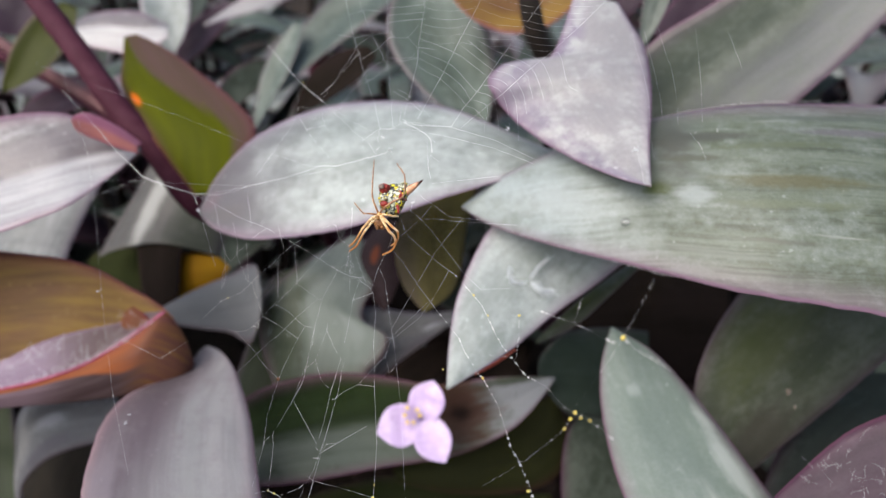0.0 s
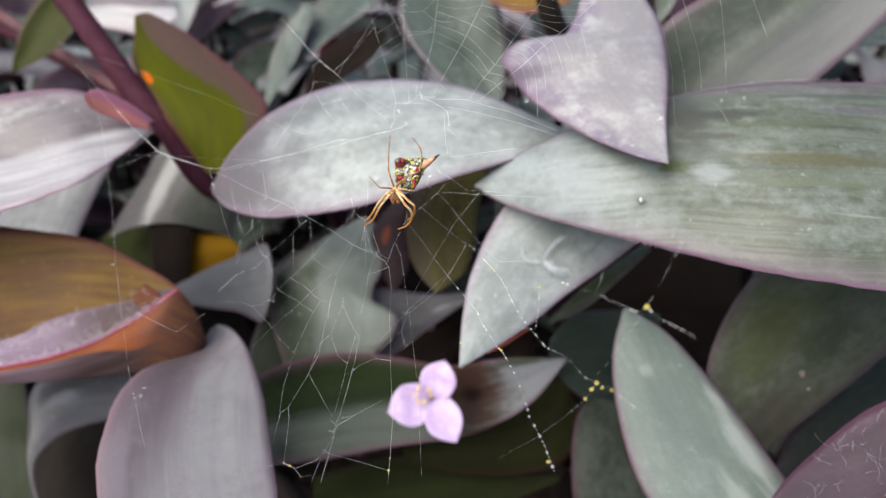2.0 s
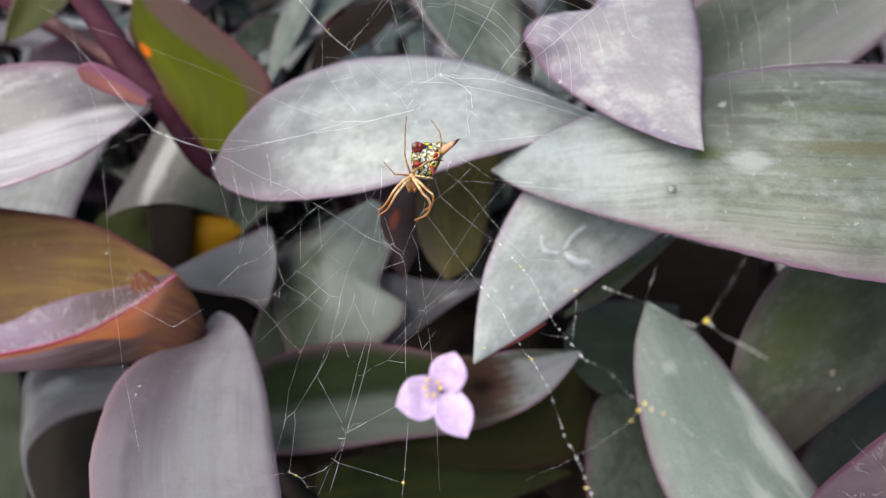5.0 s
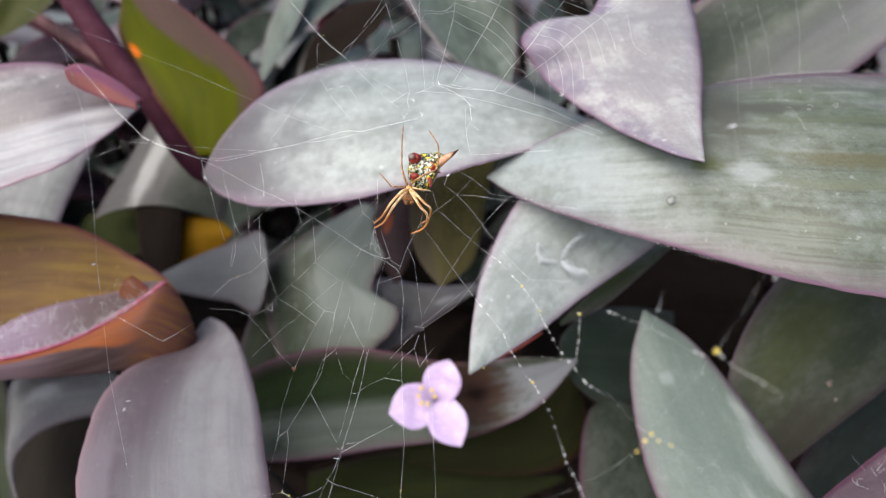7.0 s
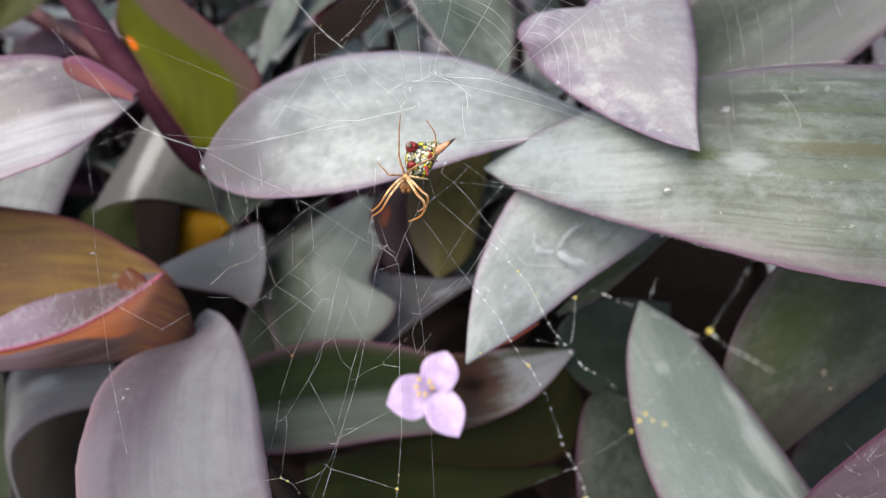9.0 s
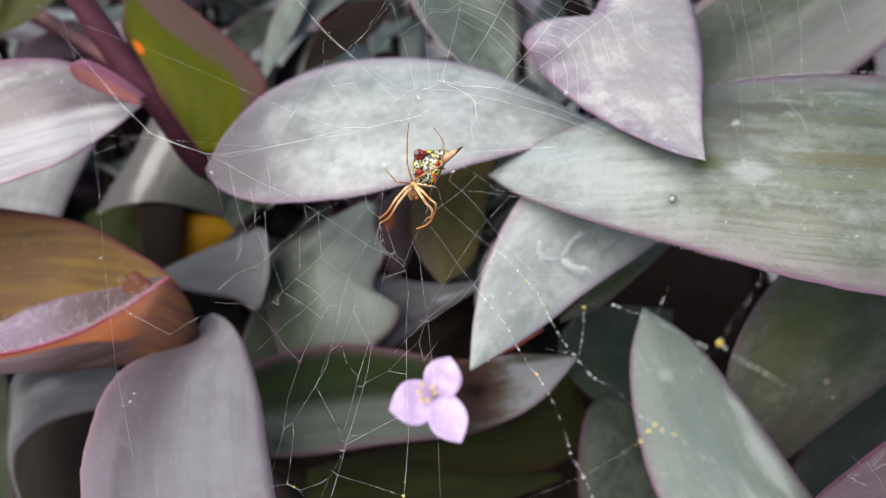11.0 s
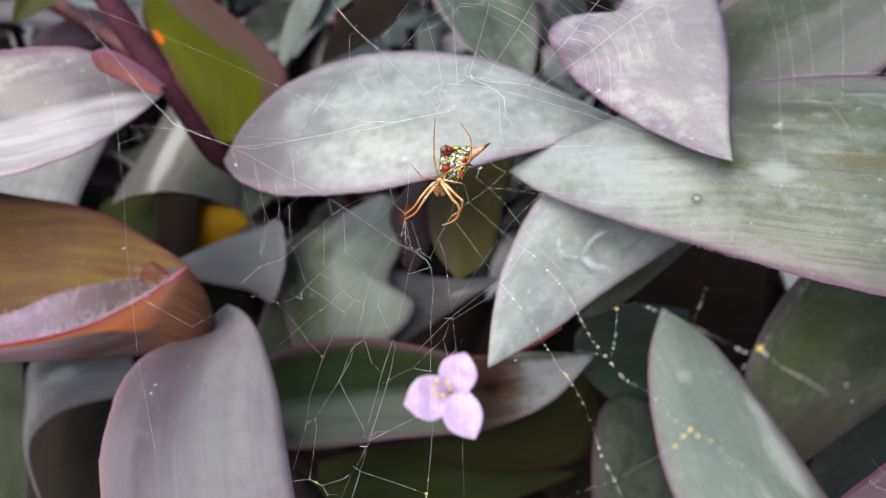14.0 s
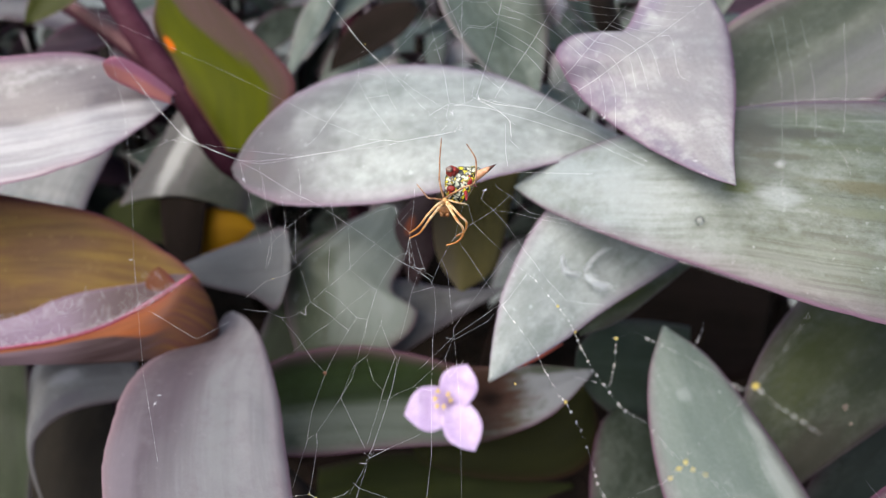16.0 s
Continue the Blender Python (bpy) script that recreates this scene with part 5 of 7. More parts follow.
bract_plant()
big_leaf_plant()
lilac_plant()
forked_plant()
front_plant()
channel_plant()
flower_plant()
back_plant()


# ---- small things that lie on the leaves ----
def water_drop(place, normal, r, name="water_drop"):
    n = Vector(normal).normalized()
    turn = n.to_track_quat("Z", "Y").to_matrix().to_4x4()
    bm = bmesh.new()
    bmesh.ops.create_uvsphere(bm, u_segments=24, v_segments=14, radius=r)
    for v in bm.verts:
        v.co.z = v.co.z * 0.6 if v.co.z > 0 else v.co.z * 0.15
    bmesh.ops.transform(bm, matrix=Matrix.Translation(Vector(place) + n * 0.00006) @ turn, verts=bm.verts)
    me = bpy.data.meshes.new(name)
    bm.to_mesh(me)
    bm.free()
    me.materials.append(WATER)
    me.polygons.foreach_set("use_smooth", [True] * len(me.polygons))
    tagged(new(name, me), "clear drop of water lying on a broad grey-green leaf", "water drop")


def water():
    m, nt, b = shader("water")
    b.inputs["Transmission Weight"].default_value = 1.0
    b.inputs["Base Color"].default_value = (0.95, 0.95, 0.95, 1)
    b.inputs["Roughness"].default_value = 0.06
    b.inputs["IOR"].default_value = 1.33
    return m


WATER = water()
water_drop((0.0315, 0.10304, 0.29347), (-0.46, -0.51, 0.73), 0.00075)


def crumb(place, r, label, material):
    bm = bmesh.new()
    dice = random.Random(int(r * 1e7))
    for k in range(4):
        q = Vector(place) + Vector([dice.uniform(-1, 1) for _ in range(3)]) * r * 0.8
        bmesh.ops.create_icosphere(bm, subdivisions=2, radius=r * dice.uniform(0.35, 0.7), matrix=Matrix.Translation(q))
    for v in bm.verts:
        v.co += Vector((1, 1, 0.5)) * 0.4 * r * noise.noise(v.co * 3500)
    me = bpy.data.meshes.new("crumb")
    bm.to_mesh(me)
    bm.free()
    me.materials.append(material)
    tagged(new("crumb", me), label, "crumb")


crumb((0.0707, 0.1022, 0.2529), 0.0006, "pale dry crumb lying on a dark green leaf", DRY)
crumb((0.0715, 0.0995, 0.2512), 0.0004, "pale dry crumb lying on a dark green leaf", DRY)


# ---- the rest of the bed, added: lower dark shoots between, and full plants round about against the sky ----
def shoot(place, height, leaves, rnd, uppers):
    p = thing("spiderwort", place, "leafy filler shoot of the purple-leaved plant, added to darken gaps", "plant", BED)
    x, y, z = place
    top = (x + rnd.uniform(-0.02, 0.02), y + rnd.uniform(-0.02, 0.02), z + height)
    line = [(x, y, z), (x + rnd.uniform(-0.012, 0.012), y + rnd.uniform(-0.012, 0.012), z + height * 0.5), top]
    stem(p, line, 0.0035, 0.0022, material=STEMDEEP)
    for k in range(leaves):
        s = 0.35 + 0.65 * (k + 1) / leaves
        q = Vector(line[0]).lerp(Vector(top), s)
        a = k * 2.4 + rnd.uniform(-0.4, 0.4)
        d = Vector((math.cos(a), math.sin(a), 0))
        size = rnd.uniform(0.055, 0.095)
        rise = rnd.uniform(0.15, 0.6)
        mid = q + d * size * 0.5 + Vector((0, 0, size * rise * 0.6))
        tip = q + d * size + Vector((0, 0, size * (rise * 0.5 - 0.15)))
        up = Vector((0, 0, 1)) - 0.4 * rise * d
        bm = blade(q, mid, tip, rnd.uniform(0.02, 0.03), up, cup=rnd.uniform(0.15, 0.5), nu=12, nv=6, seed=k + 31 * leaves)
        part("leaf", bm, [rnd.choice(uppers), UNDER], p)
    return p


def bed():
    rnd = random.Random(7)
    tones = [SILVER, GREEN, DARK, MAUVE, PURPLE]
    # low shoots: blackish tones stand in for the shade between leaves
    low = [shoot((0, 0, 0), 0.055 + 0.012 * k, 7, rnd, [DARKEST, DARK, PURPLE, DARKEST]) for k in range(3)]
    # tall shoots: added round about to keep skylight out of the gaps
    tall = [shoot((0, 0, 0), 0.21 + 0.02 * k, 10, rnd, tones) for k in range(4)]
    used = set()
    for j in range(17):
        for i in range(16):
            x = -0.48 + 0.064 * i + rnd.uniform(-0.025, 0.025)
            y = -0.34 + 0.064 * j + rnd.uniform(-0.025, 0.025)
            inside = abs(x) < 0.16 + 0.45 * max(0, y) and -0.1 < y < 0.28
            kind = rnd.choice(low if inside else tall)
            m = pose(x, y, -0.005, rnd.uniform(-6, 6), rnd.uniform(-6, 6), rnd.uniform(0, 360))
            if kind not in used:
                used.add(kind)
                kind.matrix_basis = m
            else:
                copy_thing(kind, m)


bed()


# ---- the web ----
web = thing("spider_web", (-0.00901, 0.08544, 0.30604), "torn orb web of fine white silk with dust and yellow pollen", "web")
web_dice = random.Random(3)


def thread(points, r=0.000017, name="thread", beads=0, bead=0.00006, slack=0.0):
    """A silk thread from knot to knot; beads: how many dust and dew specks hang on it."""
    pts = [Vector(p) for p in points]
    line = []
    for a, b in zip(pts, pts[1:]):
        n = 5 if slack else 1
        for k in range(n):
            s = k / n
            line.append(a.lerp(b, s) - Vector((0, 0, 4 * slack * s * (1 - s) * (b - a).length)))
    line.append(pts[-1])
    bm = bmesh.new()
    tube(bm, line, r * 0.32, 5)
    ob = part(name, bm, SILK, web)
    if beads:
        bm = bmesh.new()
        for _ in range(int(1.5 * beads)):
            k = web_dice.randrange(len(line) - 1)
            q = line[k].lerp(line[k + 1], web_dice.random())
            size = 0.9 * bead * web_dice.choice((0.5, 0.6, 0.8, 1.0, 1.4))
            bmesh.ops.create_icosphere(bm, subdivisions=1, radius=size, matrix=Matrix.Translation(q))
        o = part("dust", bm, DEW, web)
        tagged(o, kind="stuff")
    return ob


def pollen(place, r=0.0002):
    bm = bmesh.new()
    bmesh.ops.create_icosphere(bm, subdivisions=2, radius=0.64 * r, matrix=Matrix.Translation(place))
    for v in bm.verts:
        v.co += Vector((1, 0.6, 1.2)) * 0.25 * r * noise.noise(v.co * 6000)
    part("pollen_grain", bm, POLLEN, web, "yellow pollen grain")


def orb_sector(radials, rows):
    """Capture threads strung row by row across the radial threads."""
    for p in radials:
        thread(p, 0.000019, "radial_thread", 14, 0.00003)
    for k in range(rows):
        s = k / (rows - 1)
        pts = [Vector(p[0]).lerp(Vector(p[-1]), min(1, max(0, s + web_dice.uniform(-0.012, 0.012)))) for p in radials]
        thread(pts, 0.000013, "capture_thread", 0, 0, 0.05)


orb_sector([[(-0.00244, 0.11169, 0.33248), (-0.00294, 0.10726, 0.32819), (-0.00352, 0.10454, 0.32486)], [(0.00691, 0.09924, 0.3357), (0.00454, 0.09789, 0.33139), (0.00218, 0.09618, 0.32745)], [(0.01326, 0.09245, 0.33485), (0.01108, 0.09195, 0.33169), (0.00878, 0.09126, 0.3286)],
            [(0.02003, 0.08799, 0.33547), (0.01703, 0.08758, 0.33243), (0.01376, 0.08759, 0.32913)]], 9)
R, C = "radial_thread", "capture_thread"
for row in ([(-0.00352, 0.10454, 0.32486), (-0.00387, 0.1021, 0.32208), (-0.00497, 0.09883, 0.31852), (-0.00593, 0.09605, 0.31561)],
            [(0.00218, 0.09618, 0.32745), (0.00013, 0.09464, 0.32371), (-0.00305, 0.09272, 0.31864), (-0.00362, 0.09206, 0.31775)],
            [(0.00878, 0.09126, 0.3286), (0.00689, 0.09052, 0.32612), (0.00482, 0.08953, 0.32331), (0.00283, 0.08874, 0.32108), (0.00116, 0.08784, 0.31872)],
            [(0.01376, 0.08759, 0.32913), (0.0104, 0.08729, 0.32625), (0.00766, 0.08713, 0.32355), (0.00478, 0.08692, 0.32113), (0.00216, 0.08686, 0.31872)]):
    thread(row, 0.00003, R, 10, 0.00003)
for row in ([(0.00866, 0.09115, 0.3283), (0.0108, 0.08932, 0.3281), (0.01254, 0.08738, 0.32776), (0.01337, 0.08551, 0.32657), (0.01374, 0.08381, 0.32561)], [(0.00803, 0.09088, 0.3275), (0.0102, 0.08914, 0.32728), (0.01145, 0.08724, 0.32687), (0.0123, 0.08514, 0.32537), (0.01268, 0.08329, 0.32421)], [(0.0072, 0.09052, 0.32646), (0.00925, 0.08905, 0.32664), (0.01065, 0.08713, 0.32624), (0.01105, 0.08541, 0.32525), (0.01132, 0.08371, 0.3243)],
            [(0.00656, 0.09025, 0.32565), (0.00851, 0.08879, 0.3257), (0.00954, 0.08697, 0.32527), (0.01036, 0.08506, 0.32403), (0.01057, 0.08297, 0.32255)], [(0.00592, 0.08994, 0.32478), (0.00769, 0.08858, 0.32487), (0.00861, 0.08682, 0.32443), (0.00931, 0.08503, 0.32335), (0.00947, 0.08271, 0.32155), (0.0095, 0.08041, 0.3198)], [(0.00514, 0.08961, 0.32385), (0.00672, 0.08839, 0.3241), (0.00773, 0.08669, 0.32372), (0.00838, 0.08455, 0.32215), (0.00842, 0.08261, 0.32088)],
            [(0.00448, 0.0893, 0.32296), (0.00595, 0.08806, 0.3231), (0.00672, 0.08654, 0.32286), (0.00704, 0.0845, 0.32146), (0.0071, 0.08249, 0.32008)], [(0.0037, 0.08894, 0.32195), (0.00491, 0.08779, 0.32221), (0.00575, 0.0864, 0.32214), (0.00555, 0.0844, 0.32078)], [(0.00317, 0.08867, 0.32119), (0.00412, 0.08759, 0.32142), (0.00472, 0.08623, 0.32127), (0.00532, 0.08496, 0.32089), (0.00539, 0.08314, 0.31977)],
            [(-0.00071, 0.09884, 0.32603), (0.0022, 0.09508, 0.32596), (0.00453, 0.09207, 0.32522), (0.00592, 0.08994, 0.32478)], [(-0.00373, 0.10331, 0.3237), (0.00082, 0.09504, 0.32474), (0.00319, 0.0915, 0.32363), (0.00448, 0.0893, 0.32296)], [(-0.00372, 0.10266, 0.32283), (0.00013, 0.09464, 0.32371), (0.00254, 0.09156, 0.32288), (0.0037, 0.08894, 0.32195)],
            [(-0.00394, 0.10201, 0.32195), (-0.00212, 0.09793, 0.32231), (-0.00036, 0.09427, 0.32288), (0.00218, 0.09043, 0.32186), (0.00317, 0.08867, 0.32119)], [(0.00218, 0.0961, 0.32733), (0.00419, 0.0934, 0.32652), (0.00656, 0.09025, 0.32565)], [(0.0035, 0.09497, 0.32797), (0.00581, 0.09222, 0.32692), (0.0072, 0.09052, 0.32646)],
            [(0.00495, 0.09397, 0.32828), (0.00663, 0.09212, 0.32778), (0.00803, 0.09088, 0.3275)], [(-0.00776, 0.10261, 0.32281), (-0.00504, 0.10264, 0.32282), (-0.00373, 0.10331, 0.3237)], [(-0.00481, 0.10251, 0.32264), (-0.00372, 0.10266, 0.32283)],
            [(-0.00654, 0.09947, 0.31906), (-0.00497, 0.09883, 0.31852), (-0.00191, 0.09372, 0.31745)], [(0.01352, 0.08746, 0.32878), (0.01457, 0.08636, 0.32914), (0.01534, 0.08326, 0.32662), (0.01649, 0.08222, 0.32604)], [(-0.00352, 0.10473, 0.32511), (-0.00071, 0.09884, 0.32603)]):
    thread(chord(row, 16), 0.000021, C, 2, 0.00003)
thread([(-0.01652, 0.12044, 0.32902), (-0.01459, 0.11273, 0.32404), (-0.01214, 0.1053, 0.31941), (-0.01034, 0.1004, 0.31641), (-0.00943, 0.09682, 0.3141)], 0.000028, R, 12, 0.00003)
thread([(-0.01498, 0.11998, 0.32914), (-0.01101, 0.11044, 0.32344), (-0.00833, 0.10512, 0.32039)], 0.000028, R, 10, 0.00003)
thread([(-0.00906, 0.11958, 0.33057), (-0.00856, 0.10683, 0.32155), (-0.00805, 0.10181, 0.31809), (-0.00738, 0.09647, 0.31445)], 0.000028, R, 12, 0.00003)
for row in ([(-0.01659, 0.11225, 0.32311), (-0.01395, 0.111, 0.32298), (-0.01149, 0.111, 0.3237), (-0.00872, 0.11195, 0.32518), (-0.0026, 0.106, 0.32762)], [(-0.01536, 0.11505, 0.32549), (-0.01165, 0.1147, 0.32631), (-0.00932, 0.11368, 0.32625), (-0.00879, 0.11414, 0.32674), (-0.00263, 0.10809, 0.32909)],
            [(-0.00876, 0.113, 0.32593), (-0.00261, 0.10692, 0.32826)], [(-0.01352, 0.10986, 0.32228), (-0.01102, 0.1107, 0.32362), (-0.00832, 0.11055, 0.3243), (-0.00739, 0.10919, 0.32359), (-0.00538, 0.10787, 0.32412), (-0.00357, 0.10665, 0.32641)],
            [(-0.01286, 0.1074, 0.32071), (-0.0096, 0.10861, 0.32253), (-0.00829, 0.10969, 0.32369), (-0.00739, 0.10919, 0.32359)], [(-0.01214, 0.1053, 0.31941), (-0.00908, 0.10655, 0.3212), (-0.00824, 0.10799, 0.32248)],
            [(-0.01181, 0.10399, 0.31856), (-0.00833, 0.10528, 0.3205), (-0.00756, 0.10598, 0.32123), (-0.0055, 0.10467, 0.32162), (-0.0044, 0.10372, 0.32284)], [(-0.00538, 0.10787, 0.32412), (-0.00388, 0.104, 0.32395), (-0.00113, 0.09918, 0.32529)],
            [(-0.00805, 0.10197, 0.3182), (-0.00556, 0.09942, 0.31774), (-0.00314, 0.09409, 0.31812)], [(-0.01623, 0.10638, 0.319), (-0.01478, 0.10783, 0.32046), (-0.01352, 0.10986, 0.32228)], [(-0.01577, 0.10177, 0.31582), (-0.01323, 0.10395, 0.31812), (-0.01214, 0.10547, 0.31953)]):
    thread(row, 0.000024, C, 3, 0.00003)
# the torn hub
for row in ([(-0.00624, 0.09851, 0.31624), (-0.00646, 0.09709, 0.31516), (-0.00511, 0.09514, 0.31544), (-0.00353, 0.09238, 0.31621), (-0.00228, 0.08968, 0.31646), (-0.00105, 0.08774, 0.3164)], [(-0.00873, 0.09642, 0.31402), (-0.00814, 0.09635, 0.31414), (-0.00729, 0.09645, 0.31446)],
            [(-0.01213, 0.09578, 0.31257), (-0.00943, 0.09682, 0.3141), (-0.00439, 0.09349, 0.3155), (0.00131, 0.08655, 0.31763), (0.00659, 0.08221, 0.31827), (0.00998, 0.0691, 0.32304)], [(-0.00646, 0.09709, 0.31516), (0.00077, 0.08805, 0.31855), (0.0066, 0.083, 0.31908), (0.01026, 0.06906, 0.32349)],
            [(-0.00219, 0.08869, 0.31591), (-0.00208, 0.08588, 0.31407), (-0.00167, 0.0834, 0.313)], [(-0.00208, 0.08588, 0.31407), (-0.00169, 0.08638, 0.31511), (-0.0006, 0.08403, 0.31532)], [(-0.00511, 0.09514, 0.31544), (-0.00398, 0.09392, 0.31654), (-0.00338, 0.09288, 0.31684)],
            [(-0.00943, 0.09682, 0.3141), (-0.00972, 0.09543, 0.31302), (-0.00926, 0.09449, 0.31248), (-0.01016, 0.09364, 0.31161)], [(-0.00143, 0.08261, 0.31285), (0.00321, 0.07676, 0.31675), (0.00635, 0.07285, 0.3194)]):
    thread(row, 0.000026, "hub_thread", 5, 0.00004)
# left frame lines
thread([(-0.02859, 0.11386, 0.32078), (-0.02474, 0.1093, 0.31862), (-0.02168, 0.10572, 0.31694), (-0.01863, 0.1029, 0.3158)], 0.000036, "frame_thread", 45, 0.00005)
thread([(-0.02511, 0.10968, 0.31879), (-0.02322, 0.10731, 0.31764), (-0.01934, 0.10369, 0.31617), (-0.01863, 0.1029, 0.3158)], 0.000018, "frame_thread", 14, 0.00005)
thread([(-0.01863, 0.1029, 0.3158), (-0.01589, 0.09999, 0.3145), (-0.01299, 0.09698, 0.31318), (-0.01099, 0.09522, 0.3125), (-0.00976, 0.09331, 0.31149)], 0.000016, R, 10, 0.00004)
thread([(-0.01863, 0.1029, 0.3158), (-0.0143, 0.09931, 0.31448), (-0.00955, 0.09595, 0.31345), (-0.00909, 0.09566, 0.31337)], 0.000014, R)
thread([(-0.06618, 0.11675, 0.31194), (-0.05705, 0.10787, 0.30821), (-0.05278, 0.10359, 0.30638), (-0.04976, 0.10094, 0.30534), (-0.04802, 0.09922, 0.30462), (-0.04477, 0.09747, 0.3043), (-0.03929, 0.09498, 0.30411)], 0.000038, "frame_thread", 50, 0.00006)
thread([(-0.03929, 0.09498, 0.30411), (-0.03607, 0.09392, 0.30428), (-0.03456, 0.09365, 0.30452), (-0.03093, 0.09361, 0.30555), (-0.02736, 0.09371, 0.30666), (-0.02302, 0.09346, 0.30773), (-0.01837, 0.09307, 0.30881), (-0.01535, 0.09324, 0.30981), (-0.01087, 0.09319, 0.31108), (-0.00771, 0.09345, 0.31218)], 0.00002, "frame_thread", 26, 0.00005)
thread([(-0.03929, 0.09498, 0.30411), (-0.03569, 0.09303, 0.30375), (-0.0304, 0.08974, 0.30292), (-0.0258, 0.08732, 0.30251), (-0.0217, 0.08465, 0.30179), (-0.01812, 0.08226, 0.30111), (-0.01486, 0.07991, 0.30037), (-0.01167, 0.0781, 0.3), (-0.0102, 0.07711, 0.29971)], 0.000024, "frame_thread", 20, 0.00004)
thread([(-0.06899, 0.12413, 0.31643), (-0.06662, 0.11934, 0.31367), (-0.06193, 0.11099, 0.30903), (-0.05866, 0.1049, 0.3056), (-0.05622, 0.09812, 0.30144), (-0.05423, 0.09243, 0.29793), (-0.05198, 0.0846, 0.29296), (-0.04737, 0.0714, 0.28481), (-0.04301, 0.06172, 0.27911)], 0.000017, "frame_thread", 22, 0.00006)
thread([(-0.07265, 0.12283, 0.31443), (-0.06662, 0.11934, 0.31367), (-0.05294, 0.11225, 0.31255), (-0.04111, 0.1059, 0.31142), (-0.03278, 0.10112, 0.31041), (-0.02664, 0.09757, 0.30964), (-0.02001, 0.09425, 0.30918), (-0.01535, 0.09324, 0.30981)], 0.000017, "frame_thread", 6)
for row in ([(-0.05622, 0.09812, 0.30144), (-0.05191, 0.09864, 0.30307), (-0.04802, 0.09922, 0.30462)], [(-0.05776, 0.10097, 0.30304), (-0.04843, 0.09865, 0.30408), (-0.04038, 0.09652, 0.30489), (-0.03519, 0.09514, 0.30541), (-0.02935, 0.09373, 0.3061)],
            [(-0.03835, 0.09433, 0.30391), (-0.0381, 0.0938, 0.3036), (-0.0371, 0.09171, 0.30239)], [(-0.03532, 0.0933, 0.30405), (-0.03412, 0.09072, 0.30254), (-0.03309, 0.08755, 0.30056), (-0.03239, 0.086, 0.29965), (-0.03172, 0.08249, 0.29733), (-0.03212, 0.08098, 0.29612)],
            [(-0.02955, 0.09227, 0.30499), (-0.02888, 0.09014, 0.30365), (-0.02853, 0.0881, 0.30229)], [(-0.02168, 0.10572, 0.31694), (-0.02287, 0.10554, 0.31647), (-0.02254, 0.10307, 0.31479), (-0.01975, 0.10213, 0.31492), (-0.01856, 0.10124, 0.31463), (-0.01801, 0.09937, 0.31344), (-0.0166, 0.09735, 0.3124)],
            [(-0.02254, 0.10307, 0.31479), (-0.02251, 0.10206, 0.31407), (-0.02334, 0.1008, 0.31292), (-0.02409, 0.09967, 0.31189), (-0.02517, 0.09862, 0.31082), (-0.02635, 0.09717, 0.30944), (-0.02761, 0.09568, 0.308), (-0.0287, 0.09485, 0.30709)],
            [(-0.01801, 0.09937, 0.31344), (-0.02091, 0.09946, 0.31266), (-0.02251, 0.10206, 0.31407)], [(-0.02091, 0.09946, 0.31266), (-0.02, 0.09816, 0.31199), (-0.01699, 0.09469, 0.31038)], [(-0.01934, 0.10369, 0.31617), (-0.01709, 0.10509, 0.31783), (-0.01517, 0.10672, 0.31955), (-0.01303, 0.10874, 0.32163)],
            [(-0.01863, 0.1029, 0.3158), (-0.01768, 0.10464, 0.31733), (-0.01709, 0.10509, 0.31783)], [(-0.01597, 0.10092, 0.31515), (-0.01416, 0.10259, 0.31688), (-0.0127, 0.10393, 0.31826), (-0.01116, 0.10395, 0.31872), (-0.00741, 0.10528, 0.32077)]):
    thread(row, 0.000016, "thread", 8, 0.00005)
thread([(-0.04927, 0.07883, 0.28959), (-0.043, 0.07553, 0.28905), (-0.0405, 0.07423, 0.28884), (-0.03632, 0.07562, 0.29105)], 0.000022, "thread", 6, 0.00008)
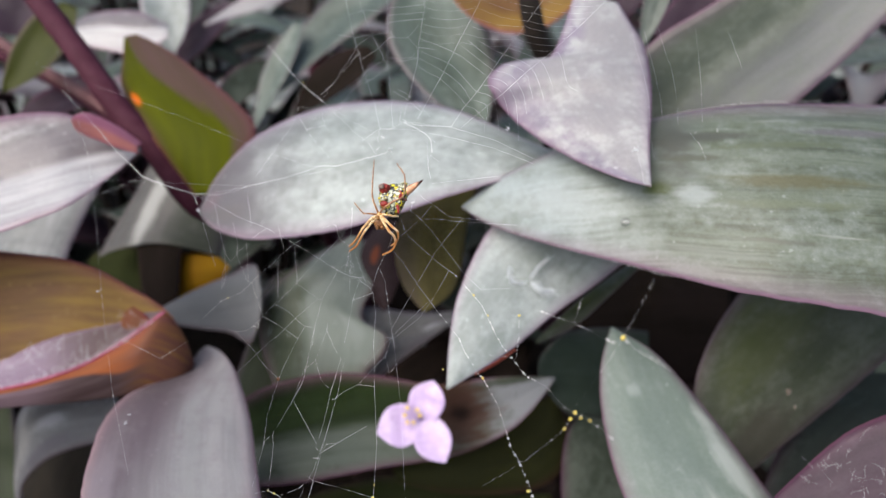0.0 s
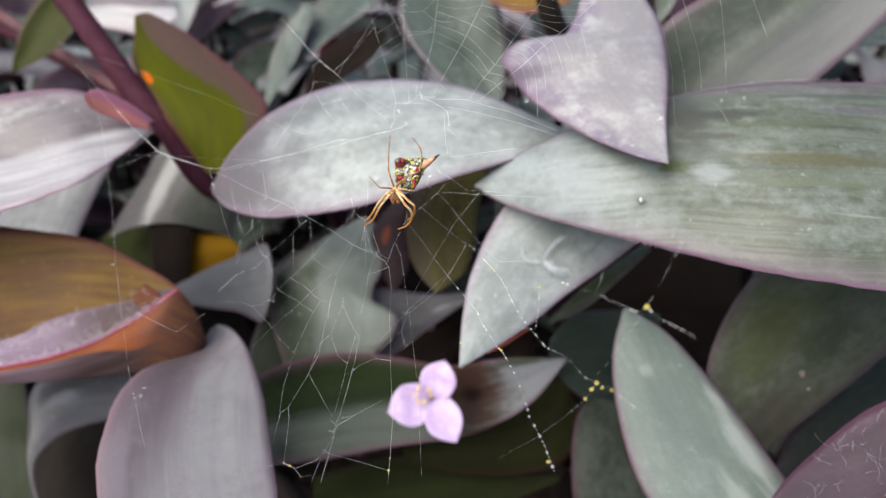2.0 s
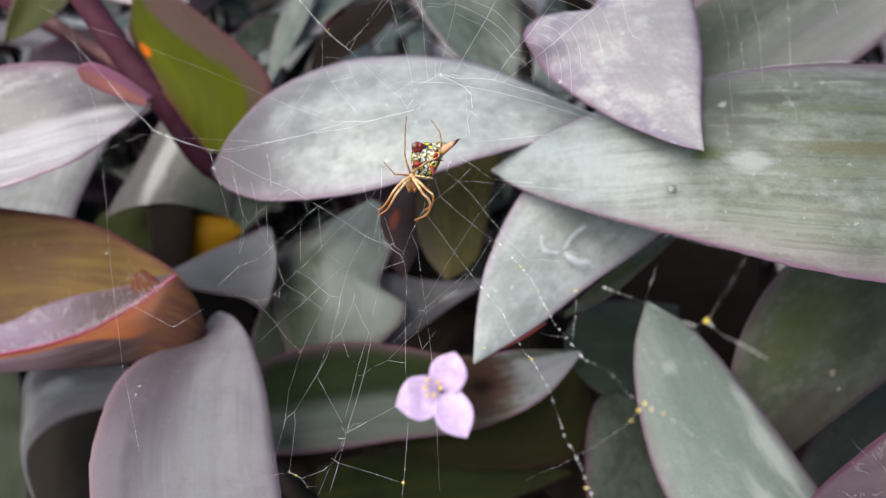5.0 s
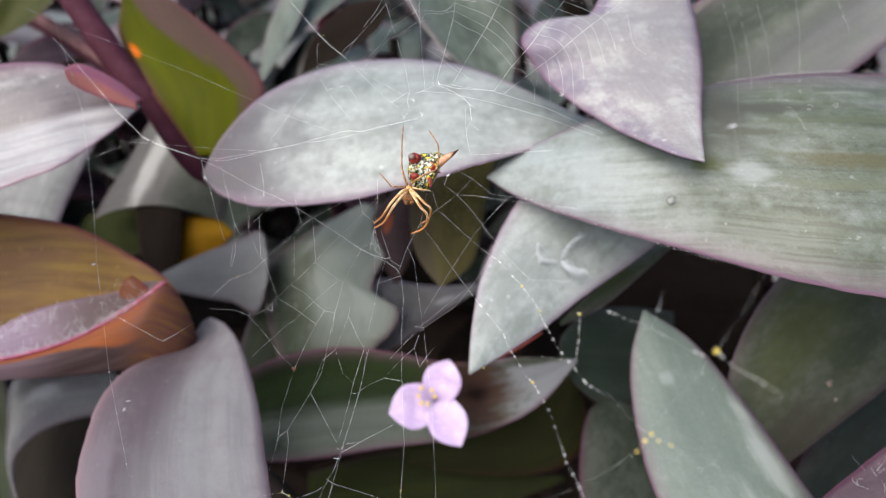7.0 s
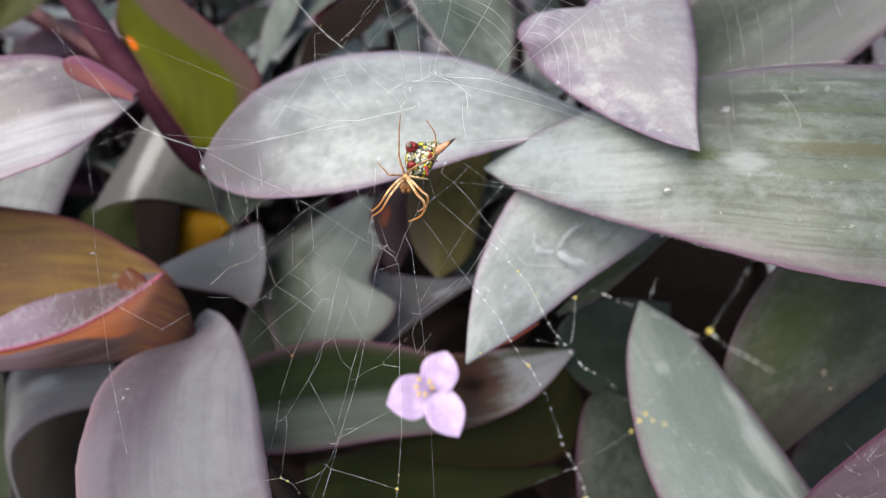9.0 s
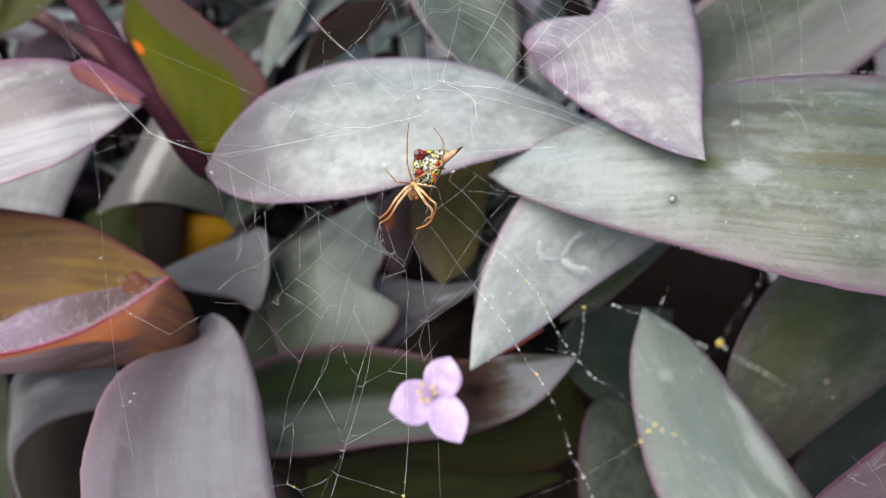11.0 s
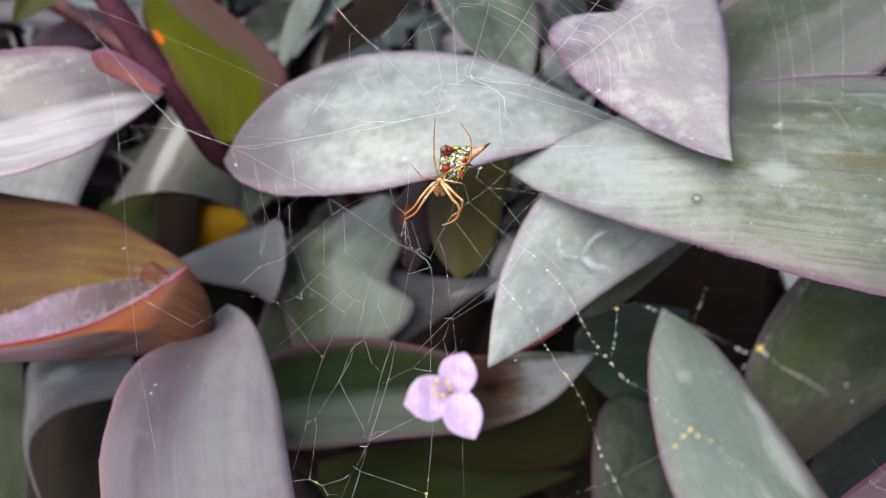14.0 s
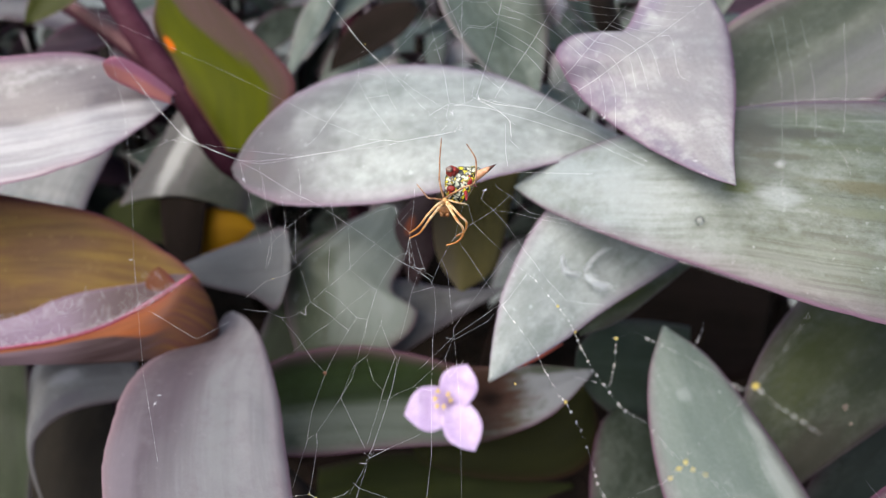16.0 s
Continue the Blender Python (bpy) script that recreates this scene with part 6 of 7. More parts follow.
# the torn net below the spider
for row in ([(-0.0258, 0.08732, 0.30251), (-0.02752, 0.08689, 0.30171), (-0.02895, 0.08596, 0.30062), (-0.0301, 0.0853, 0.29982), (-0.03036, 0.08496, 0.29949), (-0.03136, 0.08428, 0.29872), (-0.03216, 0.08339, 0.29784), (-0.03227, 0.081, 0.29609)], [(-0.02895, 0.08596, 0.30062), (-0.02819, 0.08145, 0.2976)],
            [(-0.03036, 0.08496, 0.29949), (-0.02842, 0.08142, 0.29752), (-0.02759, 0.08092, 0.2974), (-0.02596, 0.07761, 0.29549), (-0.02538, 0.0765, 0.29486)],
            [(-0.03466, 0.07793, 0.29319), (-0.03346, 0.07869, 0.29408), (-0.03185, 0.07969, 0.29528)], [(-0.0316, 0.07959, 0.29528), (-0.03101, 0.07975, 0.29556), (-0.02921, 0.07992, 0.29621), (-0.02759, 0.08092, 0.2974), (-0.02649, 0.08175, 0.29832), (-0.02463, 0.08266, 0.2995), (-0.02289, 0.08389, 0.3009), (-0.02153, 0.08449, 0.30173), (-0.01732, 0.08564, 0.30377), (-0.01549, 0.08571, 0.30436)],
            [(-0.03655, 0.0908, 0.30189), (-0.03502, 0.08721, 0.29976), (-0.03353, 0.08418, 0.29801)], [(-0.03152, 0.08927, 0.30226), (-0.03029, 0.08611, 0.30034), (-0.03036, 0.08496, 0.29949)],
            [(-0.03448, 0.0768, 0.29244), (-0.03289, 0.07646, 0.29265), (-0.03102, 0.07614, 0.29297), (-0.02917, 0.07529, 0.29289), (-0.02767, 0.07526, 0.29331), (-0.02667, 0.0756, 0.29384), (-0.02538, 0.0765, 0.29486), (-0.02382, 0.07767, 0.29615), (-0.02298, 0.07803, 0.29666), (-0.02078, 0.07953, 0.29837), (-0.01943, 0.08067, 0.29959), (-0.01716, 0.08217, 0.30132), (-0.01482, 0.08378, 0.30316), (-0.01312, 0.08531, 0.30476)],
            [(-0.02667, 0.0756, 0.29384), (-0.02581, 0.07519, 0.29379), (-0.02604, 0.07588, 0.29422)], [(-0.02538, 0.0765, 0.29486), (-0.02284, 0.07496, 0.29449), (-0.01995, 0.07292, 0.29387)], [(-0.02382, 0.07767, 0.29615), (-0.02161, 0.07633, 0.29583), (-0.02056, 0.07535, 0.29544), (-0.01907, 0.07415, 0.295), (-0.01768, 0.07378, 0.29514)],
            [(-0.01907, 0.07415, 0.295), (-0.01996, 0.07304, 0.29395), (-0.02106, 0.07128, 0.29237), (-0.02189, 0.06979, 0.29105), (-0.02235, 0.06882, 0.29022), (-0.02355, 0.06518, 0.28725), (-0.02378, 0.06194, 0.28486), (-0.02486, 0.05792, 0.28166)],
            [(-0.02917, 0.07529, 0.29289), (-0.02663, 0.07299, 0.29198), (-0.02493, 0.07114, 0.29114), (-0.02442, 0.07056, 0.29087), (-0.02235, 0.06882, 0.29022)], [(-0.0285, 0.07056, 0.28968), (-0.0258, 0.07224, 0.29168), (-0.02376, 0.07349, 0.29317), (-0.02299, 0.07374, 0.29357), (-0.02056, 0.07535, 0.29544), (-0.01763, 0.07701, 0.29748)],
            [(-0.02078, 0.07953, 0.29837), (-0.01726, 0.07696, 0.29755), (-0.01683, 0.0769, 0.29763), (-0.01614, 0.07799, 0.29862), (-0.01575, 0.07853, 0.29912), (-0.01498, 0.07962, 0.30013), (-0.01487, 0.08003, 0.30045), (-0.01347, 0.08042, 0.30114), (-0.01323, 0.08204, 0.30237)],
            [(-0.01323, 0.08204, 0.30237), (-0.01333, 0.08046, 0.30121), (-0.01272, 0.08, 0.30106), (-0.01312, 0.07952, 0.3006), (-0.01183, 0.07842, 0.30018), (-0.01098, 0.07836, 0.30038)], [(-0.01323, 0.08204, 0.30237), (-0.01304, 0.0853, 0.30477), (-0.01312, 0.08741, 0.30627)],
            [(-0.01482, 0.08378, 0.30316), (-0.01327, 0.08253, 0.30272)], [(-0.01549, 0.08571, 0.30436), (-0.01482, 0.08378, 0.30316)], [(-0.01242, 0.07591, 0.2982), (-0.00959, 0.07626, 0.29928)], [(-0.01167, 0.0781, 0.3), (-0.01242, 0.07591, 0.2982), (-0.0127, 0.07397, 0.29673), (-0.01339, 0.0712, 0.29453)],
            [(-0.01683, 0.0769, 0.29763), (-0.01768, 0.07378, 0.29514), (-0.01784, 0.07178, 0.29366)], [(-0.0158, 0.0741, 0.29592), (-0.01592, 0.07314, 0.29519), (-0.01732, 0.07001, 0.29254), (-0.01885, 0.06918, 0.2915)], [(-0.01592, 0.07314, 0.29519), (-0.0146, 0.07079, 0.29389), (-0.01344, 0.06923, 0.29311)],
            [(-0.01732, 0.07001, 0.29254), (-0.01626, 0.06758, 0.2911), (-0.01484, 0.06637, 0.29064), (-0.01524, 0.06462, 0.28927), (-0.01616, 0.06141, 0.28669)], [(-0.01732, 0.07001, 0.29254), (-0.01885, 0.06918, 0.2915), (-0.02008, 0.06616, 0.28897), (-0.02069, 0.0654, 0.28825), (-0.02264, 0.0629, 0.28588), (-0.02363, 0.06246, 0.28528), (-0.02378, 0.06194, 0.28486)],
            [(-0.02008, 0.06616, 0.28897), (-0.01647, 0.06107, 0.28636)], [(-0.01344, 0.06923, 0.29311), (-0.01372, 0.06678, 0.29126), (-0.01476, 0.06312, 0.28832), (-0.01575, 0.06058, 0.28621), (-0.01657, 0.05858, 0.28454), (-0.01774, 0.0569, 0.28299), (-0.01884, 0.05472, 0.2811)],
            [(-0.01374, 0.06955, 0.29325), (-0.01484, 0.06637, 0.29064)], [(-0.01318, 0.06948, 0.29336), (-0.01397, 0.06572, 0.29043), (-0.01546, 0.06107, 0.28665), (-0.01608, 0.05905, 0.28502), (-0.01669, 0.05716, 0.28348), (-0.0175, 0.0546, 0.28141)],
            [(-0.01476, 0.06537, 0.28995), (-0.01428, 0.06532, 0.29005), (-0.01317, 0.0659, 0.29079), (-0.01118, 0.06637, 0.2917), (-0.00926, 0.06777, 0.29327), (-0.00764, 0.06878, 0.29447), (-0.00675, 0.07088, 0.29624)], [(-0.01118, 0.06637, 0.2917), (-0.00893, 0.06577, 0.29193)], [(-0.00764, 0.06878, 0.29447), (-0.007, 0.06679, 0.29322), (-0.00532, 0.06792, 0.29551)],
            [(-0.01663, 0.06067, 0.28602), (-0.0157, 0.06005, 0.28585), (-0.0151, 0.06077, 0.28654), (-0.01375, 0.06069, 0.28687), (-0.01148, 0.06133, 0.288), (-0.00986, 0.06179, 0.2888)], [(-0.0157, 0.06005, 0.28585), (-0.01342, 0.06076, 0.28702)], [(-0.0168, 0.05964, 0.28524), (-0.01598, 0.05951, 0.28538)],
            [(-0.02264, 0.0629, 0.28588), (-0.02238, 0.0619, 0.28524), (-0.02246, 0.05968, 0.28362), (-0.02264, 0.0572, 0.28178)], [(-0.02497, 0.05715, 0.28108), (-0.02264, 0.0572, 0.28178), (-0.02176, 0.05676, 0.28172), (-0.02105, 0.05644, 0.2817), (-0.02027, 0.05555, 0.28129), (-0.01892, 0.05548, 0.28163)],
            [(-0.02105, 0.05644, 0.2817), (-0.0184, 0.05686, 0.28277), (-0.0179, 0.05717, 0.28314)], [(-0.01658, 0.0573, 0.28362), (-0.01237, 0.0559, 0.28383), (-0.00874, 0.05457, 0.28394)], [(-0.0175, 0.0579, 0.28378), (-0.01658, 0.0573, 0.28362), (-0.0175, 0.0546, 0.28141)], [(-0.02189, 0.08436, 0.30153), (-0.02289, 0.08389, 0.3009), (-0.02427, 0.08738, 0.30301)],
            [(-0.03459, 0.09113, 0.30271), (-0.03239, 0.086, 0.29965), (-0.03136, 0.08428, 0.29872)], [(-0.02153, 0.08449, 0.30173), (-0.02064, 0.07951, 0.2984)], [(-0.02383, 0.08284, 0.29987), (-0.02339, 0.07845, 0.29684)], [(-0.01768, 0.07378, 0.29514), (-0.01887, 0.06795, 0.29061), (-0.02008, 0.06616, 0.28897)]):
    thread(row, 0.0000125, "thread", 24, 0.000034)
thread([(-0.01092, 0.07752, 0.29979), (-0.0102, 0.07711, 0.29971), (-0.00958, 0.07614, 0.29919), (-0.00916, 0.07388, 0.29769), (-0.00928, 0.07027, 0.29506), (-0.00909, 0.06836, 0.29374), (-0.00903, 0.06622, 0.29222), (-0.00861, 0.06165, 0.28906), (-0.00843, 0.05982, 0.2878), (-0.00866, 0.05531, 0.28449), (-0.00885, 0.05336, 0.28303)], 0.00002, "frame_thread", 26, 0.00005)
thread([(-0.00799, 0.07737, 0.30054), (-0.00721, 0.0732, 0.29777), (-0.00649, 0.06974, 0.29549), (-0.00539, 0.06267, 0.29161), (-0.00454, 0.05257, 0.28583)], 0.000016, "thread", 8)
# lines to the right of the spider
for row in ([(-0.00664, 0.08491, 0.30635), (-0.00598, 0.08453, 0.3063), (-0.00529, 0.08173, 0.3055), (-0.00175, 0.07477, 0.30666), (-0.00003, 0.07146, 0.30729), (0.00142, 0.06892, 0.30798)], [(-0.00453, 0.08342, 0.30803), (-0.00302, 0.08049, 0.30856), (-0.00153, 0.07732, 0.30887), (0.00038, 0.07271, 0.30889), (0.0013, 0.07061, 0.30898), (0.00207, 0.0687, 0.30897), (0.00424, 0.06412, 0.30946), (0.00725, 0.0607, 0.31223)],
            [(-0.00744, 0.08129, 0.30352), (-0.00546, 0.07836, 0.30277), (-0.00264, 0.07184, 0.30301), (-0.00144, 0.06922, 0.30321), (-0.00103, 0.06827, 0.30324)], [(-0.00302, 0.08049, 0.30856), (-0.00098, 0.0779, 0.31025), (0.0015, 0.07444, 0.3121), (0.00424, 0.07078, 0.31424), (0.00814, 0.06554, 0.31728)],
            [(-0.00629, 0.0822, 0.30451), (-0.00529, 0.08173, 0.3055), (-0.00302, 0.08049, 0.30856), (-0.00132, 0.08002, 0.31119)], [(-0.00299, 0.0833, 0.31063), (-0.00273, 0.08255, 0.31055), (-0.00132, 0.08002, 0.31119), (0.0007, 0.07597, 0.31179), (0.00471, 0.07047, 0.31484)], [(-0.00418, 0.08401, 0.30907), (-0.00453, 0.08342, 0.30803)],
            [(-0.00892, 0.07912, 0.30153), (-0.00799, 0.07737, 0.30054)], [(-0.01002, 0.0765, 0.29932), (-0.00892, 0.07912, 0.30153), (-0.00744, 0.08129, 0.30352), (-0.00529, 0.08173, 0.3055)], [(-0.0068, 0.07173, 0.29683), (-0.00374, 0.07347, 0.30225), (-0.0009, 0.07418, 0.30772), (0.00228, 0.07367, 0.31289)], [(-0.00653, 0.07058, 0.29608), (-0.00302, 0.06942, 0.3006), (-0.00106, 0.06951, 0.30408), (0.00079, 0.07013, 0.30775)],
            [(-0.01062, 0.06805, 0.29308), (-0.00675, 0.07088, 0.29624), (-0.0019, 0.06987, 0.30287)], [(-0.00769, 0.07084, 0.29593), (-0.00653, 0.07058, 0.29608)], [(-0.00664, 0.08491, 0.30635), (-0.00744, 0.08129, 0.30352)]):
    thread(row, 0.000019, "thread", 7, 0.00004)
for q in ((-0.00418, 0.08401, 0.30907), (-0.00772, 0.09359, 0.31228), (-0.00554, 0.09614, 0.31542), (-0.00893, 0.09556, 0.31334), (-0.05188, 0.08366, 0.29363), (-0.04611, 0.07137, 0.28032), (-0.04664, 0.07066, 0.27937), (0.01849, 0.0612, 0.32872), (0.00829, 0.08266, 0.32086), (-0.03702, 0.09097, 0.3033)):
    bm = bmesh.new()
    for _ in range(6):
        a = Vector(q) + Vector([web_dice.uniform(-1, 1) for _ in range(3)]) * 0.00035
        b = Vector(q) + Vector([web_dice.uniform(-1, 1) for _ in range(3)]) * 0.0003
        tube(bm, [a, Vector(q), b], 0.000018, 5)
    part("silk_tuft", bm, SILK, web)
# the bright knots and strands over the silver leaf
for row in ([(-0.00831, 0.09634, 0.31409), (-0.00704, 0.09647, 0.31455), (-0.00578, 0.0966, 0.31532), (-0.00409, 0.09332, 0.31593), (-0.00256, 0.09041, 0.31649), (-0.00169, 0.08847, 0.31647)], [(-0.00578, 0.0966, 0.31532), (-0.00339, 0.09258, 0.3166), (-0.00073, 0.08915, 0.31811), (0.00118, 0.08776, 0.31869)], [(-0.00169, 0.08847, 0.31647), (-0.00148, 0.08639, 0.31549)],
            [(-0.01774, 0.09383, 0.30954), (-0.01578, 0.09329, 0.30972), (-0.01215, 0.09333, 0.31081), (-0.00841, 0.09321, 0.3118), (-0.00799, 0.09385, 0.31239)], [(-0.05625, 0.10692, 0.30776), (-0.05318, 0.10383, 0.30643), (-0.04781, 0.09925, 0.30469), (-0.04336, 0.0969, 0.3043), (-0.03838, 0.09464, 0.30412)], [(-0.03838, 0.09464, 0.30412), (-0.03533, 0.09409, 0.30462), (-0.03008, 0.09372, 0.30588), (-0.02528, 0.09356, 0.30716), (-0.01774, 0.09383, 0.30954)]):
    thread(row, 0.00003, "thread", 12, 0.00005)
# the tangle at the feet of the spider
for row in ([(-0.01323, 0.08204, 0.30237), (-0.01346, 0.08121, 0.30171), (-0.01369, 0.07955, 0.30045)], [(-0.01322, 0.08191, 0.30228), (-0.01276, 0.08049, 0.3014), (-0.0122, 0.0786, 0.3002)], [(-0.01314, 0.08178, 0.30221), (-0.01298, 0.07872, 0.30006), (-0.01292, 0.07692, 0.29879)], [(-0.01347, 0.08048, 0.30118), (-0.01298, 0.08059, 0.3014), (-0.01316, 0.08007, 0.30098), (-0.01353, 0.08031, 0.30104)],
            [(-0.01487, 0.08003, 0.30045), (-0.01389, 0.07934, 0.30024), (-0.0122, 0.0786, 0.3002), (-0.01096, 0.07805, 0.30017), (-0.00986, 0.0773, 0.29995)], [(-0.0122, 0.0786, 0.3002), (-0.01147, 0.07831, 0.30021), (-0.01105, 0.07843, 0.30041)], [(-0.01161, 0.07833, 0.30018), (-0.01115, 0.07773, 0.29988)], [(-0.01241, 0.08154, 0.30225), (-0.01138, 0.07907, 0.30078), (-0.01072, 0.07766, 0.29996)]):
    thread(row, 0.000017, "thread", 5, 0.00004)
# dusty strands that hang nearest to the eye
H = "dusty_strand"
thread([(-0.00144, 0.06922, 0.30321), (-0.00103, 0.06827, 0.30324), (0.00088, 0.06419, 0.30364), (0.0019, 0.06196, 0.30381), (0.0024, 0.06029, 0.30348), (0.00311, 0.05859, 0.3035), (0.00389, 0.05661, 0.30343), (0.00437, 0.05572, 0.30365), (0.00489, 0.05439, 0.30359), (0.00572, 0.05218, 0.30344), (0.00661, 0.04878, 0.30255), (0.00687, 0.04751, 0.30209), (0.00742, 0.04619, 0.3021), (0.00802, 0.04441, 0.30187), (0.00878, 0.04167, 0.30123)], 0.000008, H, 40, 0.00008)
thread([(0.00142, 0.06892, 0.30798), (0.00273, 0.06608, 0.30823), (0.00355, 0.06433, 0.30839), (0.00447, 0.06223, 0.30849), (0.00504, 0.06048, 0.30823), (0.00555, 0.05884, 0.30794), (0.00637, 0.0565, 0.30769), (0.00735, 0.05429, 0.30781), (0.00846, 0.05176, 0.30793), (0.01003, 0.04947, 0.30902), (0.01145, 0.04638, 0.30927), (0.0133, 0.04363, 0.31052), (0.01492, 0.0407, 0.31123)], 0.000008, H, 36, 0.00008)
thread([(0.00761, 0.05776, 0.31075), (0.00932, 0.05659, 0.31289), (0.01137, 0.0535, 0.31425), (0.01263, 0.05167, 0.31513), (0.0143, 0.04891, 0.31605), (0.01528, 0.0473, 0.31661), (0.01596, 0.04694, 0.31753), (0.01667, 0.04533, 0.31761), (0.01781, 0.04341, 0.31823), (0.01877, 0.04169, 0.31865)], 0.000007, H, 26, 0.00007)
thread([(0.01858, 0.04901, 0.32359), (0.01735, 0.04789, 0.32065), (0.01596, 0.04694, 0.31753), (0.01451, 0.04625, 0.31452), (0.01238, 0.04561, 0.31033)], 0.000006, "thread", 12, 0.00004)
thread([(0.0036, 0.047, 0.29603), (0.0076, 0.04548, 0.3019), (0.01058, 0.04489, 0.30668), (0.01139, 0.0448, 0.30803), (0.01188, 0.04505, 0.30907), (0.01227, 0.04517, 0.30982)], 0.000009, "thread", 14, 0.00004)
thread([(0.0135, 0.05329, 0.3178), (0.01263, 0.05167, 0.31513)], 0.000008, "thread", 3, 0.00006)
thread([(0.00807, 0.05734, 0.31126), (0.00796, 0.05561, 0.30983), (0.00763, 0.05417, 0.3082), (0.00512, 0.05703, 0.30588)], 0.000012, "thread", 14, 0.00005)
for q, r in (((0.01596, 0.04694, 0.31753), .00035), ((0.00437, 0.05572, 0.30365), .00024), ((0.01227, 0.04517, 0.30982), .00026), ((0.01188, 0.04505, 0.30907), .00026), ((0.01139, 0.0448, 0.30803), .00022), ((0.01264, 0.04444, 0.30995), .0002), ((0.0133, 0.04363, 0.31052), .00018),
             ((0.00807, 0.05734, 0.31126), .00022), ((0.00355, 0.06433, 0.30839), .0002), ((0.00504, 0.06071, 0.3084), .00015), ((0.00002, 0.06094, 0.29981), .00018), ((-0.00874, 0.05462, 0.28397), .00028), ((-0.00863, 0.0558, 0.28485), .00016), ((-0.02264, 0.0572, 0.28178), .00016), ((-0.02177, 0.05681, 0.28176), .00022), ((-0.02027, 0.05555, 0.28129), .00012),
             ((-0.03101, 0.07975, 0.29556), .00014), ((-0.02201, 0.10661, 0.31748), .00014), ((0.00828, 0.04289, 0.30124), .00024)):
    pollen(q, r)
# loose vertical lines over the leaves, with pale specks on them
for row in ([(0.02112, 0.07845, 0.33433), (0.02135, 0.07693, 0.33312), (0.02204, 0.07478, 0.33104), (0.02258, 0.07312, 0.3288), (0.02253, 0.07099, 0.32676), (0.02277, 0.06839, 0.3241)],
            [(0.02235, 0.0788, 0.33479), (0.02276, 0.07695, 0.33313), (0.02327, 0.07479, 0.33104), (0.02386, 0.07314, 0.32881), (0.02391, 0.07134, 0.32721)],
            [(0.02386, 0.0783, 0.33494), (0.02436, 0.07647, 0.33329), (0.02522, 0.07482, 0.33105), (0.02549, 0.07268, 0.329), (0.02548, 0.07039, 0.32676)],
            [(0.02779, 0.07784, 0.3351), (0.02804, 0.07651, 0.33331), (0.02789, 0.07386, 0.33141), (0.02802, 0.07255, 0.32964), (0.02788, 0.07028, 0.32741)],
            [(0.03131, 0.07789, 0.33511), (0.03191, 0.07606, 0.33348), (0.0325, 0.07432, 0.33196)],
            [(0.02548, 0.06742, 0.32778), (0.0264, 0.06557, 0.32695), (0.02704, 0.06465, 0.32571)],
            [(0.01883, 0.06149, 0.32827), (0.01934, 0.06005, 0.32632), (0.01969, 0.05933, 0.32534)]):
    thread(chord(row, 14), 0.00001, "thread", 4, 0.00003)
for q, r in (((0.02315, 0.05951, 0.33141), 0.00014), ((0.02521, 0.05964, 0.33157), 0.00015), ((0.02802, 0.07255, 0.32964), 0.0001), ((0.02384, 0.07186, 0.32793), 0.0001)):
    bm = bmesh.new()
    bmesh.ops.create_icosphere(bm, subdivisions=2, radius=0.45 * r)
    bmesh.ops.transform(bm, matrix=Matrix.Translation(q) @ Matrix.Diagonal((0.7, 0.8, 1.25, 1)), verts=bm.verts)
    ob = part("silk_speck", bm, DEW, web, "pale speck of fluff on the silk")
    ob.data.polygons.foreach_set("use_smooth", [True] * len(ob.data.polygons))
# a crumb of dirt caught in the net
bm = bmesh.new()
bmesh.ops.create_icosphere(bm, subdivisions=2, radius=0.00026, matrix=Matrix.Translation((-0.02242, 0.06883, 0.29021)))
for v in bm.verts:
    v.co += Vector((1, 1, 0.5)) * 0.00012 * noise.noise(v.co * 5000)
part("crumb", bm, CRUMB, web, "brown crumb of dirt")


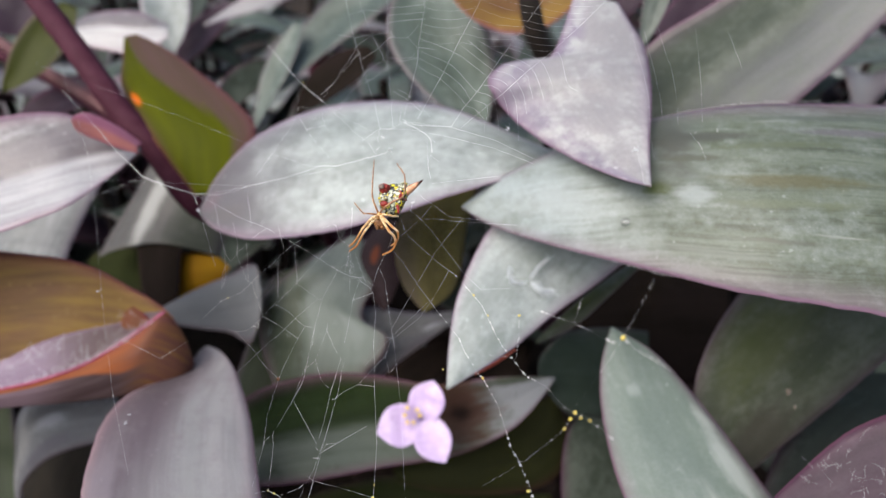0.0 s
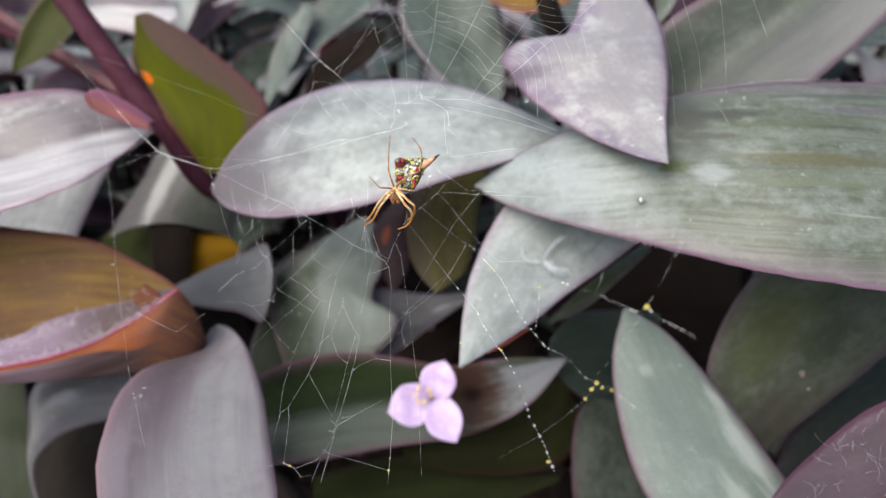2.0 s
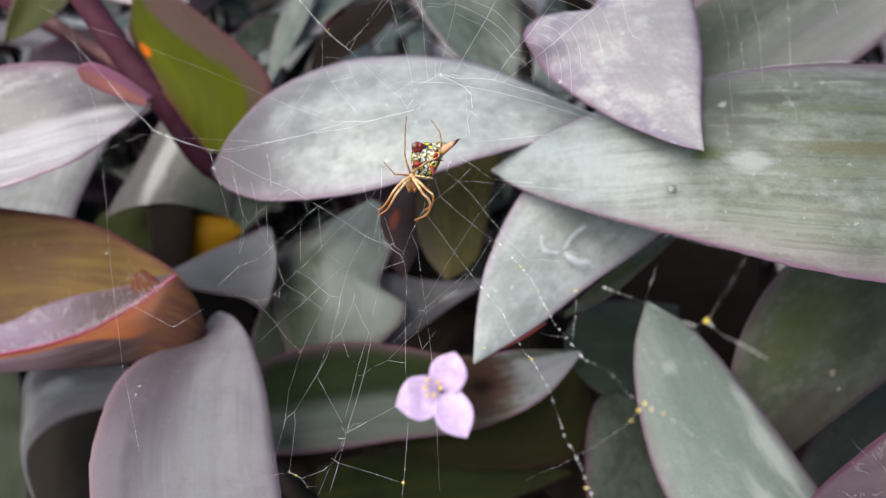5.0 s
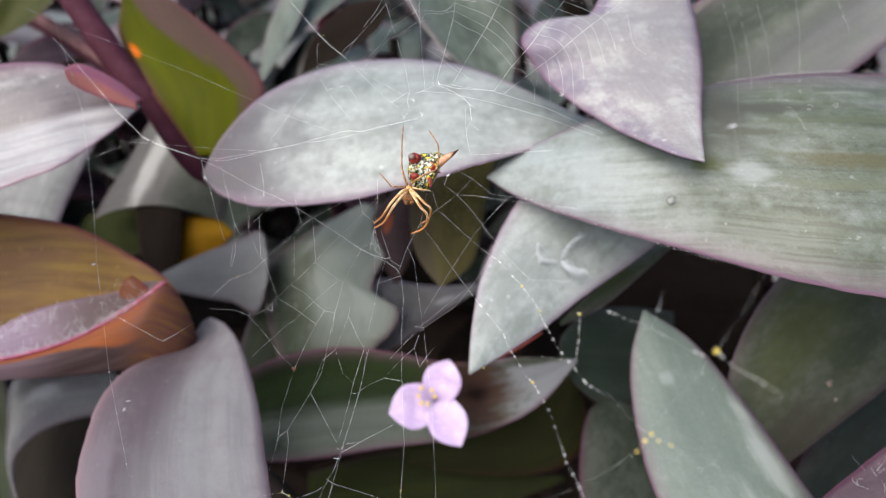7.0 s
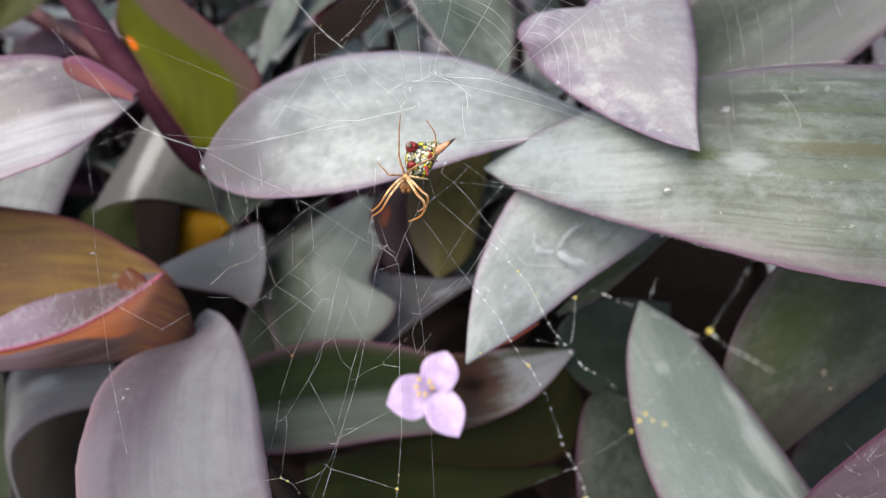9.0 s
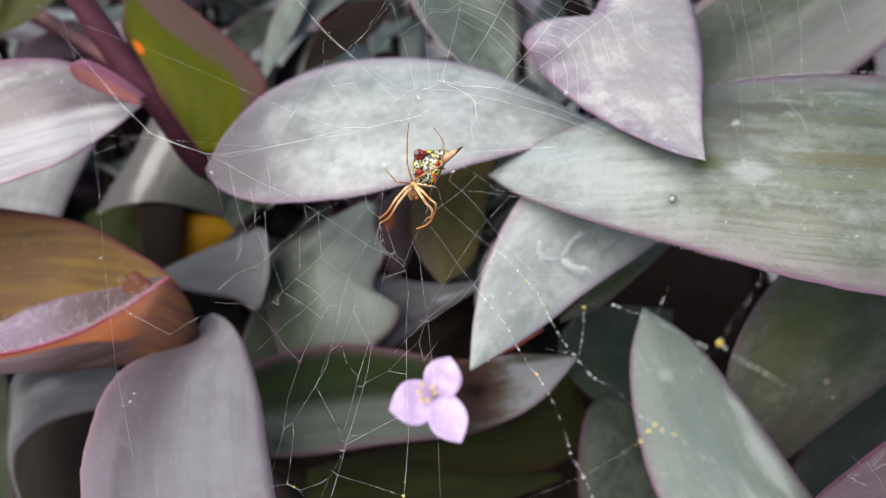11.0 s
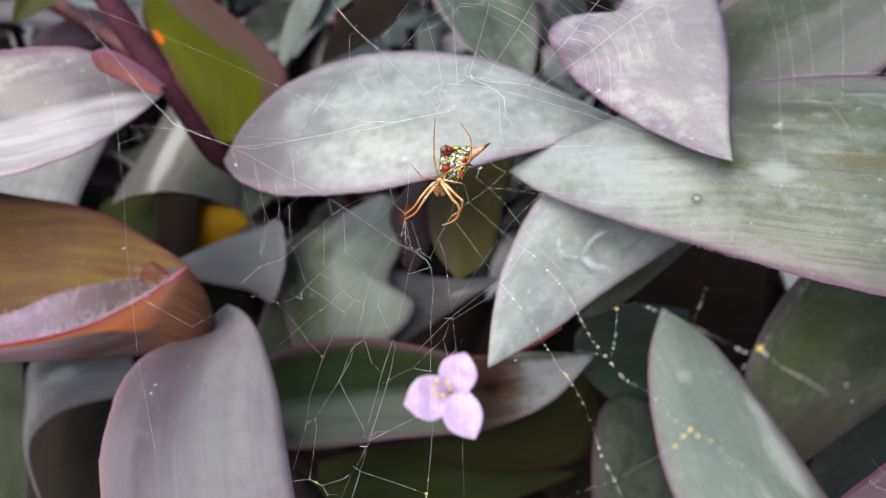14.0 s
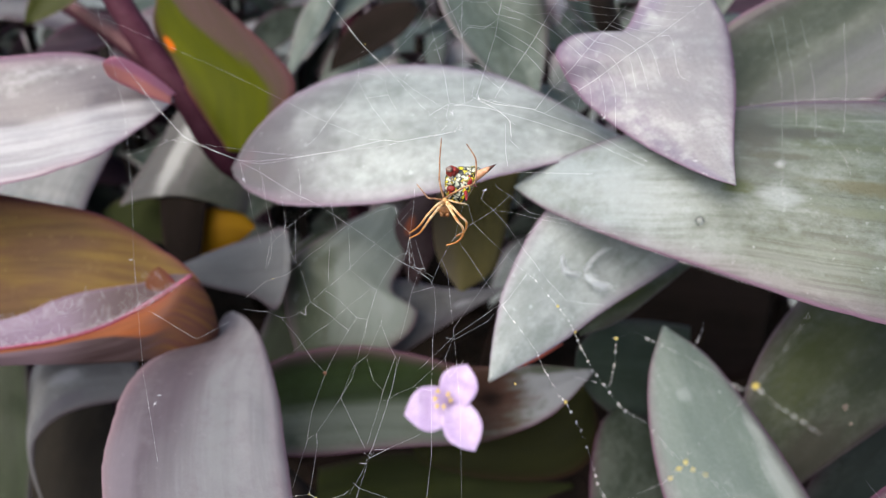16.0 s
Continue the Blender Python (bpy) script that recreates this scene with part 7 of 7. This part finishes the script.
# ---- the spider ----
def spider():
    s = thing("spider", (-0.009, 0.08531, 0.30595), "small spiny orb-weaver, belly marbled yellow, black, white and red", "spider")

    def lump(name, centre, half, turn, material, label="", parent=None, crease=0.0):
        """An egg-shaped lump: half-sizes along the axes of turn."""
        bm = bmesh.new()
        bmesh.ops.create_uvsphere(bm, u_segments=28, v_segments=18, radius=1)
        m = Matrix.Translation(centre) @ turn.to_4x4() @ Matrix.Diagonal((*half, 1))
        for v in bm.verts:
            v.co *= 1 + crease * noise.noise(v.co * 2.2)
        bmesh.ops.transform(bm, matrix=m, verts=bm.verts)
        return part(name, bm, material, parent or s, label)

    right, up = Vector((1, 0, 0)), Vector((0, 0.57358, 0.81915))
    near = right.cross(up)
    face = Matrix((right, up, near)).transposed()
    k = 0.00007
    # head and breast, behind the fan of leg roots
    lump("cephalothorax", Vector((-0.00897, 0.08485, 0.3054)), (13 * k, 17 * k, 9 * k), face, AMBER, "glossy amber head and breast")
    lump("sternum", Vector((-0.00901, 0.08493, 0.30637)), (6 * k, 8 * k, 5 * k), face, GOLD)
    for dx in (-5, 5):
        lump("chelicera", Vector((-0.00892, 0.08376, 0.30509)) + right * dx * k, (4.2 * k, 5 * k, 5 * k), face, AMBER)
    # abdomen: a wedge that flares to the long spine
    bm = bmesh.new()
    middle = Vector((-0.00738, 0.08839, 0.30701))
    rings = []
    # along the belly: aside of the middle, its upper and its lower edge
    for x, top, low in ((-27, 5, -10), (-25, 16, -20), (-19, 25, -30), (-9, 29, -38), (3, 31, -39), (13, 32, -34), (22, 33, -20), (29, 33, -4), (35, 32, 9), (39, 29, 18)):
        c = middle + (right * x + up * (top + low) / 2) * k
        h = (top - low) / 2 * k
        ring = []
        for i in range(28):
            q = 2 * math.pi * i / 28
            bulge = 1 + 0.06 * noise.noise((math.cos(q) * 2, math.sin(q) * 2, x * 0.09))
            ring.append(bm.verts.new(c + up * h * bulge * math.copysign(abs(math.cos(q)) ** 0.75, math.cos(q)) + near * min(20 * k, h * 0.9) * bulge * math.sin(q)))
        rings.append(ring)
    for r, q in zip(rings, rings[1:]):
        for i in range(28):
            bm.faces.new((r[i], r[(i + 1) % 28], q[(i + 1) % 28], q[i]))
    bm.faces.new(rings[0])
    bm.faces.new(rings[-1][::-1])
    bmesh.ops.recalc_face_normals(bm, faces=bm.faces)
    belly = part("abdomen", bm, BELLY, s, "marbled yellow, black and white belly")

    def spike(points, radii, material, label, steps=6):
        bm = bmesh.new()
        line = along(points, steps)
        n = len(line) - 1
        rr = [radii[0] + (radii[1] - radii[0]) * (i / n) ** 1.1 for i in range(n + 1)]
        tube(bm, line, rr, 12)
        part("spine", bm, material, belly, label)

    spike([(-0.00559, 0.08861, 0.30792), (-0.00467, 0.08872, 0.3085), (-0.00363, 0.08893, 0.30919), (-0.00279, 0.08911, 0.30979)], (10.5 * k, 0.5 * k), SPINE, "long orange spine with a black tip")
    spike([(-0.00602, 0.08693, 0.30799), (-0.00545, 0.08647, 0.30805), (-0.00495, 0.08602, 0.30811)], (5 * k, 0.4 * k), DARKSPINE, "short black spine")
    spike([(-0.00648, 0.08607, 0.30723), (-0.00632, 0.08535, 0.30711), (-0.0063, 0.08459, 0.30692)], (3.6 * k, 1.6 * k), REDSPINE, "blunt red spine")
    spike([(-0.00604, 0.0865, 0.30825), (-0.00592, 0.08636, 0.30876), (-0.00587, 0.08627, 0.30907)], (4.5 * k, 2.5 * k), REDSPINE, "red wart")
    lump("spinneret_mound", Vector((-0.0084, 0.08816, 0.30887)), (11 * k, 10 * k, 9 * k), face, RED, "dark red spinneret mound", belly, 0.3)
    lump("spinneret", Vector((-0.00877, 0.0875, 0.30957)), (6 * k, 5.5 * k, 5 * k), face, GREYRING, "grey ringed spinneret", belly)
    lump("spinneret", Vector((-0.00805, 0.08769, 0.30934)), (4 * k, 4 * k, 4 * k), face, RED, "", belly)
    lump("belly_plate", Vector((-0.00837, 0.08602, 0.30758)), (8 * k, 6 * k, 6 * k), face, RED, "red-brown shiny plate", belly, 0.1)
    lump("belly_fold", Vector((-0.00855, 0.08674, 0.30804)), (10 * k, 5 * k, 6 * k), face, BELLY, "", belly, 0.1)

    def leg(points, r=3.0, material=None, label="golden leg with pale dots"):
        bm = bmesh.new()
        line = along(points, 7)
        n = len(line) - 1
        radii = []
        for i in range(n + 1):
            q = i / n
            joint = 1 + 0.25 * max(0, 1 - 10 * abs((q * (len(points) - 1)) % 1 - 0.02))
            radii.append(k * (r * (1 - 0.55 * q)) * joint)
        tube(bm, line, radii, 9)
        dice = random.Random(len(points))
        for i in range(2, n):
            for _ in range(3):
                w = Vector([dice.uniform(-1, 1) for _ in range(3)]).normalized()
                tube(bm, [line[i], line[i] + w * k * 3.2], [k * 0.3, k * 0.12], 4)
        if not material:
            for f in bm.faces:
                f.material_index = 2 if (f.calc_center_median() - line[0]).length > 0.62 * (line[-1] - line[0]).length + 4 * k else 0
            fore = len(bm.faces)
            for i in range(3, int(0.62 * n)):
                for e in (-0.75, 0.75):
                    q = line[i].lerp(line[i + 1], 0.5) + (near + e * right).normalized() * radii[i]
                    bmesh.ops.create_icosphere(bm, subdivisions=1, radius=0.95 * k, matrix=Matrix.Translation(q))
            bm.faces.ensure_lookup_table()
            for f in bm.faces[fore:]:
                f.material_index = 1
        part("leg", bm, [material] if material else [LEGS, PALEDOT, LEGTIP], s, label)

    leg([(-0.00928, 0.08468, 0.30635), (-0.00989, 0.08352, 0.30673), (-0.01106, 0.08173, 0.30627), (-0.0118, 0.08154, 0.30499), (-0.01245, 0.08202, 0.30375), (-0.01327, 0.08247, 0.30267)])
    leg([(-0.00927, 0.08443, 0.30617), (-0.00972, 0.08296, 0.30661), (-0.01074, 0.08076, 0.30636), (-0.0114, 0.08057, 0.3051), (-0.01204, 0.08106, 0.30376), (-0.01322, 0.08191, 0.30228)])
    leg([(-0.00871, 0.08458, 0.30645), (-0.00804, 0.08297, 0.30687), (-0.00689, 0.08097, 0.30694), (-0.00617, 0.08043, 0.30652), (-0.0063, 0.0805, 0.30502), (-0.00723, 0.08132, 0.3036)])
    leg([(-0.0087, 0.08433, 0.30627), (-0.00816, 0.08245, 0.3067), (-0.00729, 0.08007, 0.30687), (-0.00664, 0.0797, 0.30633), (-0.0065, 0.07977, 0.30502), (-0.00714, 0.08006, 0.30365), (-0.00844, 0.08048, 0.30265)])
    leg([(-0.00917, 0.0851, 0.30668), (-0.00956, 0.08507, 0.30794), (-0.00991, 0.08572, 0.30901), (-0.00999, 0.08734, 0.30968), (-0.01009, 0.08946, 0.31002), (-0.0101, 0.09271, 0.31096)], 2.2, REARLEGS, "thin brown leg")
    leg([(-0.00888, 0.08511, 0.30677), (-0.00813, 0.08402, 0.30819), (-0.00678, 0.08391, 0.30932), (-0.00548, 0.08447, 0.30986), (-0.00539, 0.08789, 0.3106), (-0.00577, 0.08948, 0.31082), (-0.00667, 0.09148, 0.31107)], 2.2, REARLEGS, "thin brown leg")
    leg([(-0.00944, 0.08496, 0.3065), (-0.01037, 0.08456, 0.30688), (-0.01115, 0.08458, 0.3069), (-0.01179, 0.08588, 0.30671), (-0.01286, 0.08788, 0.30668)], 1.9, REARLEGS, "thin brown leg")
    leg([(-0.00858, 0.08481, 0.30665), (-0.00772, 0.0838, 0.3071), (-0.00694, 0.08371, 0.30703), (-0.00628, 0.08424, 0.30656)], 1.8, LEGS)


spider()


def motions():
    pass


motions()
